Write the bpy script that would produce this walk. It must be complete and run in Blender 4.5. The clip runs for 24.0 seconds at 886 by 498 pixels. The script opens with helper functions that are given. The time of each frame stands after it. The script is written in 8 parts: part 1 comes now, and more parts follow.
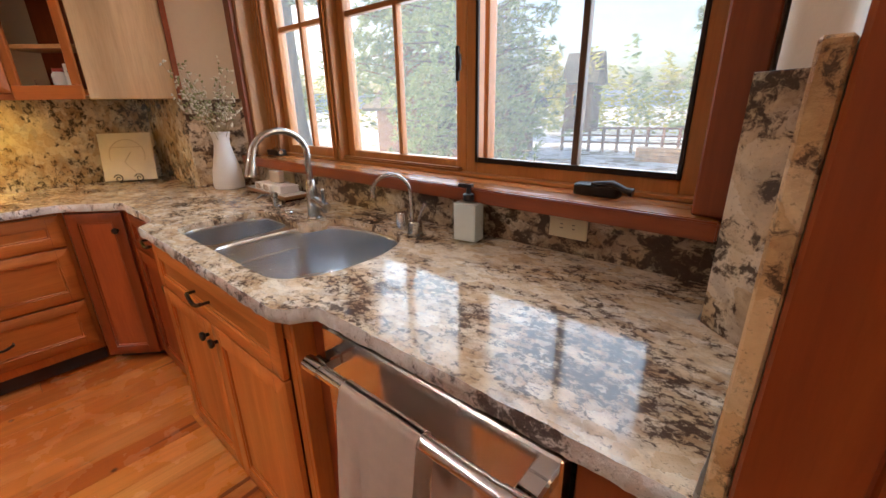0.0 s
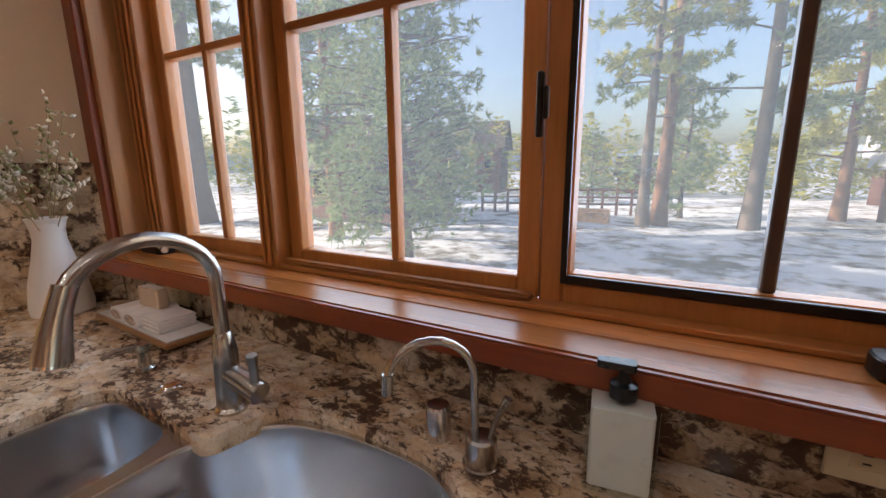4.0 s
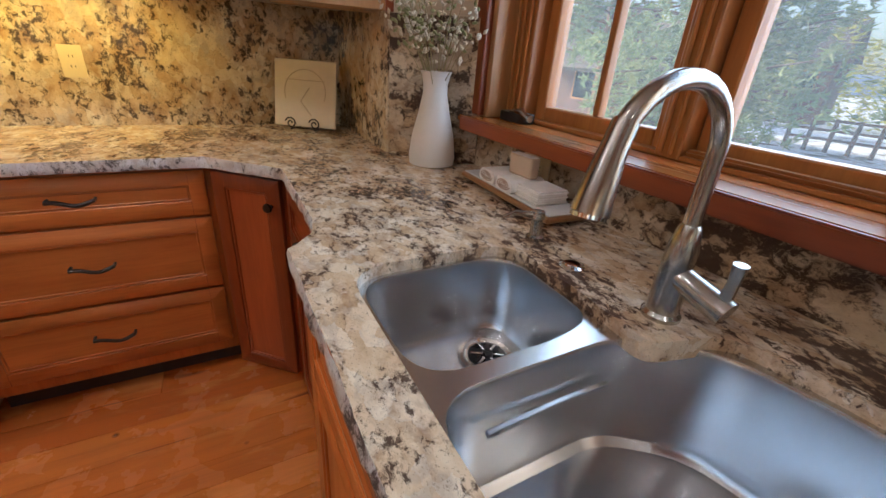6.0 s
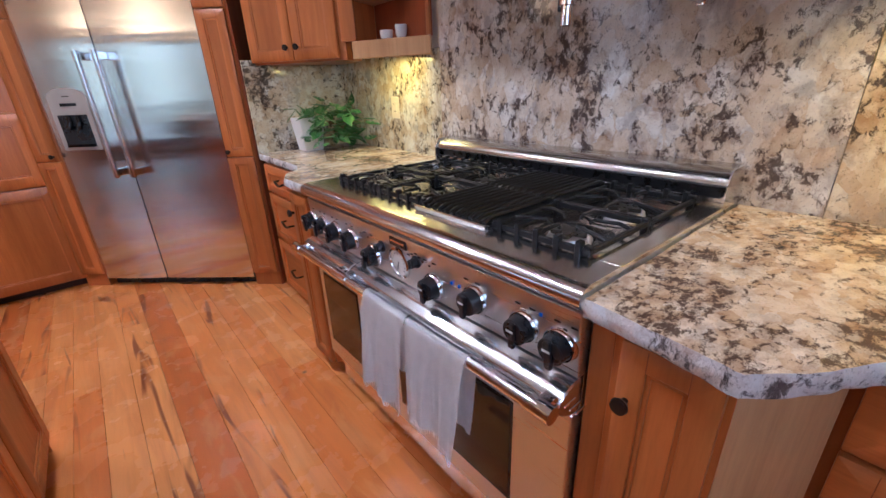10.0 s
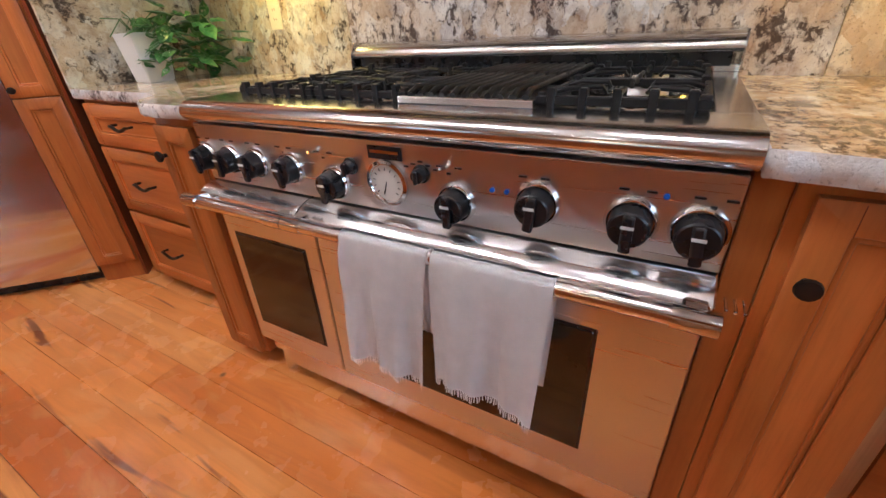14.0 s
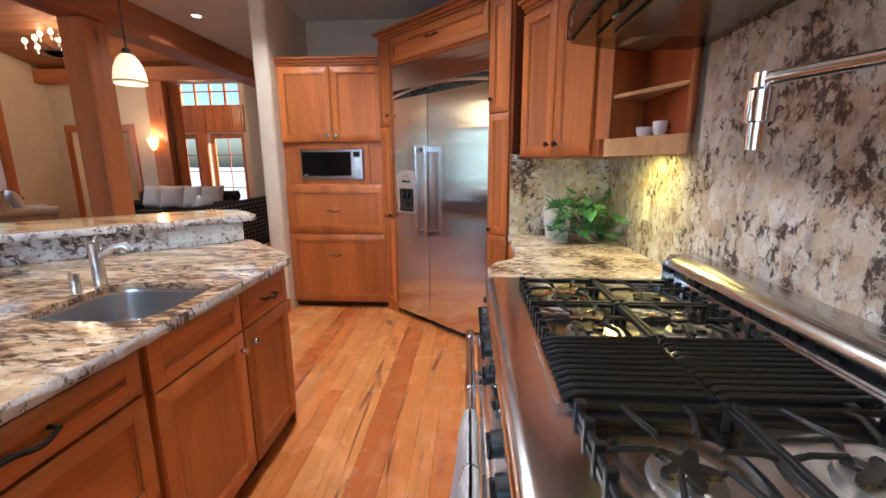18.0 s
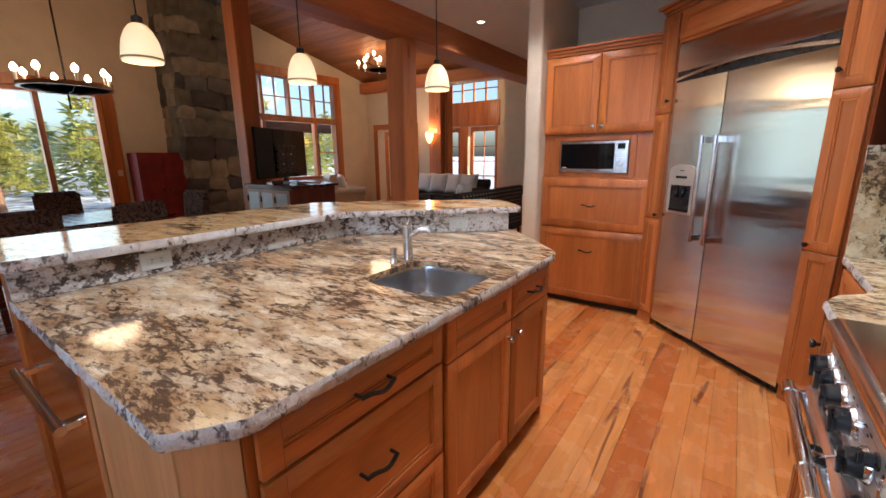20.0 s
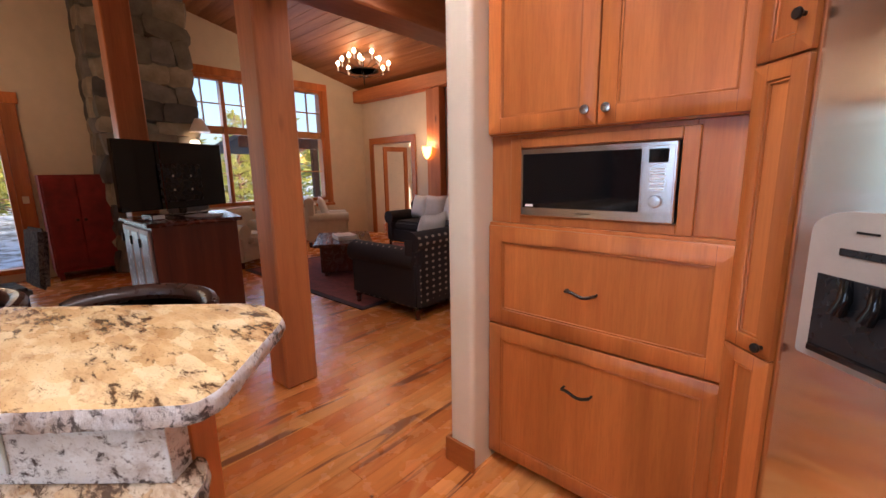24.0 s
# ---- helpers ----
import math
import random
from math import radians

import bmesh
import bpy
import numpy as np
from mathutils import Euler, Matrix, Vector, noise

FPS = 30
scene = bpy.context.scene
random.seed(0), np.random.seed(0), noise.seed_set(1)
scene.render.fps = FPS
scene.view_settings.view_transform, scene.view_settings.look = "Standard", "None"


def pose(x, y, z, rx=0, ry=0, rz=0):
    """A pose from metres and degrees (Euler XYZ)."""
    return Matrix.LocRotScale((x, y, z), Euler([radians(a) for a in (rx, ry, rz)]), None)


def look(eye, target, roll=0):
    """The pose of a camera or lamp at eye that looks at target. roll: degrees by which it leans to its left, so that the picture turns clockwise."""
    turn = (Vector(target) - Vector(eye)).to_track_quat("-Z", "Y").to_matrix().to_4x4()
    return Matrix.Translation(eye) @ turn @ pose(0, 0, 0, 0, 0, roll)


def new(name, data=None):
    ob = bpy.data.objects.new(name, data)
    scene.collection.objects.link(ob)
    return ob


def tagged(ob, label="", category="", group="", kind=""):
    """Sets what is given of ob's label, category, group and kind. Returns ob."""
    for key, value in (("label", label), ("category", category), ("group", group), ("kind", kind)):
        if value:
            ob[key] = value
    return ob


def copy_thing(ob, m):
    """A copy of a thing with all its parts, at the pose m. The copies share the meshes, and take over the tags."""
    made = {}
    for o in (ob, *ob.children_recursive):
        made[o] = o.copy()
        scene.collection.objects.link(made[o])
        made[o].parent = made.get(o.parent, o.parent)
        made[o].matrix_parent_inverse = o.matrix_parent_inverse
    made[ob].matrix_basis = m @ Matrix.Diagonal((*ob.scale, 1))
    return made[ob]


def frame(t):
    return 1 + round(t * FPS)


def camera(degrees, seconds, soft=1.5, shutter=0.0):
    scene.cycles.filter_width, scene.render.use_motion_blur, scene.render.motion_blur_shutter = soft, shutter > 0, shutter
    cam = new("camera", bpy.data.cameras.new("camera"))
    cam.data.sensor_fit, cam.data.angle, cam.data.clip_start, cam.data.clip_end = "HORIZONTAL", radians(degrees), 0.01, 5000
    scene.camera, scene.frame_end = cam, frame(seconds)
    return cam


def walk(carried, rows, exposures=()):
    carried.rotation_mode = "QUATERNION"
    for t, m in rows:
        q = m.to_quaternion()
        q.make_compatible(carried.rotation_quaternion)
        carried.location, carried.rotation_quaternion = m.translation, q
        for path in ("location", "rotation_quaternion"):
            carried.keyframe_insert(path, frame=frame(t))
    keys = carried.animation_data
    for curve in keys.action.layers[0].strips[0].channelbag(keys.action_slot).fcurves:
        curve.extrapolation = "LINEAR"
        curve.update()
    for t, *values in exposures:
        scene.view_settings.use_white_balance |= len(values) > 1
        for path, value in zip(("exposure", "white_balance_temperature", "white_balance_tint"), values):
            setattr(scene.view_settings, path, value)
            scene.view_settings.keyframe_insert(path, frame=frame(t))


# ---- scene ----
cam = camera(94.7, 24.0)
PATH = [
    (0, (0.026, 0.013, 1.335), (-1.221, 1.428, 0.668), -1.1),
    (0.5, (-0.039, 0.032, 1.339), (-1.122, 1.606, 0.748), -2.0),
    (1, (-0.113, 0.066, 1.348), (-0.971, 1.824, 0.929), -0.5),
    (1.5, (-0.194, 0.169, 1.375), (-0.933, 2.006, 1.095), 0.7),
    (3.5, (-0.62, 0.442, 1.387), (-1.087, 2.37, 1.137), -1.3),
    (4, (-0.713, 0.454, 1.363), (-1.672, 2.163, 0.962), -0.6),
    (4.5, (-0.794, 0.437, 1.319), (-2.088, 1.827, 0.69), 0.5),
    (5, (-0.842, 0.413, 1.287), (-2.31, 1.539, 0.526), 1.2),
    (5.5, (-0.925, 0.367, 1.267), (-2.458, 1.347, 0.436), 2.7),
    (6, (-1.102, 0.286, 1.26), (-2.674, 1.185, 0.412), 4.4),
    (6.5, (-1.296, 0.243, 1.258), (-2.94, 1.058, 0.463), 3.2),
    (7, (-1.55, 0.222, 1.273), (-3.287, 0.824, 0.486), 2.0),
    (7.5, (-1.706, 0.147, 1.259), (-3.499, 0.465, 0.432), 2.3),
    (8, (-1.825, 0.019, 1.268), (-3.64, -0.026, 0.431), 1.6),
    (8.5, (-1.927, -0.146, 1.288), (-3.66, -0.766, 0.505), 0.2),
    (9, (-1.992, -0.292, 1.298), (-3.405, -1.47, 0.514), 0.6),
    (9.5, (-1.973, -0.419, 1.297), (-3.156, -1.853, 0.56), -0.3),
    (10, (-1.903, -0.523, 1.261), (-3.085, -1.952, 0.51), -2.2),
    (10.5, (-1.861, -0.606, 1.213), (-3.178, -1.872, 0.4), -4.5),
    (11, (-1.871, -0.731, 1.128), (-3.29, -1.813, 0.225), -3.6),
    (11.5, (-1.829, -0.834, 1.064), (-3.281, -1.751, 0.039), -2.3),
    (13.5, (-1.796, -0.926, 1.008), (-3.358, -1.731, 0.051), -2.9),
    (14, (-1.868, -0.937, 1.055), (-3.383, -1.839, 0.11), -3.0),
    (14.5, (-1.975, -0.888, 1.122), (-3.468, -1.783, 0.137), -1.5),
    (15, (-2.122, -0.836, 1.193), (-3.607, -1.749, 0.213), -2.7),
    (15.5, (-2.285, -0.782, 1.261), (-3.779, -1.885, 0.519), -3.0),
    (16, (-2.384, -0.724, 1.305), (-3.785, -2.067, 0.821), -1.9),
    (16.5, (-2.41, -0.654, 1.334), (-3.615, -2.227, 1.06), -0.9),
    (17, (-2.43, -0.568, 1.358), (-3.255, -2.361, 1.041), -0.8),
    (17.5, (-2.438, -0.523, 1.359), (-2.792, -2.456, 0.987), -0.5),
    (18, (-2.403, -0.496, 1.358), (-2.276, -2.451, 0.955), -0.4),
    (18.5, (-2.346, -0.475, 1.378), (-1.793, -2.358, 0.991), -0.5),
    (19, (-2.301, -0.459, 1.392), (-1.446, -2.23, 1.024), -0.4),
    (19.5, (-2.265, -0.45, 1.392), (-1.205, -2.099, 0.994), -0.1),
    (21.5, (-2.037, -1.106, 1.349), (-0.858, -2.626, 0.8), -1.6),
    (22, (-2.03, -1.401, 1.337), (-1.102, -3.095, 0.82), -0.6),
    (22.5, (-1.965, -1.748, 1.363), (-1.179, -3.524, 0.884), -0.8),
    (23, (-1.929, -2.112, 1.383), (-1.006, -3.833, 0.955), -1.2),
    (23.5, (-1.848, -2.45, 1.406), (-0.77, -4.098, 1.053), -1.1),
    (24, (-1.774, -2.729, 1.415), (-0.453, -4.185, 1.048), -1.1),
]
walk(cam, [(t, look(eye, target, roll)) for t, eye, target, roll in PATH],
     [(0.0, 1.44, 6750, 13), (1.0, 1.44, 6450, 10), (1.5, 1.45, 6400, 10), (3.5, 1.0, 6000, 9), (4.0, 0.76, 6600, 15), (5.0, 0.92, 6400, 10), (6.0, 1.05, 6000, 9), (7.0, 1.32, 5150, 8), (8.0, 1.35, 6500, 13), (9.0, 1.12, 4700, 17), (10.0, 1.1, 5150, 16), (11.5, 1.18, 5400, 14), (14.0, 1.25, 5900, 12), (15.0, 1.05, 5400, 10), (16.0, 1.2, 4800, 6), (17.0, 1.5, 5400, 8), (18.0, 1.42, 5450, 7), (19.5, 1.3, 5700, 9), (21.5, 0.95, 6100, 10), (22.0, 0.88, 6200, 11), (23.0, 1.02, 6700, 30), (24.0, 1.34, 5950, 18)])

# ---- world, sun and lamps ----
world = bpy.data.worlds.new("world")
scene.world = world
world.use_nodes = True
sky = world.node_tree.nodes.new("ShaderNodeTexSky")
sky.sky_type = "NISHITA"
sky.sun_disc = False
sky.sun_elevation = radians(20)
sky.sun_rotation = radians(255)
sky.air_density, sky.dust_density, sky.ozone_density = 1.0, 3.4, 2.0
world.node_tree.links.new(sky.outputs[0], world.node_tree.nodes["Background"].inputs[0])
world.node_tree.nodes["Background"].inputs[1].default_value = 0.15


def lamp(name, kind, m, watts, colour=(1, 1, 1), **settings):
    data = bpy.data.lights.new(name, kind)
    data.energy, data.color = watts, colour
    if "size" in settings:
        data.size = settings["size"]
    if "size_y" in settings:
        data.shape, data.size_y = "RECTANGLE", settings["size_y"]
    if "soft" in settings:
        data.shadow_soft_size = settings["soft"]
    if "spot" in settings:
        data.spot_size, data.spot_blend = radians(settings["spot"]), 0.6
    if "angle" in settings:
        data.angle = radians(settings["angle"])
    ob = new(name, data)
    ob.matrix_world = m
    return ob


WARM = (1.0, 0.66, 0.36)
WHITE = (1.0, 0.95, 0.90)
DAY = (0.72, 0.86, 1.0)
lamp("sun", "SUN", look((0, 0, 0), (0.90, 0.25, -0.34)), 5.0, (1.0, 0.88, 0.70), angle=0.6)
# sky light through the openings
lamp("north_window_light", "AREA", look((-1.25, 2.5, 2.0), (-1.25, 0.0, 1.5)), 52, (0.62, 0.80, 1.0), size=3.4, size_y=2.0)
lamp("east_window_light", "AREA", look((6.75, -6.6, 2.0), (4.0, -6.4, 1.2)), 12, DAY, size=2.3, size_y=2.2)
lamp("dining_window_light", "AREA", look((6.75, -1.9, 1.4), (3.0, -1.7, 1.0)), 11, (0.80, 0.96, 0.92), size=2.3, size_y=2.2)
# recessed ceiling lamps
CANS = [(-1.9, -0.1, 3), (-0.6, -0.4, 2), (-1.75, -1.0, 22), (-1.7, -2.0, 24), (-0.2, -1.6, 7), (-1.75, -2.9, 29), (-0.9, -3.4, 30), (0.3, -4.75, 19), (0.25, 0.25, 5)]
for x, y, watts in CANS:
    lamp("recessed_lamp", "SPOT", look((x, y, 2.80), (x, y, 0)), watts, WHITE, soft=0.05, spot=134)
# strip lamps under the wall cabinets
lamp("strip_lamp", "AREA", look((-3.08, -0.25, 1.385), (-3.14, -0.25, 0.9)), 1.35, (1.0, 0.66, 0.09), size=0.75, size_y=0.06)
lamp("strip_lamp", "AREA", look((-3.12, -2.42, 1.385), (-3.16, -2.45, 0.9)), 1.1, (1.0, 0.78, 0.20), size=0.3, size_y=0.06)
# hall and living room
lamp("hall_lamp", "POINT", pose(4.5, -7.4, 3.0), 11, WARM, soft=0.3)
lamp("dining_lamp", "POINT", pose(4.4, -2.1, 2.6), 14, WARM, soft=0.3)
lamp("sconce_lamp", "POINT", pose(4.12, -8.72, 1.98), 4, WARM, soft=0.05)
# added fill that brightens the entry; it belongs to no fixture
lamp("entry_lamp", "POINT", pose(4.5, -10.8, 2.9), 12, WARM, soft=0.2)

# ---- materials ----
def material(name):
    m = bpy.data.materials.new(name)
    m.use_nodes = True
    nt = m.node_tree
    return m, nt, nt.nodes["Principled BSDF"]


def node(nt, kind, inputs=(), **attrs):
    n = nt.nodes.new(kind)
    for key, value in attrs.items():
        if key == "operation":
            n.operation = value
        elif key == "blend":
            n.blend_type = value
        elif key == "data":
            n.data_type = value
    for key, value in dict(inputs).items():
        if isinstance(value, bpy.types.NodeSocket):
            nt.links.new(value, n.inputs[key])
        else:
            n.inputs[key].default_value = value
    return n


def coords(nt, scale=(1, 1, 1), rot=(0, 0, 0), loc=(0, 0, 0)):
    tc = nt.nodes.new("ShaderNodeTexCoord")
    mp = node(nt, "ShaderNodeMapping", {"Vector": tc.outputs["Object"], "Scale": scale, "Rotation": [radians(a) for a in rot], "Location": loc})
    return mp.outputs[0]


def noisy(nt, vec, scale, detail=4.0, rough=0.55, distort=0.0):
    return node(nt, "ShaderNodeTexNoise", {"Vector": vec, "Scale": scale, "Detail": detail, "Roughness": rough, "Distortion": distort}).outputs[0]


def ramp(nt, fac, stops):
    r = nt.nodes.new("ShaderNodeValToRGB")
    nt.links.new(fac, r.inputs[0])
    e = r.color_ramp.elements
    while len(e) < len(stops):
        e.new(0.5)
    for el, (p, c) in zip(e, stops):
        el.position = p
        el.color = (*c, 1) if len(c) == 3 else c
    return r.outputs[0]


def grey(v):
    return (v, v, v)


def mixc(nt, fac, a, b, blend="MIX"):
    n = nt.nodes.new("ShaderNodeMix")
    n.data_type, n.blend_type = "RGBA", blend
    for key, value in ((0, fac), (6, a), (7, b)):
        if isinstance(value, bpy.types.NodeSocket):
            nt.links.new(value, n.inputs[key])
        else:
            n.inputs[key].default_value = (*value, 1) if isinstance(value, tuple) and len(value) == 3 else value
    return n.outputs[2]


def maths(nt, op, a, b=0.0):
    n = nt.nodes.new("ShaderNodeMath")
    n.operation = op
    for i, v in enumerate((a, b)):
        if isinstance(v, bpy.types.NodeSocket):
            nt.links.new(v, n.inputs[i])
        else:
            n.inputs[i].default_value = v
    return n.outputs[0]


def bump(nt, b, height, strength=0.2, dist=0.01):
    n = node(nt, "ShaderNodeBump", {"Height": height, "Strength": strength, "Distance": dist})
    nt.links.new(n.outputs[0], b.inputs["Normal"])


def granite(name, scale=1.0, cloud=0.55, rot=(0, 0, 35), stretch=(1, 1.5, 1), loc=(0, 0, 0), dark=0.0, rough=0.07, tint=(1, 1, 1), relief=0.0, rust_more=0.0, rust_tone=(0.27, 0.14, 0.068), smoky=0.5, fleck_tone=(0.050, 0.029, 0.024), pale=0.0):
    """Cream granite with rust clouds, grey crystals and angular dark flecks."""
    m, nt, b = material(name)
    v = coords(nt, [s * scale for s in stretch], rot, loc)
    jit = node(nt, "ShaderNodeTexNoise", {"Vector": v, "Scale": 26.0, "Detail": 4.0})
    vm = nt.nodes.new("ShaderNodeVectorMath")
    vm.operation = "MULTIPLY_ADD"
    nt.links.new(jit.outputs["Color"], vm.inputs[0])
    vm.inputs[1].default_value = (0.055, 0.055, 0.055)
    nt.links.new(v, vm.inputs[2])
    w = vm.outputs[0]
    region = noisy(nt, v, 2.7, 4, 0.55, 0.3)
    bias = maths(nt, "MULTIPLY", maths(nt, "SUBTRACT", region, 0.5), cloud)
    # broad calm and busy zones of the slab
    zone = maths(nt, "SUBTRACT", noisy(nt, coords(nt, [s * scale for s in stretch], rot, (loc[0] + 2.2, loc[1], loc[2])), 1.5, 4, 0.55, 0.8), 0.5)
    bias = maths(nt, "ADD", bias, maths(nt, "MULTIPLY", zone, 0.34))
    # soft-edged grains of tan, cream and white feldspar
    vor = node(nt, "ShaderNodeTexVoronoi", {"Vector": w, "Scale": 13.0, "Randomness": 1.0})
    rim = nt.nodes.new("ShaderNodeTexVoronoi")
    rim.feature = "DISTANCE_TO_EDGE"
    nt.links.new(w, rim.inputs["Vector"])
    rim.inputs["Scale"].default_value = 13.0
    pick = maths(nt, "ADD", maths(nt, "MULTIPLY", vor.outputs["Color"], 0.32), maths(nt, "MULTIPLY", noisy(nt, v, 5.0, 8, 0.66, 0.35), 0.68))
    col = ramp(nt, pick, [(0.27, (0.46, 0.33, 0.21)), (0.40, (0.61, 0.49, 0.36)), (0.52, (0.71, 0.63, 0.52)), (0.66, (0.79, 0.76, 0.70))])
    if pale:
        col = mixc(nt, pale, col, (0.76, 0.78, 0.80))
    # smoky grey-brown quartz
    smoke = maths(nt, "ADD", noisy(nt, w, 6.5, 6, 0.6, 0.4), maths(nt, "MULTIPLY", vor.outputs["Color"], 0.10))
    col = mixc(nt, ramp(nt, smoke, [(0.56, grey(0)), (0.68, grey(smoky))]), col, (0.36, 0.32, 0.30))
    near_rim = ramp(nt, rim.outputs["Distance"], [(0.0, grey(1)), (0.16, grey(0))])
    # brown haze round the dark clusters
    rust = maths(nt, "ADD", noisy(nt, w, 7.0, 9, 0.70, 0.3), maths(nt, "ADD", bias, maths(nt, "MULTIPLY", near_rim, 0.05)))
    col = mixc(nt, ramp(nt, rust, [(0.50 - dark - rust_more, grey(0)), (0.74 - dark - rust_more, grey(0.74))]), col, rust_tone)
    # dark mineral flecks, clustered between the grains
    fleck = maths(nt, "ADD", maths(nt, "MULTIPLY", noisy(nt, w, 17, 9, 0.76, 0.2), 1.0), maths(nt, "ADD", maths(nt, "MULTIPLY", bias, 0.8), maths(nt, "MULTIPLY", near_rim, 0.05)))
    col = mixc(nt, ramp(nt, fleck, [(0.555 - dark, grey(0)), (0.63 - dark, grey(0.92))]), col, fleck_tone)
    fine = noisy(nt, v, 110, 4, 0.65)
    col = mixc(nt, ramp(nt, fine, [(0.58, grey(0)), (0.68, grey(0.55))]), col, (0.17, 0.115, 0.09))
    col = mixc(nt, 1.0, col, tint, "MULTIPLY")
    nt.links.new(col, b.inputs["Base Color"])
    b.inputs["Specular IOR Level"].default_value = 0.36
    rg = ramp(nt, noisy(nt, v, 9, 3), [(0.3, grey(rough)), (0.7, grey(rough + 0.05))])
    nt.links.new(rg, b.inputs["Roughness"])
    if relief:
        bump(nt, b, noisy(nt, v, 60, 6, 0.7), relief, 0.006)
    return m


def timber(name, light, dark, axis=2, rough=0.32, scale=1.0, knots=False, per_object=True, coat=0.0):
    """Wood with its grain along the local axis."""
    m, nt, b = material(name)
    s = [14.0 * scale] * 3
    s[axis] = 1.1 * scale
    v = coords(nt, s)
    info = nt.nodes.new("ShaderNodeObjectInfo")
    off = nt.nodes.new("ShaderNodeVectorMath")
    off.operation = "ADD"
    nt.links.new(v, off.inputs[0])
    sh = maths(nt, "MULTIPLY", info.outputs["Random"], 37.0)
    comb = nt.nodes.new("ShaderNodeCombineXYZ")
    for i in range(3):
        nt.links.new(sh, comb.inputs[i])
    nt.links.new(comb.outputs[0], off.inputs[1])
    v = off.outputs[0]
    g = noisy(nt, v, 1.3, 6, 0.6, 0.8)
    pores = noisy(nt, v, 9, 3, 0.6)
    col = ramp(nt, g, [(0.25, dark), (0.50, tuple((a + c) / 2 for a, c in zip(light, dark))), (0.72, light)])
    col = mixc(nt, ramp(nt, pores, [(0.35, grey(0.20)), (0.55, grey(0))]), col, tuple(c * 0.6 for c in dark))
    # broad bands, as of planks glued side by side
    band = noisy(nt, v, 0.42, 2, 0.4)
    col = mixc(nt, 1.0, col, ramp(nt, band, [(0.36, (0.80, 0.76, 0.72)), (0.47, (0.98, 0.97, 0.95)), (0.53, (1.02, 1.02, 1.02)), (0.64, (1.20, 1.20, 1.22))]), "MULTIPLY")
    if per_object:
        tone = ramp(nt, info.outputs["Random"], [(0.0, (0.80, 0.76, 0.72)), (1.0, (1.12, 1.08, 1.04))])
        col = mixc(nt, 1.0, col, tone, "MULTIPLY")
    if knots:
        vk = node(nt, "ShaderNodeTexVoronoi", {"Vector": coords(nt, (4, 4, 1.2)), "Scale": 1.0})
        col = mixc(nt, ramp(nt, vk.outputs["Distance"], [(0.05, grey(0.85)), (0.12, grey(0))]), col, tuple(c * 0.35 for c in dark))
    nt.links.new(col, b.inputs["Base Color"])
    nt.links.new(ramp(nt, g, [(0.2, grey(rough + 0.08)), (0.8, grey(rough - 0.05))]), b.inputs["Roughness"])
    if coat:
        b.inputs["Coat Weight"].default_value = coat
        b.inputs["Coat Roughness"].default_value = 0.12
    bump(nt, b, pores, 0.06, 0.002)
    return m


def brushed(name, colour=(0.78, 0.77, 0.77), rough=0.31, axis=0, grain=1.0, along=None):
    m, nt, b = material(name)
    s = [220.0] * 3
    s[axis] = 3.0
    v = coords(nt, s)
    n = noisy(nt, v, 1.0, 2, 0.5)
    big = noisy(nt, coords(nt), 4.0, 3)
    b.inputs["Metallic"].default_value = 1.0
    nt.links.new(ramp(nt, big, [(0.3, tuple(c * 0.92 for c in colour)), (0.7, colour)]), b.inputs["Base Color"])
    nt.links.new(ramp(nt, n, [(0.3, grey(rough - 0.02 * grain)), (0.7, grey(rough + 0.03 * grain))]), b.inputs["Roughness"])
    if grain:
        bump(nt, b, n, 0.004 * grain, 0.0002)
    if along:
        b.inputs["Anisotropic"].default_value = 1.0
        comb = node(nt, "ShaderNodeCombineXYZ", {0: along[0], 1: along[1], 2: along[2]})
        nt.links.new(comb.outputs[0], b.inputs["Tangent"])
        # faint waviness of the rolled sheet
        bump(nt, b, noisy(nt, coords(nt, (0.5, 0.5, 7.0)), 1.0, 2, 0.5), 1.0, 0.0020)
    return m


def plain(name, colour, rough=0.5, metal=0.0, vary=0.12, scale=8.0, relief=0.0, rscale=90.0):
    m, nt, b = material(name)
    v = coords(nt)
    n = noisy(nt, v, scale, 5, 0.6)
    nt.links.new(ramp(nt, n, [(0.3, tuple(c * (1 - vary) for c in colour)), (0.7, tuple(min(1, c * (1 + vary * 0.5)) for c in colour))]), b.inputs["Base Color"])
    b.inputs["Metallic"].default_value = metal
    nt.links.new(ramp(nt, noisy(nt, v, scale * 3, 3), [(0.3, grey(max(0.02, rough - 0.05))), (0.7, grey(rough + 0.05))]), b.inputs["Roughness"])
    if relief:
        bump(nt, b, noisy(nt, v, rscale, 4, 0.6), relief, 0.004)
    return m


def glowing(name, colour, strength):
    m, nt, b = material(name)
    b.inputs["Base Color"].default_value = (*colour, 1)
    b.inputs["Emission Color"].default_value = (*colour, 1)
    b.inputs["Emission Strength"].default_value = strength
    return m


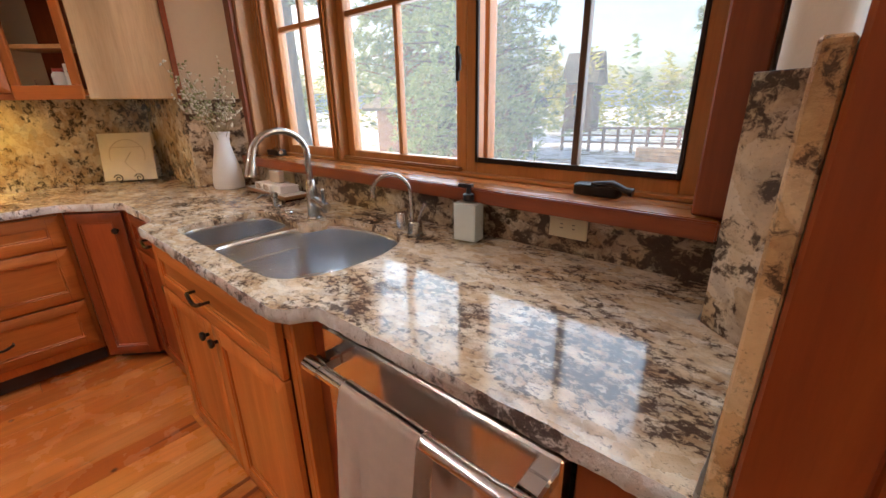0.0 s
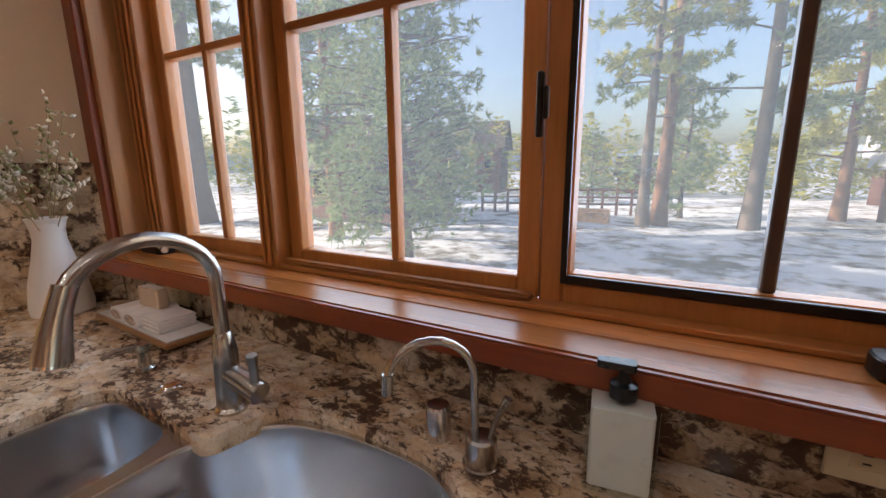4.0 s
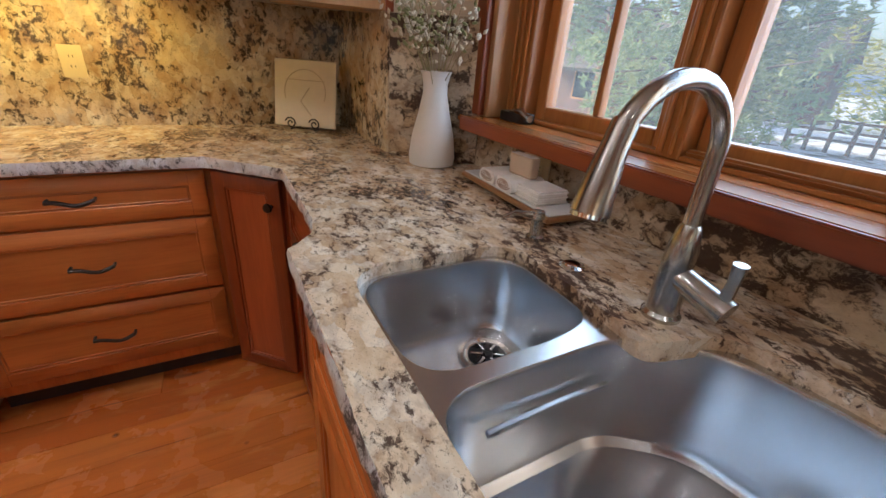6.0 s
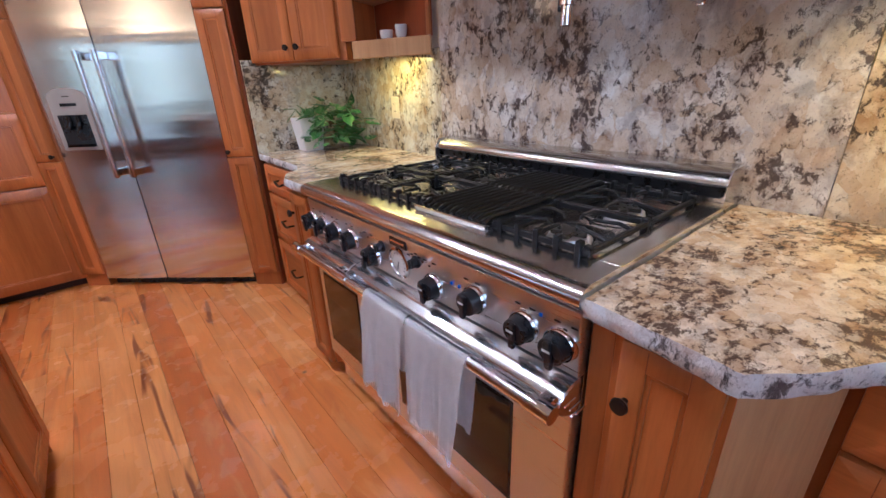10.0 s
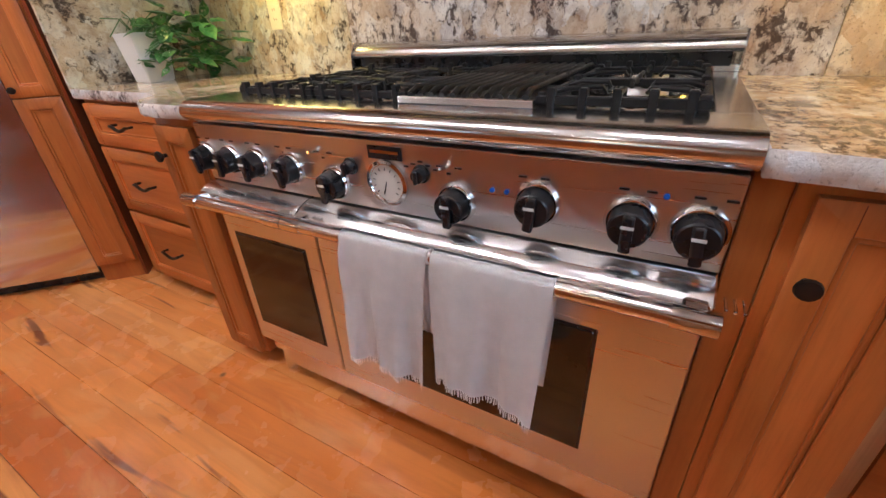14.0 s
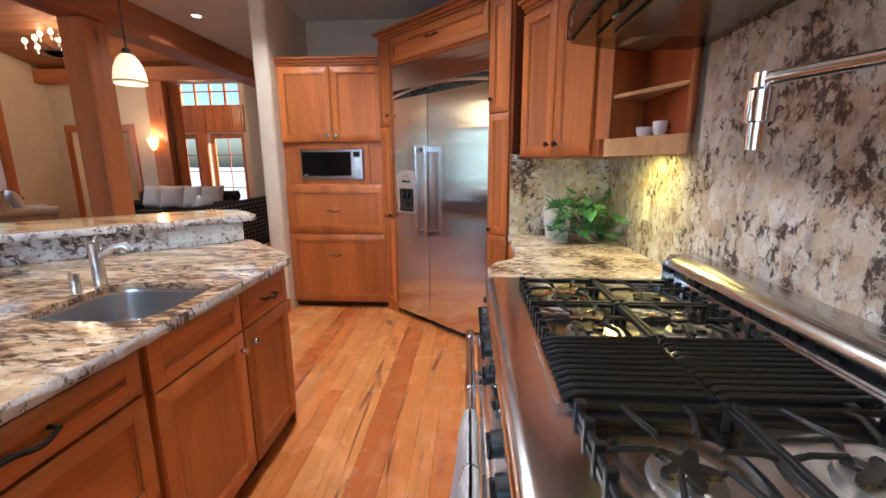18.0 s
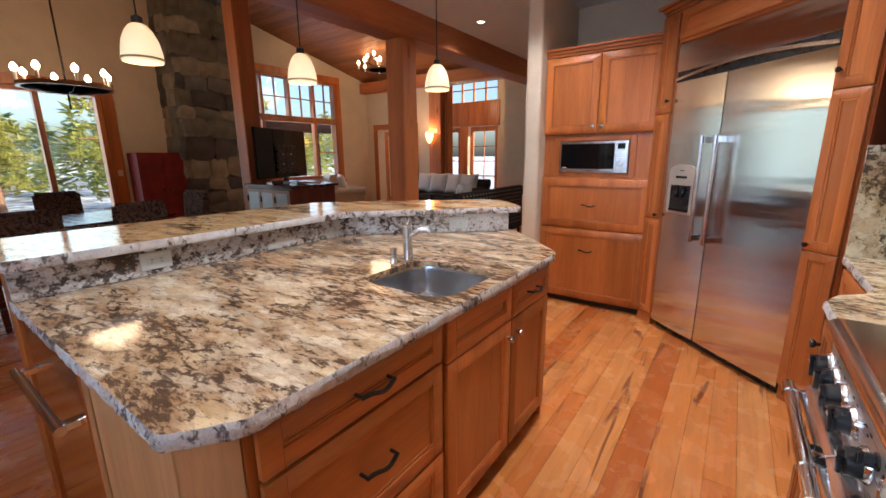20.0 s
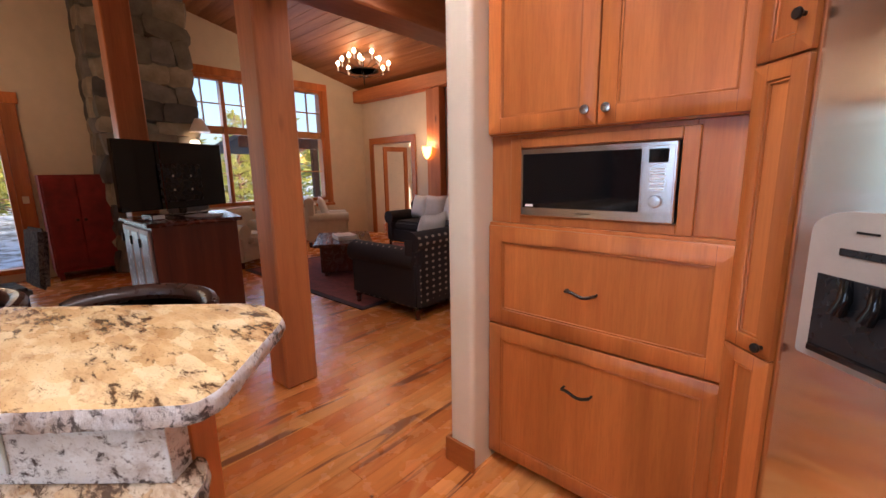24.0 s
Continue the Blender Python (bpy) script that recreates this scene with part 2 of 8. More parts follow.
def clear_glass(name, rough=0.0, tint=(1, 1, 1), veil=0.0):
    m, nt, b = material(name)
    out = nt.nodes["Material Output"]
    lw = node(nt, "ShaderNodeLayerWeight", {"Blend": 0.5})
    gloss = maths(nt, "ADD", maths(nt, "MULTIPLY", maths(nt, "POWER", lw.outputs["Facing"], 4.5), 0.8), 0.035)
    gl = node(nt, "ShaderNodeBsdfGlossy", {"Roughness": 0.02})
    tr = node(nt, "ShaderNodeBsdfTransparent", {"Color": (*tint, 1)})
    mix = nt.nodes.new("ShaderNodeMixShader")
    nt.links.new(gloss, mix.inputs[0])
    nt.links.new(tr.outputs[0], mix.inputs[1])
    nt.links.new(gl.outputs[0], mix.inputs[2])
    last = mix
    if veil:
        # whitish veil in the pane that imitates bright haze outdoors
        veil_bsdf = node(nt, "ShaderNodeBsdfTranslucent", {"Color": (0.9, 0.92, 0.9, 1)})
        last = nt.nodes.new("ShaderNodeMixShader")
        last.inputs[0].default_value = veil
        nt.links.new(mix.outputs[0], last.inputs[1])
        nt.links.new(veil_bsdf.outputs[0], last.inputs[2])
    nt.links.new(last.outputs[0], out.inputs[0])
    return m


GRANITE = granite("granite_counter", scale=2.3, cloud=0.6, dark=0.019, tint=(1.08, 0.99, 0.87), rust_more=0.02, rust_tone=(0.27, 0.15, 0.08), fleck_tone=(0.058, 0.034, 0.028))
# golden tint carries the warm lamp light on the end slab's edge
GRANITE_EDGE_WARM = granite("granite_warm_lit_edge", scale=1.5, cloud=0.5, dark=-0.02, tint=(1.14, 0.96, 0.66), loc=(7, 2, 1), rough=0.3, smoky=0.2, relief=0.5)
GRANITE_END = granite("granite_end_slab", scale=1.9, cloud=0.4, dark=0.045, tint=(1.06, 1.03, 0.98), pale=0.3, loc=(7, 2, 1), rough=0.10, smoky=0.2)
GRANITE_ISLAND = granite("granite_island", scale=1.45, cloud=0.6, loc=(3, 1, 0), rot=(0, 0, -33), stretch=(0.65, 1.7, 1), dark=0.026, tint=(1.04, 0.91, 0.74), rust_more=0.07, rust_tone=(0.28, 0.15, 0.07), fleck_tone=(0.075, 0.050, 0.038))
GRANITE_BARTOP = granite("granite_bar_top", scale=1.5, cloud=0.6, loc=(8, 3, 0), rot=(0, 0, -33), stretch=(0.65, 1.7, 1), dark=-0.004, tint=(1.02, 0.80, 0.50), smoky=0.2)
GRANITE_WALL = granite("granite_wall", scale=1.3, cloud=0.6, stretch=(1, 1.25, 1.0), rot=(20, 0, 15), loc=(5.3, 0.4, 2.0), rough=0.06, tint=(0.99, 0.99, 1.02), dark=0.010, smoky=0.7, fleck_tone=(0.062, 0.040, 0.034))
GRANITE_NOOK = granite("granite_nook", scale=1.7, cloud=0.5, stretch=(1, 1.25, 1.0), rot=(20, 0, 15), loc=(2.3, 0.4, 2.0), rough=0.06, tint=(0.90, 0.92, 0.84), dark=0.012, smoky=0.75, fleck_tone=(0.062, 0.045, 0.036))
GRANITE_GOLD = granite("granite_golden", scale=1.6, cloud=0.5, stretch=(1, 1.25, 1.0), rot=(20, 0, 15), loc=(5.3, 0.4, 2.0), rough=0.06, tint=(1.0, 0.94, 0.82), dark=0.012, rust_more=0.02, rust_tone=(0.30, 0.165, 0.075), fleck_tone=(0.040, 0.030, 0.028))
# dark flecked stone, darkened further to hold the shade under the sill
GRANITE_SPLASH = granite("granite_splash", scale=1.0, stretch=(1.0, 1.0, 1.3), rot=(0, 20, 0), dark=0.075, loc=(1.7, 0, 4), rust_more=0.02, rust_tone=(0.20, 0.11, 0.06), tint=(0.98, 0.90, 0.78))
# pale bluish tint paints the north window's light onto the bar upstand
GRANITE_BAR = granite("granite_bar_upstand", scale=1.5, cloud=0.4, stretch=(1.0, 1.0, 1.2), dark=0.05, loc=(4.1, 2, 0), tint=(1.04, 1.07, 1.10), smoky=0.15, pale=0.65)
# paler, bluer than the tops: window light on the edges, put into the colour
GRANITE_EDGE = granite("granite_edge", scale=1.5, dark=0.0, rough=0.42, tint=(1.04, 1.05, 1.10), relief=0.9, smoky=0.2, pale=0.4)
CHERRY_L, CHERRY_D = (0.57, 0.198, 0.049), (0.44, 0.127, 0.030)
WOOD_V = timber("cherry_upright", CHERRY_L, CHERRY_D, 2)
WOOD_H = timber("cherry_level", CHERRY_L, CHERRY_D, 0)
# red-stained trim, and also the shaded copy of cherry in the unlit corner
WOOD_RED = timber("cherry_red", (0.34, 0.080, 0.022), (0.24, 0.048, 0.014), 2)
WOOD_RED_H = timber("cherry_red_level", (0.34, 0.080, 0.022), (0.24, 0.048, 0.014), 0)
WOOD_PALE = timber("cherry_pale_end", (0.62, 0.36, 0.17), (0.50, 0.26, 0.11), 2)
WOOD_SASH = timber("fir_sash", (0.56, 0.25, 0.075), (0.42, 0.165, 0.048), 0, rough=0.35)
WOOD_SILL = timber("fir_sill", (0.46, 0.18, 0.052), (0.34, 0.12, 0.034), 0, rough=0.24)
WOOD_SASH_V = timber("fir_sash_upright", (0.56, 0.25, 0.075), (0.42, 0.165, 0.048), 2, rough=0.35)
WOOD_BEAM = timber("fir_beam", (0.48, 0.165, 0.050), (0.36, 0.105, 0.032), 1, rough=0.5, scale=0.6)
WOOD_POST = timber("fir_post", (0.58, 0.205, 0.062), (0.46, 0.145, 0.043), 2, rough=0.5, scale=0.6, knots=True)
WOOD_DARK = timber("dark_mahogany", (0.10, 0.022, 0.012), (0.055, 0.012, 0.008), 0, rough=0.25)
WOOD_CEIL = timber("fir_ceiling", (0.46, 0.19, 0.062), (0.33, 0.115, 0.038), 0, rough=0.5, scale=0.8)
STEEL = brushed("brushed_steel", axis=1, rough=0.23)
STEEL_X = brushed("brushed_steel_level", axis=0, rough=0.17)
STEEL_FRIDGE = brushed("brushed_steel_doors", (0.74, 0.735, 0.73), 0.15, 0, grain=0.0, along=(-0.725, 0.689, 0.0))
STEEL_SINK = brushed("satin_sink_steel", (0.62, 0.63, 0.65), 0.25, 0, grain=0.0)
NICKEL = brushed("brushed_nickel", (0.52, 0.50, 0.47), 0.22, 2)
CHROME = plain("chrome", (0.80, 0.80, 0.80), 0.06, 1.0, 0.03)
IRON = plain("cast_iron", (0.013, 0.013, 0.014), 0.36, 0.0, 0.3, 30, 0.25, 300)
IRON.node_tree.nodes["Principled BSDF"].inputs["Specular IOR Level"].default_value = 0.25
STEEL_PANEL = brushed("brushed_steel_panel", (0.74, 0.73, 0.73), axis=0, rough=0.29)
STEEL_GUARD = brushed("brushed_steel_guard", (0.62, 0.60, 0.58), axis=0, rough=0.25)
BLACK = plain("black_plastic", (0.012, 0.012, 0.014), 0.28, 0.0, 0.1)
BRONZE = plain("oiled_bronze", (0.032, 0.024, 0.020), 0.36, 0.6, 0.3, 40)
HOOD = plain("dark_hood_metal", (0.085, 0.070, 0.050), 0.24, 0.85, 0.3, 6)
HOOD_STEEL = brushed("hood_liner_steel", (0.20, 0.185, 0.16), 0.22, 1, grain=0.0)
GLASS_DARK = plain("oven_glass", (0.030, 0.018, 0.008), 0.06, 0.0, 0.3, 3)
GLASS_BLACK = plain("black_glass", (0.006, 0.006, 0.007), 0.05, 0.0, 0.1)
PLASTER = plain("plaster", (0.74, 0.62, 0.47), 0.75, 0.0, 0.07, 3, 0.12, 60)
PLASTER_WHITE = plain("ceiling_plaster", (0.80, 0.77, 0.73), 0.8, 0.0, 0.05, 3, 0.1, 60)
OUTLET = plain("outlet_ivory", (0.72, 0.62, 0.42), 0.35, 0.0, 0.03)
OUTLET_W = plain("outlet_pale", (0.68, 0.72, 0.70), 0.35, 0.0, 0.03)
CERAMIC = plain("white_ceramic", (0.80, 0.77, 0.74), 0.32, 0.0, 0.03)
LINEN = plain("linen", (0.93, 0.90, 0.89), 0.9, 0.0, 0.06, 25, 0.5, 700)
PAPER = plain("stone_card", (0.74, 0.66, 0.55), 0.55, 0.0, 0.06, 14)
SOAP = plain("bottle_soap", (0.74, 0.74, 0.71), 0.30, 0.0, 0.03)
GLASS = clear_glass("window_glass")
# the veil paints glare haze over the view through the kitchen window
GLASS_VEILED = clear_glass("veiled_window_glass", veil=0.055)
# dark brown for muntins against the daylight; their backlit shade is in the colour
SASH_BACKLIT = plain("backlit_sash", (0.10, 0.058, 0.042), 0.45, 0.0, 0.2)
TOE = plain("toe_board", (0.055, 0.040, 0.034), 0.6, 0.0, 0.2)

# ---- building helpers ----
def part(name, bm, mat, parent=None, label="", m=None):
    """One bmesh becomes one mesh object, under its thing or part."""
    for f in bm.faces:
        f.smooth = True
    for e in bm.edges:
        if len(e.link_faces) == 2 and e.calc_face_angle(0.0) > 0.6:
            e.smooth = False
    me = bpy.data.meshes.new(name)
    bm.to_mesh(me)
    bm.free()
    me.materials.append(mat)
    ob = new(name, me)
    if parent:
        ob.parent = parent
    if m is not None:
        ob.matrix_basis = m
    if label:
        ob["label"] = label
    return ob


def thing(name, m, label, category, group="", kind=""):
    ob = new(name)
    ob.empty_display_size = 0.1
    ob.matrix_basis = m
    return tagged(ob, label, category, group, kind)


def structure(name, bm, mat, label, category):
    return tagged(part(name, bm, mat), label, category, kind="structure")


def box(x0, x1, y0, y1, z0, z1, bev=0.0, bm=None, seg=1, m=None):
    own = bmesh.new()
    bmesh.ops.create_cube(own, size=1.0, matrix=Matrix.Translation(((x0 + x1) / 2, (y0 + y1) / 2, (z0 + z1) / 2)) @ Matrix.Diagonal((abs(x1 - x0), abs(y1 - y0), abs(z1 - z0), 1)))
    if bev:
        bmesh.ops.bevel(own, geom=own.edges[:], offset=bev, segments=seg, affect="EDGES", clamp_overlap=True)
    return merge(bm, own, m)


def merge(bm, own, m=None):
    if m is not None:
        bmesh.ops.transform(own, matrix=m, verts=own.verts)
    if bm is None:
        return own
    me = bpy.data.meshes.new("tmp")
    own.to_mesh(me)
    own.free()
    bm.from_mesh(me)
    bpy.data.meshes.remove(me)
    return bm


def prism(pts, z0, z1, bev=0.0, bm=None, m=None, seg=1):
    own = bmesh.new()
    lo = [own.verts.new((x, y, z0)) for x, y in pts]
    hi = [own.verts.new((x, y, z1)) for x, y in pts]
    n = len(pts)
    own.faces.new(lo[::-1])
    own.faces.new(hi)
    for i in range(n):
        own.faces.new((lo[i], lo[(i + 1) % n], hi[(i + 1) % n], hi[i]))
    bmesh.ops.recalc_face_normals(own, faces=own.faces)
    if bev:
        bmesh.ops.bevel(own, geom=own.edges[:], offset=bev, segments=seg, affect="EDGES", clamp_overlap=True)
    return merge(bm, own, m)


def lathe(prof, seg=20, bm=None, m=None):
    """Turn (radius, height) pairs about the z axis."""
    own = bmesh.new()
    rows = []
    for r, z in prof:
        if r < 1e-5:
            rows.append([own.verts.new((0, 0, z))])
        else:
            rows.append([own.verts.new((r * math.cos(2 * math.pi * i / seg), r * math.sin(2 * math.pi * i / seg), z)) for i in range(seg)])
    for a, b in zip(rows, rows[1:]):
        for i in range(seg):
            j = (i + 1) % seg
            if len(a) == 1 and len(b) == 1:
                continue
            if len(a) == 1:
                own.faces.new((a[0], b[j], b[i]))
            elif len(b) == 1:
                own.faces.new((a[i], a[j], b[0]))
            else:
                own.faces.new((a[i], a[j], b[j], b[i]))
    for row in (rows[0], rows[-1]):
        if len(row) > 2:
            own.faces.new(row)
    bmesh.ops.recalc_face_normals(own, faces=own.faces)
    return merge(bm, own, m)


def tube(pts, r, seg=10, bm=None, m=None, flat=1.0):
    """A round bar along points; r is a number or one for each point."""
    own = bmesh.new()
    pts = [Vector(p) for p in pts]
    n = len(pts)
    rows, side = [], None
    for i, p in enumerate(pts):
        d = (pts[min(i + 1, n - 1)] - pts[max(i - 1, 0)]).normalized()
        if side is None:
            side = d.orthogonal().normalized()
        side = (side - d * side.dot(d)).normalized()
        up = d.cross(side)
        rad = r[i] if isinstance(r, (list, tuple)) else r
        rows.append([own.verts.new(p + side * rad * math.cos(2 * math.pi * k / seg) + up * rad * flat * math.sin(2 * math.pi * k / seg)) for k in range(seg)])
    for a, b in zip(rows, rows[1:]):
        for k in range(seg):
            own.faces.new((a[k], a[(k + 1) % seg], b[(k + 1) % seg], b[k]))
    own.faces.new(rows[0])
    own.faces.new(rows[-1])
    bmesh.ops.recalc_face_normals(own, faces=own.faces)
    return merge(bm, own, m)


def rounded(pts, r, n=5):
    """Round the corners of an outline; r is one radius or one for each corner."""
    out = []
    k = len(pts)
    for i, p in enumerate(pts):
        rad = r[i] if isinstance(r, (list, tuple)) else r
        a, b, c = Vector(pts[i - 1]), Vector(p), Vector(pts[(i + 1) % k])
        if rad <= 0:
            out.append((b.x, b.y))
            continue
        u, w = (a - b), (c - b)
        lim = min(rad, u.length * 0.49, w.length * 0.49)
        s, e = b + u.normalized() * lim, b + w.normalized() * lim
        for j in range(n + 1):
            t = j / n
            q = s * (1 - t) ** 2 + b * 2 * t * (1 - t) + e * t ** 2
            out.append((q.x, q.y))
    return out


def dense(pts, step):
    out = []
    for i, p in enumerate(pts):
        a, b = Vector(p), Vector(pts[(i + 1) % len(pts)])
        n = max(1, int((b - a).length / step))
        out += [tuple(a.lerp(b, j / n)) for j in range(n)]
    return out


def slab(thing_ob, outline, holes, top, thick, mat, mat_edge, rough=0.005):
    """A stone top with cut-outs and a chiselled edge."""
    out = dense(outline, 0.012)
    n = len(out)
    area = sum(out[i][0] * out[(i + 1) % n][1] - out[(i + 1) % n][0] * out[i][1] for i in range(n))
    if area < 0:
        out.reverse()
    normals = []
    for i in range(n):
        d = Vector(out[(i + 1) % n]) - Vector(out[i - 1])
        normals.append(Vector((d.y, -d.x)).normalized())
    rows = []
    for k in range(5):
        z = top - thick * k / 4
        amp = rough * (0.45 if k == 0 else 1.0)
        row = []
        for (x, y), nn in zip(out, normals):
            j = noise.noise(Vector((x * 45, y * 45, z * 60))) * amp + noise.noise(Vector((x * 14, y * 14, k))) * amp - (0.004 if k == 0 else 0.0) - (0.003 if k == 4 else 0)
            row.append((x + nn.x * j, y + nn.y * j, z - (0.0 if k else 0.0)))
        rows.append(row)
    bm = bmesh.new()
    vv = [[bm.verts.new(p) for p in row] for row in rows]
    for a, b in zip(vv, vv[1:]):
        for i in range(n):
            bm.faces.new((a[i], b[i], b[(i + 1) % n], a[(i + 1) % n]))
    part("chiselled_edge", bm, mat_edge, thing_ob, "rough chiselled granite edge")
    bm = bmesh.new()
    loops = [[bm.verts.new(p) for p in rows[0]]] + [[bm.verts.new((x, y, top)) for x, y in h] for h in holes]
    edges = [bm.edges.new((lp[i], lp[(i + 1) % len(lp)])) for lp in loops for i in range(len(lp))]
    bmesh.ops.triangle_fill(bm, use_beauty=True, use_dissolve=False, edges=edges, normal=(0, 0, 1))
    for f in bm.faces:
        if f.normal.z < 0:
            f.normal_flip()
    for lp in loops[1:]:
        low = [bm.verts.new((v.co.x, v.co.y, top - thick)) for v in lp]
        for i in range(len(lp)):
            bm.faces.new((lp[i], lp[(i + 1) % len(lp)], low[(i + 1) % len(lp)], low[i]))
    return part("polished_top", bm, mat, thing_ob)


# ---- cabinet joinery; local x along the face, y into the cabinet, the face at y = 0 ----
def pull(parent, x, z, y=-0.02, w=0.115):
    pts = [(x - w / 2, y, z + 0.004), (x - w / 2, y - 0.022, z + 0.005)]
    pts += [(x - w / 2 + w * i / 12, y - 0.026 - 0.006 * math.sin(math.pi * i / 12), z + 0.006 * math.sin(2 * math.pi * i / 12 + 0.5) - 0.004 * math.sin(math.pi * i / 12)) for i in range(13)]
    pts += [(x + w / 2, y - 0.022, z + 0.002), (x + w / 2, y, z + 0.002)]
    bm = tube(pts, [0.005, 0.005] + [0.0065] * 13 + [0.005, 0.005], 8)
    part("handle", bm, BRONZE, parent, "dark bronze wavy pull")


def knob(parent, x, z, y=-0.02, r=0.016, mat=None):
    bm = lathe([(0.006, 0), (0.006, 0.010), (r * 0.8, 0.014), (r, 0.020), (r * 0.9, 0.026), (0, 0.029)], 14, m=pose(x, y, z, 90))
    part("knob", bm, mat or BRONZE, parent, "worn nickel round knob" if mat else "dark bronze round knob")


def ring(x0, x1, z0, z1, r, y0, y1, bev=0.002):
    """A flat rectangular frame of one piece, in the x-z plane."""
    bm = bmesh.new()
    loops = []
    for y in (y0, y1):
        for k in (0.0, r):
            loops.append([bm.verts.new(p) for p in ((x0 + k, y, z0 + k), (x1 - k, y, z0 + k), (x1 - k, y, z1 - k), (x0 + k, y, z1 - k))])
    fo, fi, bo, bi = loops
    for p, q in ((fo, fi), (fi, bi), (bi, bo), (bo, fo)):
        for i in range(4):
            bm.faces.new((p[i], p[(i + 1) % 4], q[(i + 1) % 4], q[i]))
    bmesh.ops.recalc_face_normals(bm, faces=bm.faces[:])
    if bev:
        bmesh.ops.bevel(bm, geom=bm.edges[:], offset=bev, segments=1, affect="EDGES", clamp_overlap=True)
    return bm


def panel_front(name, parent, x0, x1, z0, z1, rail=0.058, mat_panel=None, level=False, thick=0.02, y=0.0, mat=None):
    """A framed front with a recessed panel and a bead round it."""
    wm = mat or (WOOD_H if level else WOOD_V)
    ob = part(name, ring(x0, x1, z0, z1, rail, y - thick, y, 0.0022), wm, parent)
    part("panel", box(x0 + rail - 0.002, x1 - rail + 0.002, y - thick + 0.010, y - 0.002, z0 + rail - 0.002, z1 - rail + 0.002), mat_panel or wm, ob)
    part("bead", ring(x0 + rail + 0.0003, x1 - rail - 0.0003, z0 + rail + 0.0003, z1 - rail - 0.0003, 0.008, y - thick + 0.004, y - thick + 0.012, 0.0018), wm, ob)
    # seams where the rails meet the stiles
    for sx in (x0 + rail, x1 - rail):
        for sz0, sz1 in ((z0 + 0.003, z0 + rail), (z1 - rail, z1 - 0.003)):
            part("seam", box(sx - 0.0006, sx + 0.0006, y - thick - 0.0004, y - thick + 0.001, sz0, sz1), WOOD_RED, ob)
    return ob


def body(parent, w, d, z0, z1, toe=0.0, mat=None, face=0.002):
    if toe:
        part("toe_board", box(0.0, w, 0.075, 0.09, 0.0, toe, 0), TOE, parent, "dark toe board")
    return part("body", box(0, w, face, d, z0, z1, 0.002), mat or WOOD_V, parent)

# ---- walls, floor, ceilings ----
WX, NY = -3.285, 1.13           # faces of the west and north walls behind the granite
bm = box(WX - 0.2, WX, -5.2, 1.33, 0, 2.82)
structure("wall_west", bm, PLASTER, "cream plaster wall behind the range", "wall")
# north wall with the window opening
bm = box(-3.285, -2.36, NY, NY + 0.2, 0, 2.82)
box(-2.36, -0.12, NY, NY + 0.2, 0, 1.061, bm=bm)
box(-2.36, -0.12, NY, NY + 0.2, 2.36, 2.82, bm=bm)
box(-0.12, 0.75, NY, NY + 0.2, 0, 2.82, bm=bm)
structure("wall_north", bm, PLASTER, "cream plaster wall round the kitchen window", "wall")
# pier in the north-west corner
bm = prism([(-3.285, 0.88), (-2.60, 0.88), (-2.36, 1.12), (-2.36, 1.135), (-3.285, 1.135)], 0, 2.82, 0.004)
structure("wall_pier", bm, PLASTER, "plaster corner pier beside the window", "wall")
# short east wall at the end of the sink counter, with a rounded corner
bm = prism(rounded([(0.0385, 0.47), (0.42, 0.47), (0.42, 1.13), (-0.042, 1.13), (-0.042, 0.925), (0.0385, 0.848)], [0, 0, 0, 0, 0.03, 0.02]), 0, 2.82)
structure("wall_east_pier", bm, PLASTER, "plaster pier at the end of the sink counter", "wall")
# outer walls of the dining and living rooms
bm = box(6.5, 6.7, -9.35, -7.95, 0, 4.6)
box(6.5, 6.7, -7.95, -5.2, 0, 0.86, bm=bm)
box(6.5, 6.7, -7.95, -5.2, 3.22, 4.6, bm=bm)
box(6.5, 6.7, -5.2, -3.0, 0, 4.6, bm=bm)
box(6.5, 6.7, -3.0, -0.70, 2.45, 4.6, bm=bm)
box(6.5, 6.7, -3.0, -0.70, 0, 0.12, bm=bm)
box(6.5, 6.7, -0.70, 3.2, 0, 4.6, bm=bm)
structure("wall_far_east", bm, PLASTER, "cream plaster gable wall with tall windows", "wall")
bm = box(6.11, 6.5, -9.25, -9.05, 0, 3.9)
box(4.81, 6.11, -9.25, -9.05, 2.1, 3.9, bm=bm)
box(3.79, 4.81, -9.25, -9.05, 0, 3.9, bm=bm)
box(2.20, 3.79, -9.25, -9.05, 3.06, 3.9, bm=bm)
structure("wall_south_living", bm, PLASTER, "pale wall with a wood-cased doorway and a wide opening", "wall")
bm = box(-0.72, 2.20, -9.25, -9.05, 0, 3.9)
structure("wall_south_inner", bm, PLASTER, "plain plaster wall of the living room", "wall")
bm = box(7.3, 7.5, -12.0, -9.25, 0, 3.9)
box(1.62, 1.82, -12.0, -9.25, 0, 3.9, bm=bm)
structure("wall_entry_sides", bm, PLASTER, "pale entry hall walls", "wall")
bm = box(1.62, 3.94, -12.2, -12.0, 0, 3.9)
box(6.17, 7.5, -12.2, -12.0, 0, 3.9, bm=bm)
box(3.94, 6.17, -12.2, -12.0, 3.76, 3.9, bm=bm)
box(3.94, 6.17, -12.2, -12.0, 2.29, 3.04, bm=bm)
box(4.98, 5.30, -12.2, -12.0, 0, 2.29, bm=bm)
structure("wall_entry", bm, PLASTER, "entry wall with glazed doors and transom", "wall")
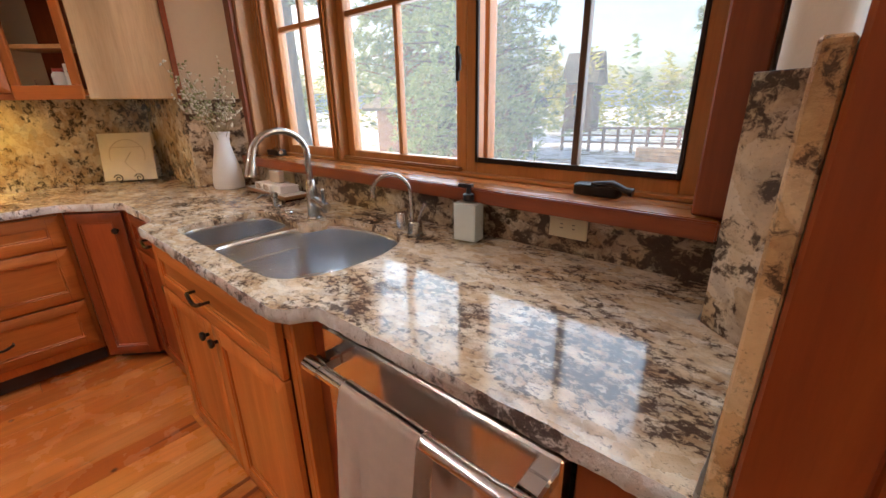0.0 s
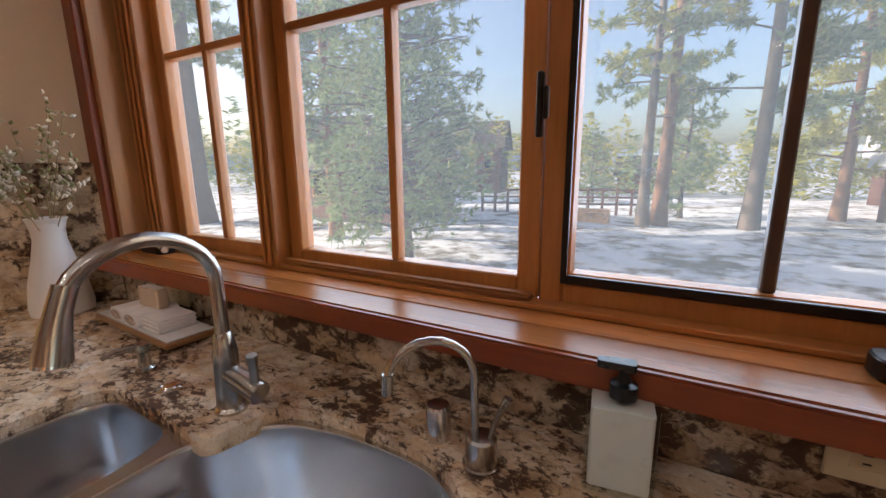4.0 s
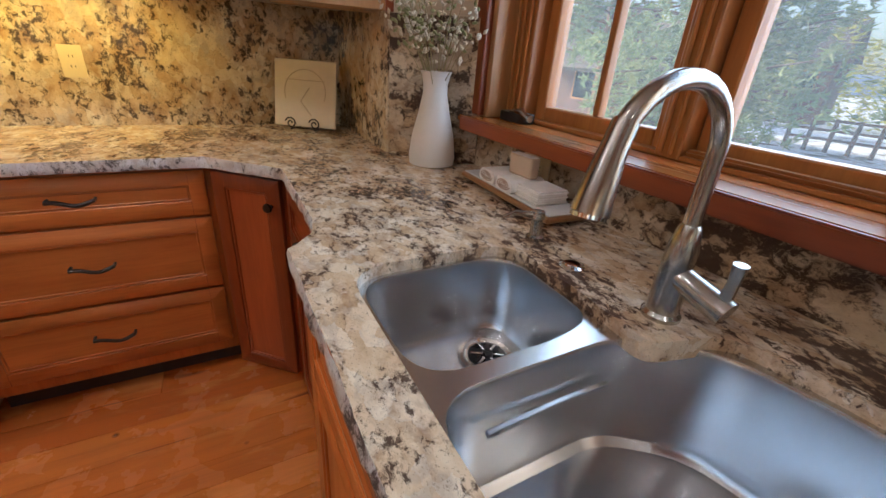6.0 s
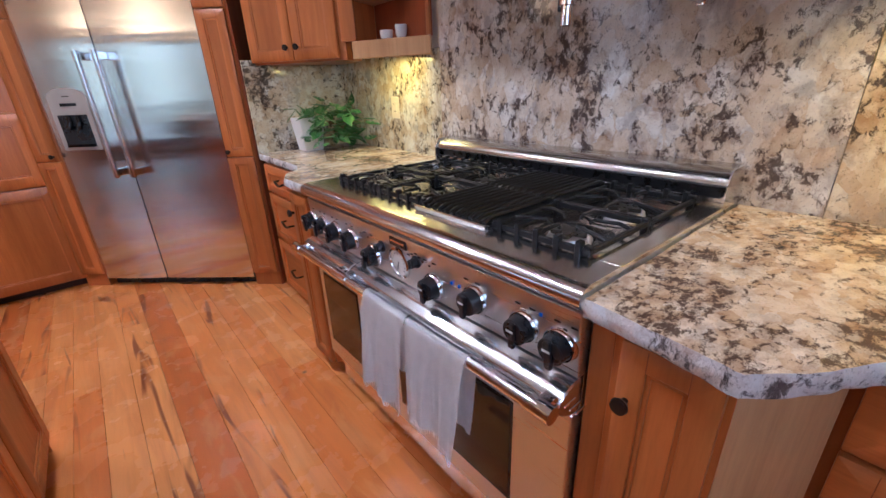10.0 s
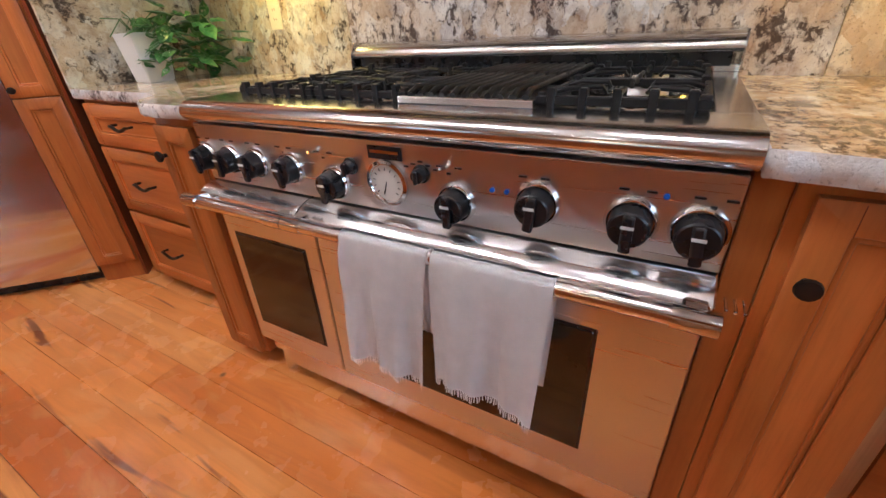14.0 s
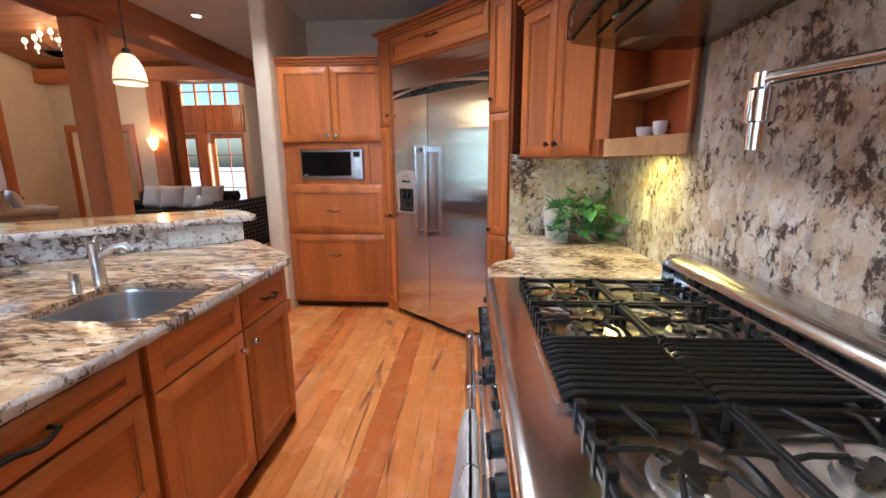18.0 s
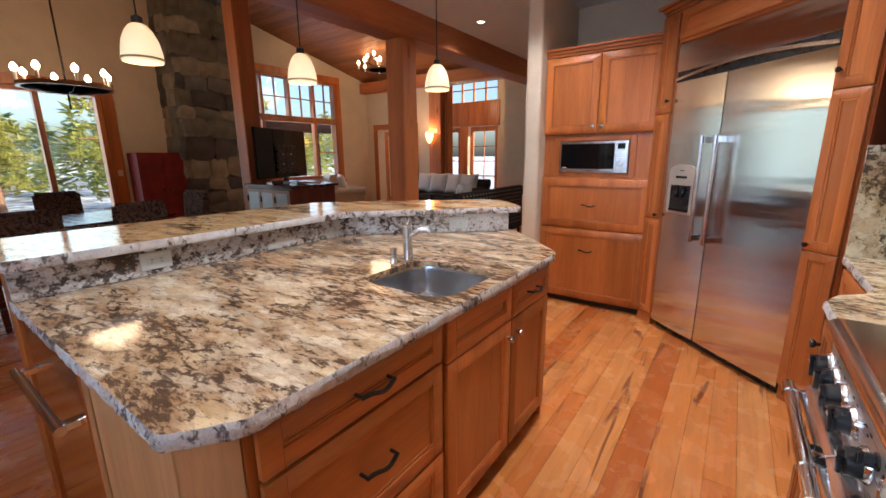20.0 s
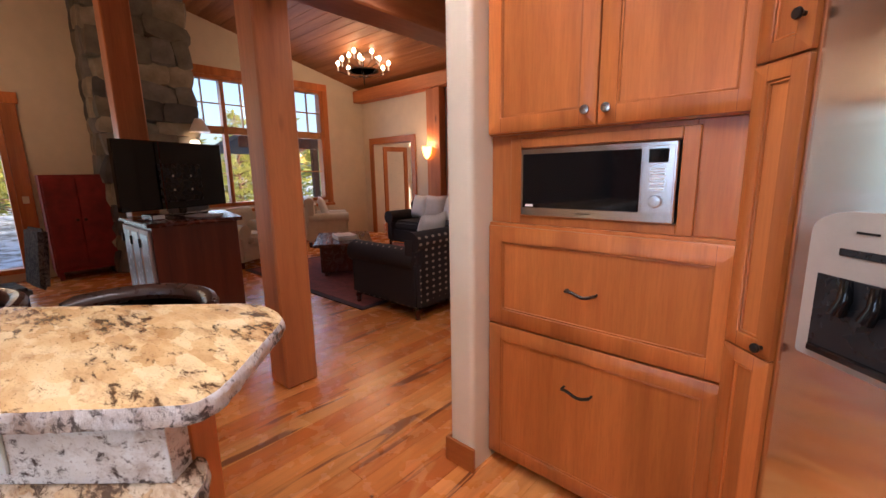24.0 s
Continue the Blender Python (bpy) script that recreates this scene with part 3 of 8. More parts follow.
# partition beside the oven tower, rounded end
bm = prism(rounded([(-0.555, -4.10), (-0.555, -9.05), (-0.70, -9.05), (-0.70, -4.10)], [0.03, 0, 0, 0.03]), 0, 2.9)
structure("wall_partition", bm, PLASTER, "cream plaster partition end beside the cabinets", "wall")
bm = box(-3.285, -0.70, -5.2, -5.0, 0, 2.82)
structure("wall_south_kitchen", bm, PLASTER, "plaster wall above the cabinets", "wall")
bm = box(0.75, 6.7, 3.0, 3.2, 0, 4.6)
box(0.75, 0.95, 1.13, 3.2, 0, 4.6, bm=bm)
box(0.42, 0.95, 1.13, 1.33, 0, 2.82, bm=bm)
structure("wall_dining_north", bm, PLASTER, "plain plaster dining wall", "wall")
# ceilings
bm = box(-3.485, 0.659, -9.05, 1.33, 2.82, 2.98)
structure("ceiling_kitchen", bm, PLASTER_WHITE, "flat white plaster kitchen ceiling", "ceiling")
bm = bmesh.new()
slope = 0.24
for i in range(34):
    y1 = -3.2 - i * 0.185
    y0 = y1 - 0.181
    z1, z0 = 4.75 - (-3.2 - y1) * slope, 4.75 - (-3.2 - y0) * slope
    prism([(y0, z0), (y1, z1), (y1, z1 + 0.05), (y0, z0 + 0.05)], 0.55, 6.7, 0.004, bm, Matrix(((0, 0, 1, 0), (1, 0, 0, 0), (0, 1, 0, 0), (0, 0, 0, 1))))
structure("ceiling_living", bm, WOOD_CEIL, "sloping fir plank ceiling of the living room", "ceiling")
bm = bmesh.new()
for i in range(36):
    y0 = -3.2 + i * 0.185
    y1 = y0 + 0.181
    z0, z1 = 4.75 - (y0 + 3.2) * 0.25, 4.75 - (y1 + 3.2) * 0.25
    prism([(y0, z0), (y1, z1), (y1, z1 + 0.05), (y0, z0 + 0.05)], 0.55, 6.7, 0.004, bm, Matrix(((0, 0, 1, 0), (1, 0, 0, 0), (0, 1, 0, 0), (0, 0, 0, 1))))
structure("ceiling_dining", bm, WOOD_CEIL, "sloping fir plank ceiling over the dining room", "ceiling")
bm = box(0.55, 6.7, -9.3, 3.2, 4.95, 5.05)
box(0.55, 0.62, -9.3, 3.2, 2.981, 5.0, bm=bm)
box(0.5, 8.5, -12.3, -9.05, 3.85, 3.95, bm=bm)
structure("roof_deck", bm, PLASTER_WHITE, "plain roof deck over the house", "ceiling")

# floor base under the boards
bm = box(-3.485, 0.95, -5.2, 1.33, -0.6, -0.022)
box(-0.85, 0.95, -9.25, -5.2, -0.6, -0.022, bm=bm)
box(0.95, 6.7, -9.25, 3.2, -0.6, -0.022, bm=bm)
box(1.62, 7.5, -12.2, -9.25, -0.6, -0.022, bm=bm)
structure("floor_base", bm, TOE, "sub-floor under the boards", "floor")
structure("baseboard", box(-0.715, -0.54, -4.098, -4.08, 0, 0.125, 0.003), WOOD_H, "cherry baseboard round the partition end", "baseboard")
bm = box(-0.555, -0.538, -9.0, -4.098, 0, 0.125, 0.003)
structure("baseboard_side", bm, timber("base_side", CHERRY_L, CHERRY_D, 1), "cherry baseboard along the partition", "baseboard")

# wood-cased end of the short east wall
casing = thing("wall_casing", pose(0, 0, 0), "red-stained wood casing on the wall end beside the granite", "casing", kind="structure")
part("casing_board", box(0.0385, 0.13, 0.450, 0.4685, 0, 2.82, 0.004), WOOD_RED, casing)
part("casing_panel", box(0.1305, 0.46, 0.455, 0.4685, 0, 2.82, 0.004), WOOD_RED, casing)


# ---- granite on the walls ----
def stone(name, bm, mat, label):
    return tagged(part(name, bm, mat), label, "backsplash", kind="structure")


stone("range_wall_granite", box(WX + 0.001, -3.265, -2.14, -0.66, 0.90, 2.45, 0.0015), GRANITE_WALL, "polished brown and cream granite slab behind the range")
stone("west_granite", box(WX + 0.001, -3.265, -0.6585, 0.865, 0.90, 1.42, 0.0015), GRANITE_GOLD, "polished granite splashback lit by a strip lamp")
stone("nook_granite", box(WX + 0.001, -3.265, -3.12, -2.1415, 0.90, 1.42, 0.0015), GRANITE_NOOK, "polished granite splashback in the nook")
stone("nook_return_granite", box(-3.264, -2.66, -3.14, -3.12, 0.90, 1.42, 0.0015), GRANITE_NOOK, "polished granite return beside the refrigerator")
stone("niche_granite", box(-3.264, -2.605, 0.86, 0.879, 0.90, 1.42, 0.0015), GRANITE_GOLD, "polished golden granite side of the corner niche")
bm = prism([(-2.604, 0.872), (-2.593, 0.862), (-2.352, 1.104), (-2.366, 1.117)], 0.90, 1.385, 0.001)
stone("pier_granite", bm, GRANITE_SPLASH, "pale granite facing on the corner pier")
stone("window_granite", box(-2.36, -0.082, 1.11, 1.129, 0.90, 1.062, 0.0015), GRANITE_SPLASH, "dark flecked granite upstand below the window")
stone("pillar_granite_side", box(-0.067, -0.045, 0.905, 1.128, 0.90, 1.376, 0.0015), GRANITE_SPLASH, "granite pillar facing beside the window")
bm = prism([(-0.067, 0.903), (0.014, 0.829), (0.028, 0.843), (-0.049, 0.918)], 0.90, 1.376, 0.001)
stone("pillar_granite_facet", bm, GRANITE_SPLASH, "angled granite facet at the counter end")
stone("end_granite", box(0.015, 0.0375, 0.4785, 0.828, 0.90, 1.379, 0.002), GRANITE_END, "upright white granite slab with dark flecks at the counter end")
stone("end_granite_edge", box(0.015, 0.0375, 0.455, 0.478, 0.90, 1.379, 0.003), GRANITE_EDGE_WARM, "chiselled edge of the upright granite slab, tinted golden for warm light")


# ---- kitchen window: three sashes of four lights ----
def window_sash(parent, x0, x1, y, z0, z1, cols, rows, dark=False):
    st = 0.045
    bm = box(x0, x0 + st, y - 0.02, y + 0.03, z0, z1, 0.004)
    box(x1 - st, x1, y - 0.02, y + 0.03, z0, z1, 0.004, bm)
    box(x0 + st, x1 - st, y - 0.019, y + 0.029, z0, z0 + st, 0.004, bm)
    box(x0 + st, x1 - st, y - 0.019, y + 0.029, z1 - st, z1, 0.004, bm)
    fr = part("sash_frame", bm, WOOD_SASH_V, parent)
    if dark:
        bm = bmesh.new()
        s = st - 0.003
        for a in ((x0 + s, x0 + s + 0.012, z0 + s, z1 - s), (x1 - s - 0.012, x1 - s, z0 + s, z1 - s)):
            box(a[0], a[1], y - 0.026, y - 0.014, a[2], a[3], 0.002, bm)
        box(x0 + s + 0.012, x1 - s - 0.012, y - 0.026, y - 0.014, z0 + s, z0 + s + 0.018, 0.002, bm)
        box(x0 + s + 0.012, x1 - s - 0.012, y - 0.026, y - 0.014, z1 - s - 0.018, z1 - s, 0.002, bm)
        part("screen_frame", bm, BRONZE, fr, "dark metal insect-screen frame")
    gx0, gx1, gz0, gz1 = x0 + st, x1 - st, z0 + st, z1 - st
    if dark:
        # the lights sit in a sash of their own behind the screen
        y += 0.08
        bm = box(x0 + 0.012, gx0, y - 0.03, y + 0.02, z0 + 0.01, z1 - 0.01, 0.003)
        box(gx1, x1 - 0.012, y - 0.03, y + 0.02, z0 + 0.01, z1 - 0.01, 0.003, bm)
        box(gx0, gx1, y - 0.029, y + 0.019, z0 + 0.01, gz0, 0.003, bm)
        box(gx0, gx1, y - 0.029, y + 0.019, gz1, z1 - 0.01, 0.003, bm)
        fr = part("sash_frame", bm, WOOD_SASH_V, parent)
    for i in range(1, cols):
        x = gx0 + (gx1 - gx0) * i / cols
        part("muntin", box(x - 0.011, x + 0.011, y - 0.012, y + 0.02, gz0, gz1, 0.003), SASH_BACKLIT if dark else WOOD_SASH_V, fr)
    for j in range(1, rows):
        z = gz0 + (gz1 - gz0) * j / rows
        part("muntin", box(gx0, gx1, y - 0.0125, y + 0.0205, z - 0.011, z + 0.011, 0.003), SASH_BACKLIT if dark else WOOD_SASH, fr)
    pane = part("pane", box(gx0, gx1, y + 0.004, y + 0.010, gz0, gz1), GLASS_VEILED, fr, "window glass with a whitish veil for the outdoor haze")
    pane.visible_shadow = False
    return fr


win = thing("window_1", pose(0, 0, 0), "fir casement window of three sashes with divided lights", "window", kind="structure")
ZB, ZT = 1.085, 2.34
for a, b, dk in ((-2.228, -1.726, False), (-1.659, -0.937, False), (-0.934, -0.169, True)):
    window_sash(win, a, b, 1.265, ZB + 0.006, ZT, 2, 2, dk)
for a, b in ((-2.36, -2.230), (-1.724, -1.661), (-0.167, -0.122)):
    part("mullion", box(a, b, 1.195, 1.31, ZB, ZT, 0.004), WOOD_SASH_V, win)
    if b - a > 0.03:
        for k in ((0.3, 0.7) if b - a < 0.1 else (0.15, 0.4, 0.62, 0.85)):
            xx = a + (b - a) * k
            part("mullion_bead", box(xx - 0.005, xx + 0.005, 1.186, 1.1945, ZB + 0.01, ZT, 0.003), WOOD_SASH_V, win)
part("head", box(-2.36, -0.122, 1.195, 1.31, ZT, ZT + 0.02), WOOD_SASH, win)
part("jamb_board", box(-0.121, -0.102, 1.131, 1.31, 1.06, ZT + 0.02), WOOD_RED, win, "red-stained window jamb board")
part("jamb_board", box(-2.379, -2.361, 1.131, 1.31, 1.06, ZT + 0.02), WOOD_RED, win, "red-stained window jamb board")
part("jamb_lining", box(-0.145, -0.1225, 1.11, 1.194, 1.085, ZT + 0.02, 0.003), WOOD_SASH_V, win)
part("jamb_lining", box(-2.3595, -2.315, 1.11, 1.194, 1.085, ZT + 0.02, 0.003), WOOD_PALE, win)
part("side_casing", box(-0.1445, -0.06, 1.06, 1.109, 1.088, 2.45, 0.004), WOOD_RED, win, "red-stained flat casing")
part("side_casing", box(-2.43, -2.336, 1.085, 1.129, 1.088, 2.45, 0.004), WOOD_RED, win, "red-stained flat casing")
part("head_casing", box(-2.43, -0.06, 1.085, 1.129, 2.36, 2.50, 0.004), WOOD_RED, win)
part("sill", box(-2.358, -0.122, 1.131, 1.335, 1.0622, 1.0843, 0.004), WOOD_SILL, win, "polished fir window sill")
part("bottom_rail", box(-2.229, -0.168, 1.20, 1.243, 1.0848, 1.0965, 0.002), WOOD_SASH, win)
part("sill_front", box(-2.40, -0.082, 1.045, 1.1305, 1.062, 1.0845, 0.005, seg=2), WOOD_SILL, win, "polished fir window sill")
part("sill_nosing", box(-2.36, -0.0825, 1.030, 1.0448, 1.040, 1.0845, 0.004, seg=2), WOOD_RED_H, win, "red-stained sill nosing")
part("sill_apron", box(-2.36, -0.0825, 1.0452, 1.1085, 1.046, 1.0615, 0.004), WOOD_RED_H, win)
part("stop_bead", box(-1.659, -0.937, 1.205, 1.235, 1.0968, 1.112, 0.006, seg=2), WOOD_SASH, win)
for cx in (-2.22, -0.40):
    bm = prism(rounded([(cx - 0.065, 1.135), (cx + 0.065, 1.135), (cx + 0.065, 1.195), (cx - 0.065, 1.195)], 0.022), 1.0855, 1.115, 0.006)
    crank = part("crank_housing", bm, BRONZE, win, "dark bronze casement operator")
    part("crank_handle", tube([(cx - 0.01, 1.15, 1.116), (cx + 0.05, 1.14, 1.124), (cx + 0.085, 1.135, 1.112), (cx + 0.105, 1.135, 1.108)], [0.008, 0.011, 0.009, 0.012], 8), NICKEL if cx < -1 else BRONZE, crank)
lock = part("sash_lock", box(-0.935, -0.922, 1.182, 1.196, 1.41, 1.52, 0.003), BRONZE, win, "dark sash lock")
part("lock_lever", box(-0.9215, -0.912, 1.178, 1.192, 1.44, 1.495, 0.003), BRONZE, lock)

# ---- counters ----
TOP = 0.914
EDGE = [(-3.264, 0.859), (-3.264, -0.842), (-2.47, -0.842), (-2.44, -0.60), (-2.50, -0.545), (-2.60, -0.485), (-2.63, -0.44), (-2.63, 0.235), (-2.43, 0.445), (-1.99, 0.445), (-1.91, 0.430), (-1.845, 0.371),
        (-0.805, 0.364), (-0.765, 0.385), (-0.728, 0.436), (0.014, 0.440), (0.014, 0.828), (-0.068, 0.905), (-0.068, 1.109), (-2.353, 1.109), (-2.60, 0.859)]


def bowl_outline(big):
    if big:
        return rounded([(-1.418, 0.458), (-0.95, 0.456), (-0.876, 0.565), (-0.876, 0.775), (-0.96, 0.926), (-1.16, 0.940), (-1.325, 0.905), (-1.418, 0.785)], [0.08, 0.08, 0.09, 0.12, 0.09, 0.10, 0.06, 0.05], 6)
    return rounded([(-1.717, 0.464), (-1.448, 0.464), (-1.448, 0.70), (-1.470, 0.786), (-1.717, 0.793)], [0.08, 0.08, 0.06, 0.06, 0.08], 6)



# one cut-out round both bowls
CUT = rounded([(-1.725, 0.450), (-0.945, 0.447), (-0.868, 0.56), (-0.868, 0.78), (-0.955, 0.934), (-1.16, 0.948), (-1.33, 0.923), (-1.365, 0.782), (-1.50, 0.796), (-1.725, 0.800)], [0.09, 0.08, 0.09, 0.12, 0.09, 0.1, 0.05, 0.03, 0.04, 0.08], 6)
main_top = thing("countertop", pose(0, 0, 0), "cream and brown granite worktop round the sink, chiselled edge", "countertop")
slab(main_top, EDGE, [CUT], TOP, 0.036, GRANITE, GRANITE_EDGE)
nook_top = thing("countertop", pose(0, 0, 0), "cream and brown granite worktop beside the range, chiselled edge", "countertop")
slab(nook_top, [(-3.264, -3.119), (-3.264, -2.058), (-2.488, -2.058), (-2.488, -2.27), (-2.53, -2.36), (-2.61, -2.43), (-2.645, -2.52), (-2.655, -3.119)], [], TOP, 0.036, GRANITE, GRANITE_EDGE)


def bowl(parent, outline, depth, drain, flange=0.008):
    """A pressed steel bowl hung under the worktop."""
    bm = bmesh.new()
    c = Vector((sum(p[0] for p in outline) / len(outline), sum(p[1] for p in outline) / len(outline)))
    rings = [(1.0, -0.0225), (0.992, -0.026), (0.985, -0.037), (0.965, -depth + 0.035), (0.945, -depth + 0.012), (0.90, -depth + 0.001), (0.5, -depth - 0.003)]
    rows = []
    for s, z in rings:
        rows.append([bm.verts.new((c.x + (x - c.x) * s, c.y + (y - c.y) * s, TOP + z)) for x, y in outline])
    n = len(outline)
    for a, b in zip(rows, rows[1:]):
        for i in range(n):
            bm.faces.new((a[i], a[(i + 1) % n], b[(i + 1) % n], b[i]))
    bm.faces.new(rows[-1])
    bmesh.ops.recalc_face_normals(bm, faces=bm.faces)
    for f in bm.faces:
        f.normal_flip()
    ob = part("bowl", bm, STEEL_SINK, parent)
    dz = TOP - depth
    ring = lathe([(0.058, 0.0), (0.058, 0.003), (0.050, 0.004), (0.044, 0.0), (0.042, -0.004)], 28, m=pose(drain[0], drain[1], dz - 0.001))
    dr = part("drain_ring", ring, CHROME, ob, "polished steel drain ring")
    part("strainer", lathe([(0.040, 0.0), (0.036, 0.001), (0.012, 0.001), (0.010, 0.008), (0.0, 0.009)], 20, m=pose(drain[0], drain[1], dz - 0.0005)), BLACK, dr, "dark strainer basket")
    bm = bmesh.new()
    for k in range(6):
        box(0.013, 0.034, -0.0025, 0.0025, 0.0015, 0.004, bm=bm, m=pose(drain[0], drain[1], dz, 0, 0, k * 60))
    part("strainer_spokes", bm, CHROME, dr)
    return ob


def flange(parent, outline, holes, z):
    """The flat steel rim between the worktop and the bowls."""
    bm = bmesh.new()
    loops = [[bm.verts.new((x, y, z)) for x, y in lp] for lp in [outline] + holes]
    edges = [bm.edges.new((lp[i], lp[(i + 1) % len(lp)])) for lp in loops for i in range(len(lp))]
    bmesh.ops.triangle_fill(bm, use_beauty=True, use_dissolve=False, edges=edges, normal=(0, 0, 1))
    for f in bm.faces:
        if f.normal.z < 0:
            f.normal_flip()
    return part("rim", bm, STEEL_SINK, parent)


sink = thing("sink", pose(0, 0, 0), "double-bowl brushed stainless steel undermount sink", "sink")
bowl(sink, bowl_outline(False), 0.185, (-1.616, 0.700))
big = bowl(sink, bowl_outline(True), 0.225, (-1.137, 0.803))
flange(sink, rounded([(-1.75, 0.438), (-0.85, 0.438), (-0.85, 0.96), (-1.75, 0.96)], 0.05), [bowl_outline(False), bowl_outline(True)], TOP - 0.0225)
part("ledge", tube([(-1.394, 0.54, 0.822), (-1.398, 0.66, 0.822), (-1.396, 0.76, 0.822)], 0.006, 6), STEEL_SINK, big)

# ---- base cabinets ----
def drawer_stack(name, m, w, d, splits, label, group, toe=0.06, pulls=True, sub="drawer"):
    c = thing(name, m, label, "cabinet", group)
    body(c, w, d, toe, 0.874, toe)
    for z0, z1 in splits:
        f = panel_front("drawer", c, 0.022, w - 0.022, z0 + 0.003, z1 - 0.003, 0.05, level=True)
        if pulls:
            pull(f, w / 2, (z0 + z1) / 2 + 0.005)
    return c


drawer_stack("drawer_cabinet", pose(-2.695, -0.515, 0, 0, 0, 90), 0.765, 0.56, [(0.150, 0.405), (0.411, 0.694), (0.700, 0.862)], "cherry drawer cabinet with three framed drawers and bronze pulls", "base cabinets", toe=0.10)
# diagonal corner cabinet; darker red wood paints the unlit corner
c = thing("corner_cabinet", pose(-2.665, 0.252, 0, 0, 0, 46.5), "cherry diagonal corner cabinet with a narrow door, darkened red for the unlit corner", "cabinet", "base cabinets")
body(c, 0.285, 0.35, 0.06, 0.874, 0.06, WOOD_RED)
dr = panel_front("door", c, 0.012, 0.273, 0.066, 0.865, 0.05, mat=WOOD_RED)
knob(dr, 0.240, 0.775)
part("filler", box(0.2855, 0.335, -0.002, 0.02, 0.06, 0.874, 0.002), WOOD_RED, c)
# north run: pull-out, sink base, dishwasher
# the narrow cabinet takes the same darkened wood for the corner's shade
c = thing("base_cabinet", pose(-2.455, 0.475, 0), "narrow cherry cabinet with a drawer over a door, darkened red for the unlit corner", "cabinet", "base cabinets")
body(c, 0.63, 0.63, 0.06, 0.874, 0.06, WOOD_RED)
dr = panel_front("drawer", c, 0.03, 0.60, 0.685, 0.862, 0.05, level=True, mat=WOOD_RED_H)
pull(dr, 0.36, 0.775)
dr = panel_front("door", c, 0.03, 0.60, 0.066, 0.679, mat=WOOD_RED)
pull(dr, 0.53, 0.60)
c = thing("sink_cabinet", pose(-1.82, 0.405, 0), "cherry sink cabinet with a false drawer over two doors", "cabinet", "base cabinets")
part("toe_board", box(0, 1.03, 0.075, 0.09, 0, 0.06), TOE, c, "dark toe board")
for a, b in ((0, 0.018), (1.012, 1.03)):
    part("side_panel", box(a, b, 0.002, 0.70, 0.06, 0.874, 0.002), WOOD_V, c)
part("bottom_panel", box(0.018, 1.012, 0.002, 0.70, 0.06, 0.08, 0.002), WOOD_H, c)
part("top_rail", box(0.018, 1.012, 0.002, 0.022, 0.80, 0.874, 0.002), WOOD_H, c)
for a, b in ((0.018, 0.05), (0.98, 1.012)):
    part("stile", box(a, b, 0.002, 0.022, 0.08, 0.80, 0.002), WOOD_V, c)
dr = panel_front("drawer", c, 0.05, 0.98, 0.690, 0.862, 0.05, level=True)
pull(dr, 0.50, 0.775)
for a, b, k in ((0.05, 0.512, 0.48), (0.518, 0.98, 0.55)):
    dr = panel_front("door", c, a, b, 0.066, 0.684)
    knob(dr, k, 0.635)
c = thing("corner_filler", pose(0, 0, 0), "narrow cherry filler beside the corner cabinet, darkened red for the unlit corner", "cabinet")
part("filler", prism([(-2.697, 0.2508), (-2.669, 0.2508), (-2.722, 0.298), (-2.75, 0.298)], 0.10, 0.874, 0.001), WOOD_RED, c)
c = thing("filler_post", pose(-0.79, 0.455, 0), "red cherry filler post beside the dishwasher", "cabinet")
part("filler", box(0, 0.05, 0, 0.6, 0.0, 0.874, 0.003), WOOD_RED, c)

dw = thing("dishwasher", pose(-0.735, 0.468, 0), "stainless steel dishwasher with a tubular towel-bar handle", "dishwasher", "appliances")
part("body", box(0.0, 0.60, 0.02, 0.58, 0.08, 0.868, 0.003), BLACK, dw)
part("front", box(0.0, 0.595, -0.022, 0.018, 0.10, 0.862, 0.004), STEEL_X, dw)
part("kick_plate", box(0.0, 0.595, 0.03, 0.05, 0.0, 0.095, 0.002), BLACK, dw)
part("latch", box(0.30, 0.315, -0.028, -0.022, 0.70, 0.75, 0.002), CHROME, dw)
bar = part("handle", tube([(0.02, -0.075, 0.80), (0.575, -0.075, 0.80)], 0.0155, 16), STEEL_X, dw, "tubular steel towel bar")
for x in (0.02, 0.53):
    part("handle_cap", tube([(x, -0.075, 0.80), (x + 0.055, -0.075, 0.80)], 0.018, 16), CHROME, bar)
    part("bracket", box(x + 0.01, x + 0.05, -0.066, -0.021, 0.785, 0.815, 0.004), CHROME, bar)

c = thing("end_cabinet", pose(-0.130, 0.470, 0), "red cherry end panel at the counter end", "cabinet")
part("panel", box(0, 0.16, 0, 0.35, 0, 0.874, 0.003), WOOD_RED, c)

# fillers beside the range
c = thing("spice_cabinet", pose(-2.515, -0.795, 0, 0, 0, 90), "narrow cherry cabinet with an angled pale end beside the range", "cabinet", "base cabinets")
part("scribe", box(-0.047, -0.0005, 0.0, 0.30, 0.06, 0.874, 0.002), WOOD_V, c)
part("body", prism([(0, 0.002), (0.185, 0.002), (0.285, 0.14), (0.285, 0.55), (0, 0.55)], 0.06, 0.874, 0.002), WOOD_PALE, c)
part("face", box(0.0, 0.185, -0.004, 0.0015, 0.06, 0.874, 0.001), WOOD_V, c)
part("toe_board", box(0, 0.25, 0.15, 0.16, 0, 0.06), TOE, c)
dr = panel_front("door", c, 0.02, 0.175, 0.066, 0.855, 0.045, y=-0.004)
knob(dr, 0.04, 0.74, -0.024)
c = thing("spice_cabinet", pose(-2.515, -2.27, 0, 0, 0, 90), "narrow cherry cabinet with a framed door beside the range", "cabinet", "base cabinets")
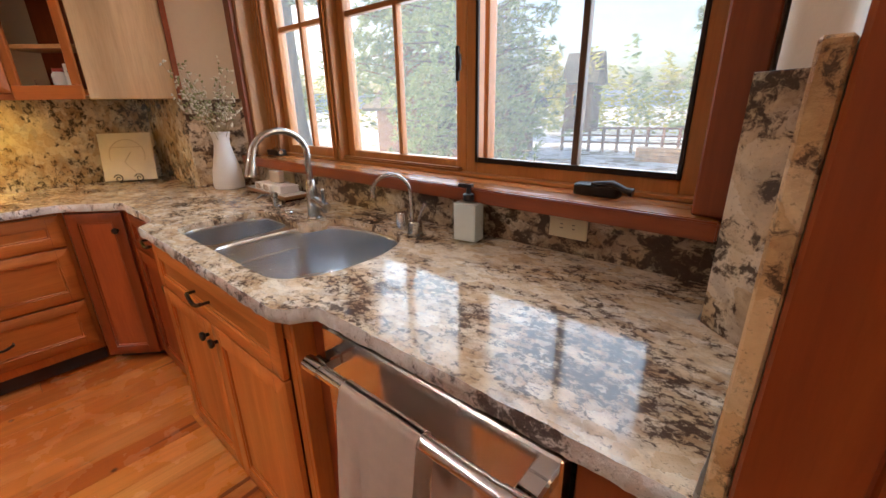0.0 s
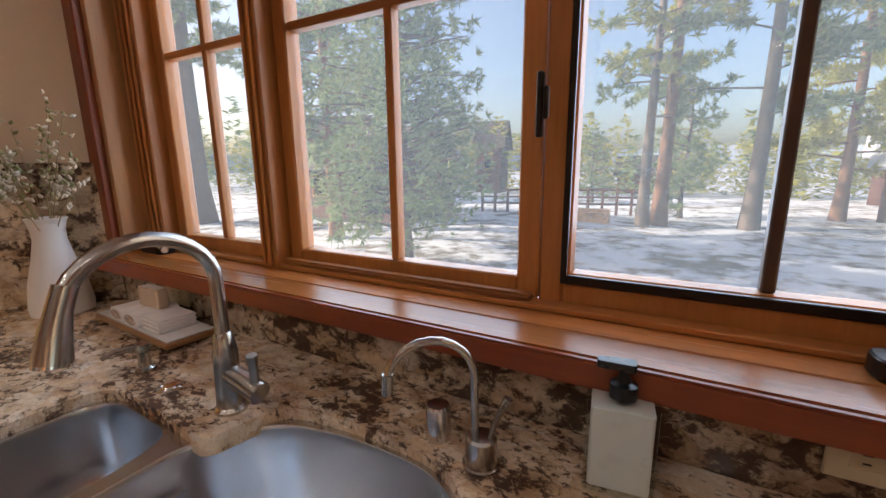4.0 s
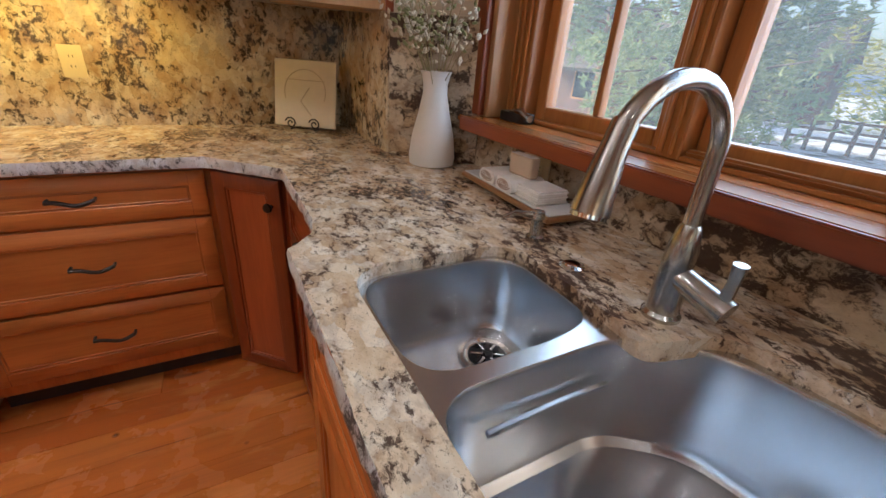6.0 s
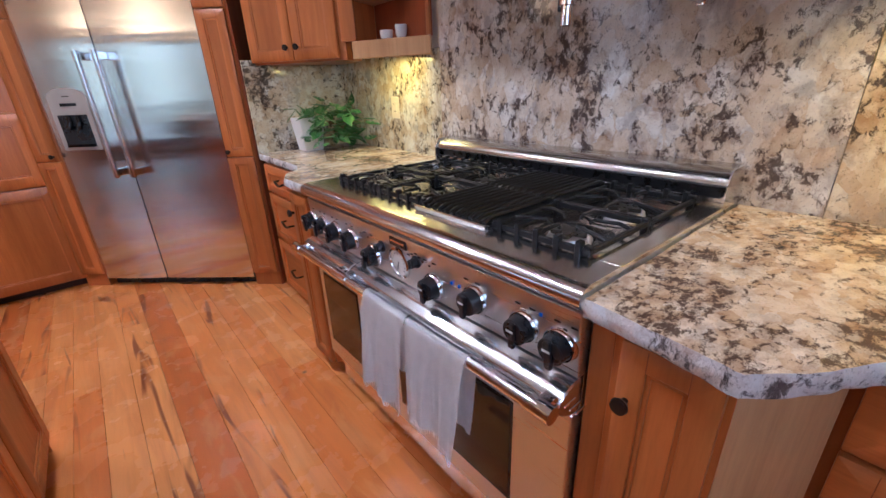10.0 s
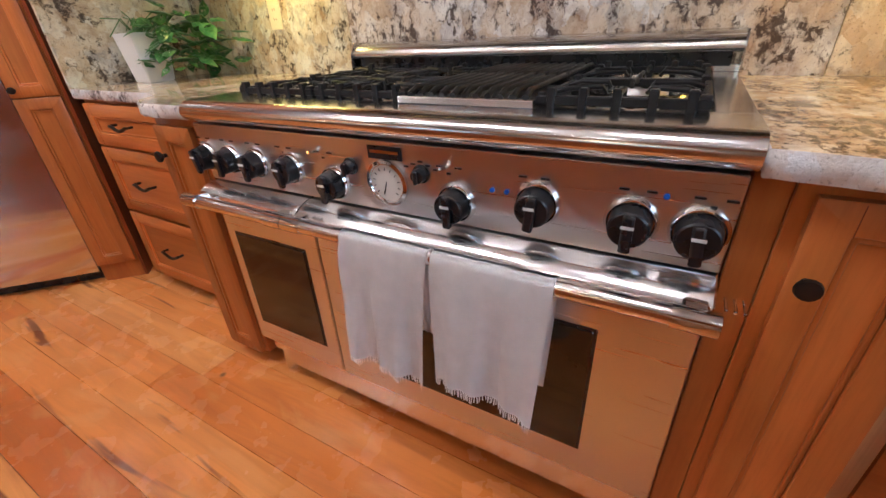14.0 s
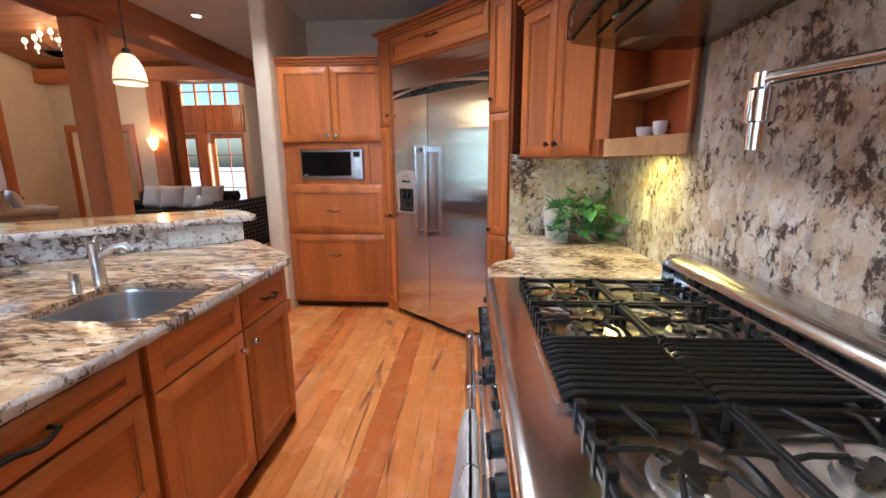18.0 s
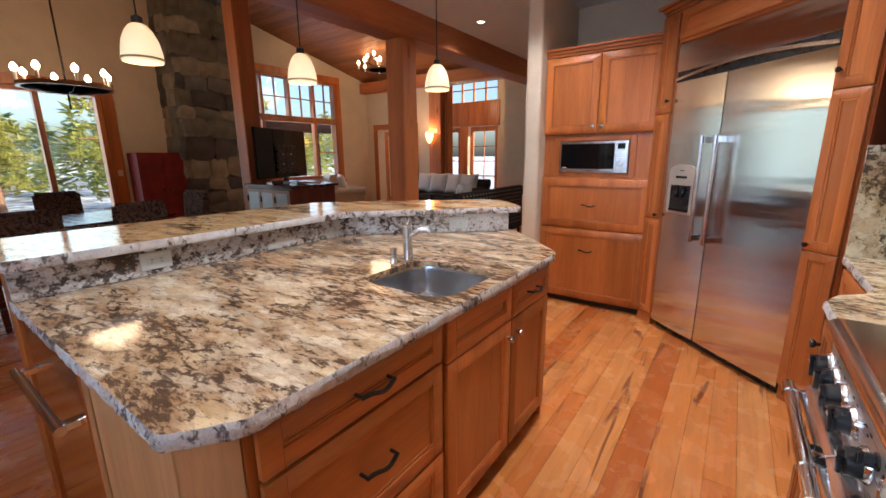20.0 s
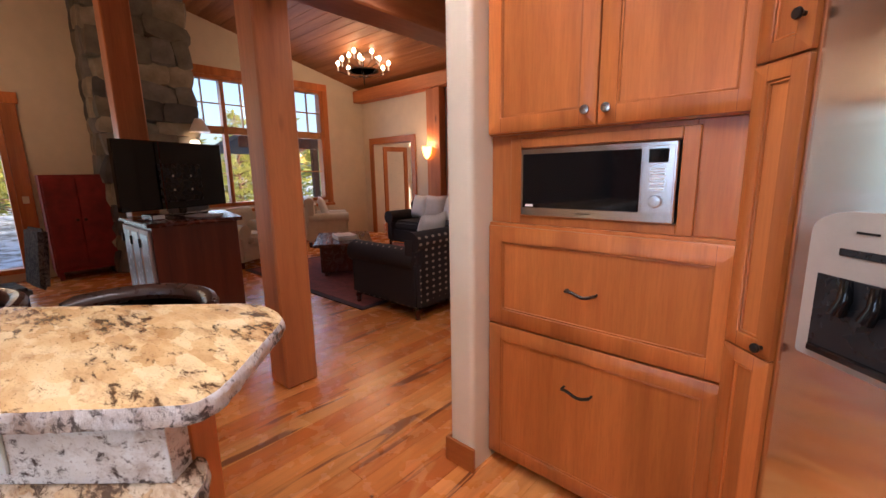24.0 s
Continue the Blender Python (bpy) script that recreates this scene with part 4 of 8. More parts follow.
part("body", prism([(-0.10, 0.15), (0, 0.002), (0.20, 0.002), (0.20, 0.55), (-0.10, 0.55)], 0.06, 0.874, 0.002), WOOD_V, c)
part("toe_board", box(0, 0.2, 0.15, 0.16, 0, 0.06), TOE, c)
dr = panel_front("door", c, 0.015, 0.185, 0.066, 0.855, 0.045)
knob(dr, 0.035, 0.77)
drawer_stack("drawer_cabinet", pose(-2.675, -3.09, 0, 0, 0, 90), 0.60, 0.55, [(0.066, 0.395), (0.40, 0.69), (0.695, 0.865)], "cherry drawer cabinet with three framed drawers in the nook", "base cabinets")

# ---- island ----
ISL = [(-1.520, -2.40), (-1.520, -0.830), (-1.435, -0.712), (-0.20, -0.712), (-0.20, -2.20), (-1.0, -2.93), (-1.065, -2.91), (-1.50, -2.47)]
island_top = thing("island_countertop", pose(0, 0, 0), "cream and rust granite island worktop with a chiselled edge", "countertop")
ISINK = rounded([(-1.450, -1.562), (-1.450, -1.962), (-1.024, -1.962), (-1.024, -1.562)], 0.105, 7)
slab(island_top, rounded(ISL, [0.02, 0.02, 0.02, 0, 0, 0.02, 0.02, 0.05]), [ISINK], TOP, 0.036, GRANITE_ISLAND, GRANITE_EDGE)
isink = thing("prep_sink", pose(0, 0, 0), "small stainless steel prep sink in the island", "sink")
bowl(isink, rounded([(-1.446, -1.566), (-1.446, -1.958), (-1.028, -1.958), (-1.028, -1.566)], 0.103, 7), 0.165, (-1.215, -1.79))
# raised bar
bar_splash = thing("bar_upstand", pose(0, 0, 0), "flecked granite upstand below the raised bar, paled bluish for window light", "backsplash")
part("straight_slab", prism([(-0.262, -0.715), (-0.262, -2.184), (-0.215, -2.209), (-0.215, -0.715)], TOP + 0.001, 1.034, 0.0015), GRANITE_BAR, bar_splash)
part("angled_slab", prism([(-0.262, -2.1855), (-1.035, -2.865), (-1.00, -2.905), (-0.215, -2.2105)], TOP + 0.001, 1.034, 0.0015), GRANITE_BAR, bar_splash)
bar_top = thing("breakfast_bar_countertop", pose(0, 0, 0), "raised granite breakfast bar with a chiselled edge", "countertop")
slab(bar_top, rounded([(-0.335, -0.70), (-0.335, -2.13), (-1.10, -2.89), (-1.085, -2.94), (-0.83, -3.19), (-0.66, -3.19), (0.27, -2.36), (0.27, -0.70)], [0, 0.02, 0.03, 0.02, 0.07, 0.06, 0.04, 0]), [], 1.07, 0.036, GRANITE_BARTOP, GRANITE_EDGE)
bar_wall = thing("bar_wall", pose(0, 0, 0), "cherry panelled back of the breakfast bar", "panel")
part("panelling", prism([(-0.214, -0.72), (-0.214, -2.212), (-0.995, -2.909), (-0.93, -2.97), (-0.10, -2.24), (-0.10, -0.72)], 0.0, 1.033, 0.002), WOOD_V, bar_wall)
# cabinets facing the range; the face looks towards -x
c = drawer_stack("island_drawer_cabinet", pose(-1.48, -0.835, 0, 0, 0, -90), 0.665, 0.55, [(0.10, 0.405), (0.41, 0.735), (0.74, 0.868)], "cherry island drawer cabinet with wavy bronze pulls", "island cabinets", toe=0.095)
c = thing("island_cabinet", pose(-1.48, -1.505, 0, 0, 0, -90), "cherry island cabinet with a false drawer over a door", "cabinet", "island cabinets")
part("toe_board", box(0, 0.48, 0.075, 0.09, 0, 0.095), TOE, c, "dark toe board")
part("body", box(0, 0.48, 0.002, 0.024, 0.095, 0.874, 0.002), WOOD_V, c)
panel_front("drawer", c, 0.006, 0.474, 0.715, 0.868, 0.05, level=True)
dr = panel_front("door", c, 0.006, 0.474, 0.10, 0.709)
knob(dr, 0.445, 0.64, mat=NICKEL)
c = thing("island_cabinet", pose(-1.48, -1.985, 0, 0, 0, -90), "narrow cherry island cabinet with a drawer over a door", "cabinet", "island cabinets")
part("toe_board", box(0, 0.41, 0.075, 0.09, 0, 0.095), TOE, c, "dark toe board")
part("body", box(0, 0.43, 0.002, 0.024, 0.095, 0.874, 0.002), WOOD_V, c)
dr = panel_front("drawer", c, 0.006, 0.40, 0.715, 0.868, 0.05, level=True)
pull(dr, 0.20, 0.79, w=0.10)
dr = panel_front("door", c, 0.006, 0.40, 0.10, 0.709)
knob(dr, 0.05, 0.64, mat=NICKEL)
c = thing("island_end_cladding", pose(0, 0, 0), "cherry end panel of the island", "panel")
part("panel", prism([(-1.36, -1.0), (-1.36, -2.44), (-1.45, -2.44), (-1.04, -2.86), (-0.98, -2.88), (-0.22, -2.20), (-0.22, -1.0)], 0.0, 0.66, 0.002), WOOD_V, c)
part("end_panel", prism([(-1.478, -2.418), (-1.47, -2.435), (-1.04, -2.865), (-1.02, -2.85), (-1.46, -2.415)], 0.0, 0.874, 0.002), WOOD_V, c)
c = thing("island_end_cladding", pose(0, 0, 0), "pale cherry end panel of the island", "panel")
part("panel", box(-1.405, -0.90, -0.76, -0.74, 0.0, 0.874, 0.002), WOOD_PALE, c)
part("corner_board", prism([(-1.478, -0.833), (-1.407, -0.741), (-1.407, -0.76), (-1.46, -0.833)], 0.0, 0.874, 0.002), WOOD_PALE, c)
ice = thing("beverage_drawer", pose(-0.29, -0.745, 0, 0, 0, 180), "stainless steel undercounter appliance with a bar handle", "appliance", "appliances")
part("body", box(0.0, 0.60, 0.02, 0.5, 0.08, 0.868, 0.003), BLACK, ice)
part("front", box(0.0, 0.60, -0.02, 0.018, 0.09, 0.862, 0.004), STEEL_X, ice)
part("handle", tube([(0.03, -0.07, 0.70), (0.57, -0.07, 0.70)], 0.014, 14), STEEL_X, ice)
for x in (0.05, 0.53):
    part("bracket", box(x, x + 0.03, -0.062, -0.019, 0.688, 0.712, 0.003), CHROME, ice)

# ---- range; local x along the front, y towards the wall ----
rg = thing("range", pose(-2.50, -2.036, 0, 0, 0, 90), "wide stainless steel gas range with two ovens and centre grill", "range", "appliances")
RW = 1.192
part("body", box(0.004, RW - 0.004, 0.02, 0.755, 0.10, 0.905, 0.003), STEEL_X, rg)
# rounded front lip and deck
lip = [(0.10, 0.905), (0.10, 0.931), (0.0, 0.931)] + [(0.0 - 0.036 * math.sin(radians(a)), 0.905 + 0.026 * math.cos(radians(a))) for a in range(10, 171, 16)] + [(0.0, 0.878), (0.03, 0.878)]
AX = Matrix(((0, 0, 1, 0), (1, 0, 0, 0), (0, 1, 0, 0), (0, 0, 0, 1)))
part("front_lip", prism(lip, 0.0, RW, 0.0, m=AX), STEEL_X, rg, "rounded polished steel front lip")
part("deck_side", box(0.0, 0.075, 0.10, 0.755, 0.905, 0.931, 0.002), STEEL_X, rg)
part("deck_side", box(RW - 0.055, RW, 0.10, 0.755, 0.905, 0.931, 0.002), STEEL_X, rg)
part("deck_back", box(0.0755, RW - 0.0555, 0.63, 0.755, 0.905, 0.930, 0.002), STEEL_X, rg)
part("burner_pan", box(0.0755, RW - 0.0555, 0.10, 0.63, 0.890, 0.904, 0.001), STEEL_PANEL, rg)
# added black sheet: makes the shaded gaps between the grill bars dark
part("grill_tray", box(0.612, 0.866, 0.101, 0.605, 0.9045, 0.912, 0.001), IRON, rg, "added dark sheet that blackens the gaps between the grill bars")
part("control_panel", prism([(-0.004, 0.725), (-0.016, 0.875), (0.03, 0.877), (0.03, 0.725)], 0.004, RW - 0.004, 0.002, m=AX), STEEL_PANEL, rg)
part("vent_gap", box(0.008, RW - 0.008, 0.01, 0.03, 0.69, 0.726), BLACK, rg, "dark vent gap below the controls")
# oven doors with a rolled top
for x0, x1, wx0, wx1 in ((0.004, 0.366, 0.045, 0.315), (0.372, RW - 0.004, 0.565, 1.035)):
    d = part("oven_door", box(x0, x1, -0.014, 0.03, 0.175, 0.640, 0.003), STEEL_PANEL, rg)
    part("door_hood", prism([(0.012, 0.722), (-0.012, 0.722), (-0.040, 0.714), (-0.058, 0.702), (-0.067, 0.688), (-0.064, 0.672), (-0.040, 0.654), (-0.016, 0.643), (0.012, 0.641)], x0, x1, 0.003, m=AX), STEEL_X, d, "rolled steel top of the oven door")
    part("window", box(wx0, wx1, -0.018, -0.013, 0.258, 0.570, 0.002), GLASS_DARK, d, "dark amber oven glass")
    part("window_rim", box(wx0 - 0.006, wx1 + 0.006, -0.0155, -0.0135, 0.252, 0.576, 0.001), BLACK, d)
    h = part("handle", tube([(x0 + 0.015, -0.090, 0.694), (x1 - 0.015, -0.090, 0.694)], 0.0155, 18), STEEL_X, d, "tubular steel oven handle")
    for e in (x0 - 0.006, x1 - 0.052):
        part("handle_cap", tube([(e, -0.090, 0.694), (e + 0.058, -0.090, 0.694)], 0.0185, 18), CHROME, h)
        part("bracket", box(e + 0.012, e + 0.046, -0.080, -0.05, 0.682, 0.706, 0.004), CHROME, h)
        for k in range(3):
            part("bracket_rib", box(e + 0.062 + k * 0.011, e + 0.066 + k * 0.011, -0.064, -0.028, 0.700, 0.705, 0.001), CHROME, h)
part("kick_panel", box(0.05, RW - 0.004, 0.012, 0.03, 0.065, 0.168, 0.003), STEEL_X, rg)
part("base_shadow_board", box(0.0, RW, 0.07, 0.09, 0.0, 0.07), BLACK, rg)
for x in (0.03, RW - 0.06):
    part("leg", tube([(x, 0.05, 0.0), (x, 0.05, 0.10)], 0.02, 12), CHROME, rg)


def control(x, z, r=0.030, turn=0):
    base = pose(x, -0.010, z + 0.010, 94) @ Matrix.Diagonal((1, 1, 0.78, 1))
    k = part("control_knob", lathe([(r * 1.02, 0.012), (r * 1.02, 0.020), (r * 0.96, 0.046), (r * 0.88, 0.049), (0, 0.050)], 22, m=base), BLACK, rg, "black control knob in a chrome ring")
    part("bezel", lathe([(r * 1.30, 0.0), (r * 1.30, 0.006), (r * 1.14, 0.016), (r * 1.10, 0.015), (r * 1.05, 0.010)], 26, m=base), CHROME, k)
    part("grip", box(-0.008, 0.008, -r * 1.12, r * 0.9, 0.048, 0.062, 0.003, m=base @ pose(0, 0, 0, 0, 0, turn)), BLACK, k)
    part("mark", box(-0.009, 0.009, r * 0.25, r * 0.42, 0.0625, 0.0632, m=base), OUTLET_W, k)


for x, z, tr in ((0.030, 0.782, 8), (0.125, 0.783, -5), (0.222, 0.783, 0), (0.338, 0.783, 6), (0.470, 0.765, -8), (0.764, 0.764, 0), (0.916, 0.786, -6), (1.060, 0.781, 0), (1.148, 0.780, 5)):
    control(x, z, turn=tr)
for x, z in ((0.520, 0.817), (0.692, 0.820)):
    k = part("selector_knob", lathe([(0.018, 0.0), (0.018, 0.004), (0.014, 0.006), (0.013, 0.020), (0, 0.022)], 16, m=pose(x, -0.012, z, 94)), BLACK, rg)
    part("grip", box(-0.004, 0.004, -0.013, 0.013, 0.020, 0.028, 0.002, m=pose(x, -0.012, z, 94)), BLACK, k)
g = part("gauge", lathe([(0.048, 0.0), (0.048, 0.007), (0.041, 0.009), (0.039, 0.005), (0, 0.005)], 32, m=pose(0.610, -0.010, 0.792, 94)), CHROME, rg, "round oven thermometer in a chrome ring")
part("dial", lathe([(0.038, 0.0052), (0, 0.0056)], 32, m=pose(0.610, -0.010, 0.792, 94)), plain("dial_face", (0.70, 0.66, 0.60), 0.4), g)
for a in range(-130, 131, 26):
    part("dial_mark", box(-0.0008, 0.0008, 0.027, 0.033, 0.0062, 0.0068, m=pose(0.610, -0.010, 0.792, 94) @ pose(0, 0, 0, 0, 0, a)), BLACK, g)
part("needle", box(-0.0012, 0.0012, -0.004, 0.026, 0.0068, 0.0074, m=pose(0.610, -0.010, 0.792, 94) @ pose(0, 0, 0, 0, 0, 160)), BLACK, g)
b = part("badge", box(0.572, 0.652, -0.0175, -0.0135, 0.840, 0.866, 0.001), BLACK, rg, "black name plate")
part("badge_bar", box(0.578, 0.646, -0.0185, -0.0172, 0.852, 0.858), CHROME, b)
for x in (0.03, 0.125, 0.222, 0.326, 0.448, 0.752, 0.908, 1.062, 1.158):
    for k in (-0.025, 0.012):
        part("printed_mark", box(x + k, x + k + 0.014, -0.0168, -0.0150, 0.838, 0.841), BLACK, rg)
    part("printed_mark", box(x - 0.004, x + 0.004, -0.0166, -0.0148, 0.826, 0.830), BLACK, rg)
for k in range(5):
    part("printed_mark", box(0.655 + k * 0.016, 0.665 + k * 0.016, -0.0155, -0.0138, 0.842 - abs(k - 2) * 0.006, 0.845 - abs(k - 2) * 0.006), BLACK, rg)
for x, c in ((0.835, (0.02, 0.12, 0.55)), (0.862, (0.02, 0.12, 0.55)), (0.888, (0.5, 0.02, 0.02)), (1.10, (0.02, 0.12, 0.55))):
    part("indicator", lathe([(0.0045, 0), (0.0045, 0.003), (0, 0.004)], 10, m=pose(x, -0.012, 0.808 if x < 1 else 0.835, 94)), plain("indicator", c, 0.2), rg)
for x in (0.420, 0.742):
    part("toggle", tube([(x, -0.014, 0.836), (x, -0.03, 0.840)], 0.003, 8), CHROME, rg)
# back guard
gd = [(0.648, 0.978)] + [(0.706 - 0.066 * math.cos(radians(a)), 0.986 + 0.038 * math.sin(radians(a))) for a in range(0, 91, 9)] + [(0.755, 1.027), (0.755, 0.978)]
part("back_guard", prism(gd, 0.0, RW, 0.0, m=AX), STEEL_GUARD, rg, "polished steel back guard")
part("guard_slot", box(0.02, RW - 0.02, 0.665, 0.70, 0.945, 0.979), BLACK, rg)
part("guard_base", box(0.0, RW, 0.675, 0.755, 0.9305, 0.9495, 0.002), STEEL_X, rg)
for x in (-0.002, RW - 0.002):
    part("guard_end", prism([(0.63, 0.931), (0.63, 0.99), (0.655, 1.026), (0.758, 1.028), (0.758, 0.931)], x, x + 0.004, 0.0, m=AX), STEEL_X, rg)


def star_grate(cx, cy, w, d, parent):
    """One cast-iron grate over one burner: outer bars and fingers towards the flame."""
    z = 0.948
    bm = bmesh.new()
    x0, x1, y0, y1 = cx - w / 2, cx + w / 2, cy - d / 2, cy + d / 2
    for a in ((x0, x1, y0, y0 + 0.011), (x0, x1, y1 - 0.011, y1)):
        box(a[0], a[1], a[2], a[3], z - 0.014, z + 0.001, 0.002, bm)
    for a in ((x0, x0 + 0.011), (x1 - 0.011, x1)):
        box(a[0], a[1], y0 + 0.011, y1 - 0.011, z - 0.012, z, 0.002, bm)
    # paired fingers from the sides, single ones from front and back
    for sx in (-1, 1):
        for oy in (-0.052, 0.052):
            tube([(cx + sx * (w / 2 - 0.004), cy + oy, z - 0.006), (cx + sx * w * 0.36, cy + oy, z + 0.003), (cx + sx * 0.040, cy + oy * 0.62, z + 0.004), (cx + sx * 0.034, cy + oy * 0.55, z - 0.006)], [0.0056, 0.0052, 0.0048, 0.0044], 6, bm)
    for sy in (-1, 1):
        tube([(cx, cy + sy * (d / 2 - 0.004), z - 0.006), (cx, cy + sy * d * 0.38, z + 0.003), (cx, cy + sy * 0.050, z + 0.004), (cx, cy + sy * 0.044, z - 0.006)], [0.0056, 0.0052, 0.0048, 0.0044], 6, bm)
    for fx in (x0 + 0.01, x1 - 0.01):
        for fy in (y0 + 0.01, y1 - 0.01):
            box(fx - 0.008, fx + 0.008, fy - 0.008, fy + 0.008, 0.905, z + 0.007, 0.002, bm)
    for k in range(5):
        fx = x0 + w * (k + 0.5) / 5
        fy = y0 + 0.005 if cy < 0.35 else y1 - 0.005
        box(fx - 0.007, fx + 0.007, fy - 0.009, fy + 0.009, z - 0.030, z + 0.014, 0.002, bm)
    return part("grate", bm, IRON, parent, "black cast-iron grate")


CAP = plain("burner_cap_enamel", (0.055, 0.048, 0.042), 0.30, 0.7, 0.3, 30)


def burner(cx, cy, parent):
    bm = bmesh.new()
    pts = []
    for k in range(40):
        a = 2 * math.pi * k / 40
        r = 0.034 + 0.012 * math.cos(5 * a)
        pts.append((cx + r * math.cos(a), cy + r * math.sin(a)))
    b = part("burner_cap", prism(pts, 0.916, 0.928, 0.002), CAP, parent, "star-shaped burner cap")
    part("burner_base", lathe([(0.055, 0), (0.05, 0.012), (0.03, 0.014), (0, 0.014)], 22, m=pose(cx, cy, 0.9045)), STEEL_PANEL, b)
    part("drip_ring", lathe([(0.122, 0.0), (0.119, 0.006), (0.108, 0.007), (0.088, 0.002), (0.06, 0.001)], 30, m=pose(cx, cy, 0.9042)), STEEL_X, b, "bright drip bowl")
    part("igniter", tube([(cx + 0.052, cy, 0.905), (cx + 0.052, cy, 0.924)], 0.004, 8), CERAMIC, b)


for cx, w in ((0.207, 0.256), (0.472, 0.256), (1.001, 0.262)):
    for cy in (0.222, 0.488):
        burner(cx, cy, rg)
        star_grate(cx, cy, w, 0.264, rg)
# centre grill of bars
grill = part("grill_frame", box(0.612, 0.866, 0.084, 0.098, 0.922, 0.944, 0.003), IRON, rg, "ribbed cast-iron grill")
part("grill_frame_back", box(0.612, 0.866, 0.606, 0.620, 0.925, 0.953, 0.003), IRON, rg)
for i in range(11):
    x = 0.621 + i * 0.0236
    part("grill_bar", tube([(x, 0.076, 0.946), (x, 0.10, 0.956), (x, 0.325, 0.957), (x, 0.336, 0.950)], [0.0068, 0.0056, 0.0056, 0.0060], 8), IRON, grill)
    part("grill_bar", tube([(x, 0.346, 0.950), (x, 0.357, 0.957), (x, 0.60, 0.957), (x, 0.612, 0.950)], [0.0060, 0.0056, 0.0056, 0.0066], 8), IRON, grill)
part("grill_cross", box(0.612, 0.866, 0.335, 0.345, 0.935, 0.947, 0.002), IRON, grill)
part("grill_lip", prism([(0.10, 0.9315), (0.062, 0.9315), (0.058, 0.944), (0.066, 0.946), (0.10, 0.938)], 0.60, 0.875, 0.001, m=AX), STEEL_X, rg, "steel grease lip before the grill")


# ---- towels on the oven handle ----
def towel(name, m, w, front, back, label, fold=0.0, seed=1, r=0.019, mat=None):
    """A cloth hung over a bar that runs along local x at the origin."""
    nx, rows = 26, []
    prof = [(-r * math.cos(radians(a)), r * math.sin(radians(a))) for a in range(0, 181, 20)]
    path = [(-r - 0.002 - 0.012 * (1 - k / 10), -front * (1 - k / 10)) for k in range(10)] + prof + [(r + 0.004, -back * k / 5) for k in range(1, 6)]
    bm = bmesh.new()
    vv = []
    for j, (y, z) in enumerate(path):
        row = []
        for i in range(nx + 1):
            u = i / nx
            hang = max(0.0, -z)
            wav = (0.016 + 0.014 * math.sin(u * 11 + seed + z * 3) + 0.008 * math.sin(u * 23 + seed * 2)) * min(1.0, hang * 3.2) + 0.006 * noise.noise(Vector((u * 6, z * 9, seed)))
            hem = 0.010 * math.sin(u * math.pi) * (1 if j == 0 else 0) - (0.012 * u if j == 0 else 0.012 * u * (1 - j / 10) if j < 10 else 0)
            row.append(bm.verts.new((u * w + fold * hang * (0.5 - u) * 0.2, y - abs(wav) - (0.003 if j < 10 else 0), z + hem)))
        vv.append(row)
    for a, b in zip(vv, vv[1:]):
        for i in range(nx):
            bm.faces.new((a[i], a[i + 1], b[i + 1], b[i]))
    ex = bmesh.ops.solidify(bm, geom=bm.faces[:], thickness=0.004)
    t = thing(name, m, label, "towel", "kitchen towels")
    part("cloth", bm, mat or LINEN, t)
    bm = bmesh.new()
    rr = random.Random(seed)
    for k in range(int(w / 0.004)):
        x = (k + 0.5) * 0.004
        u = x / w
        z = -front + 0.010 * math.sin(u * math.pi) - 0.012 * u
        wv = 0.016 + 0.014 * math.sin(u * 11 + seed - front * 3) + 0.008 * math.sin(u * 23 + seed * 2)
        tube([(x + fold * front * (0.5 - u) * 0.2, -r - 0.017 - abs(wv) * min(1.0, front * 3.2), z + 0.003), (x + fold * front * (0.5 - u) * 0.2 + rr.uniform(-0.002, 0.002), -r - 0.018 - abs(wv) * min(1.0, front * 3.2), z - 0.010 - rr.random() * 0.006)], 0.0009, 4, bm)
    part("fringe", bm, mat or LINEN, t, "short frayed fringe")
    
    return t


bar_m = pose(-2.50, -2.036, 0, 0, 0, 90)
towel("dish_towel", bar_m @ pose(0.545, -0.090, 0.694), 0.205, 0.270, 0.20, "white linen towel with a frayed hem over the oven handle", 0.3, 2)
towel("dish_towel", bar_m @ pose(0.758, -0.090, 0.694), 0.220, 0.252, 0.22, "white linen towel with a frayed hem over the oven handle", 0.3, 5)
# the peach tone of this towel is warm light put into the linen colour
towel("dish_towel", pose(-0.735, 0.468, 0) @ pose(0.160, -0.075, 0.80), 0.215, 0.40, 0.20, "linen towel hung on the dishwasher bar, tinted peach for warm light", 0.2, 8, mat=plain("warm_lit_linen", (0.86, 0.70, 0.60), 0.9, 0.0, 0.06, 25, 0.5, 700))

# ---- hood, pot filler ----
hood = thing("range_hood", pose(0, 0, 0), "dark bronze-toned metal range hood with a smooth liner", "hood", "appliances")
HO = [(-3.264, -2.22), (-2.976, -2.22), (-2.745, -2.10), (-2.745, -0.82), (-2.976, -0.66), (-3.264, -0.66)]
part("rim", prism(HO, 1.79, 1.87, 0.004), HOOD, hood)
bm = bmesh.new()
lo = [bm.verts.new((x, y, 1.871)) for x, y in HO]
hi = [bm.verts.new((-3.264 + (x + 3.264) * 0.55, -1.425 + (y + 1.425) * 0.5, 2.82)) for x, y in HO]
for i in range(6):
    bm.faces.new((lo[i], lo[(i + 1) % 6], hi[(i + 1) % 6], hi[i]))
bm.faces.new(lo[::-1])
bm.faces.new(hi)
part("canopy", bm, HOOD, hood)
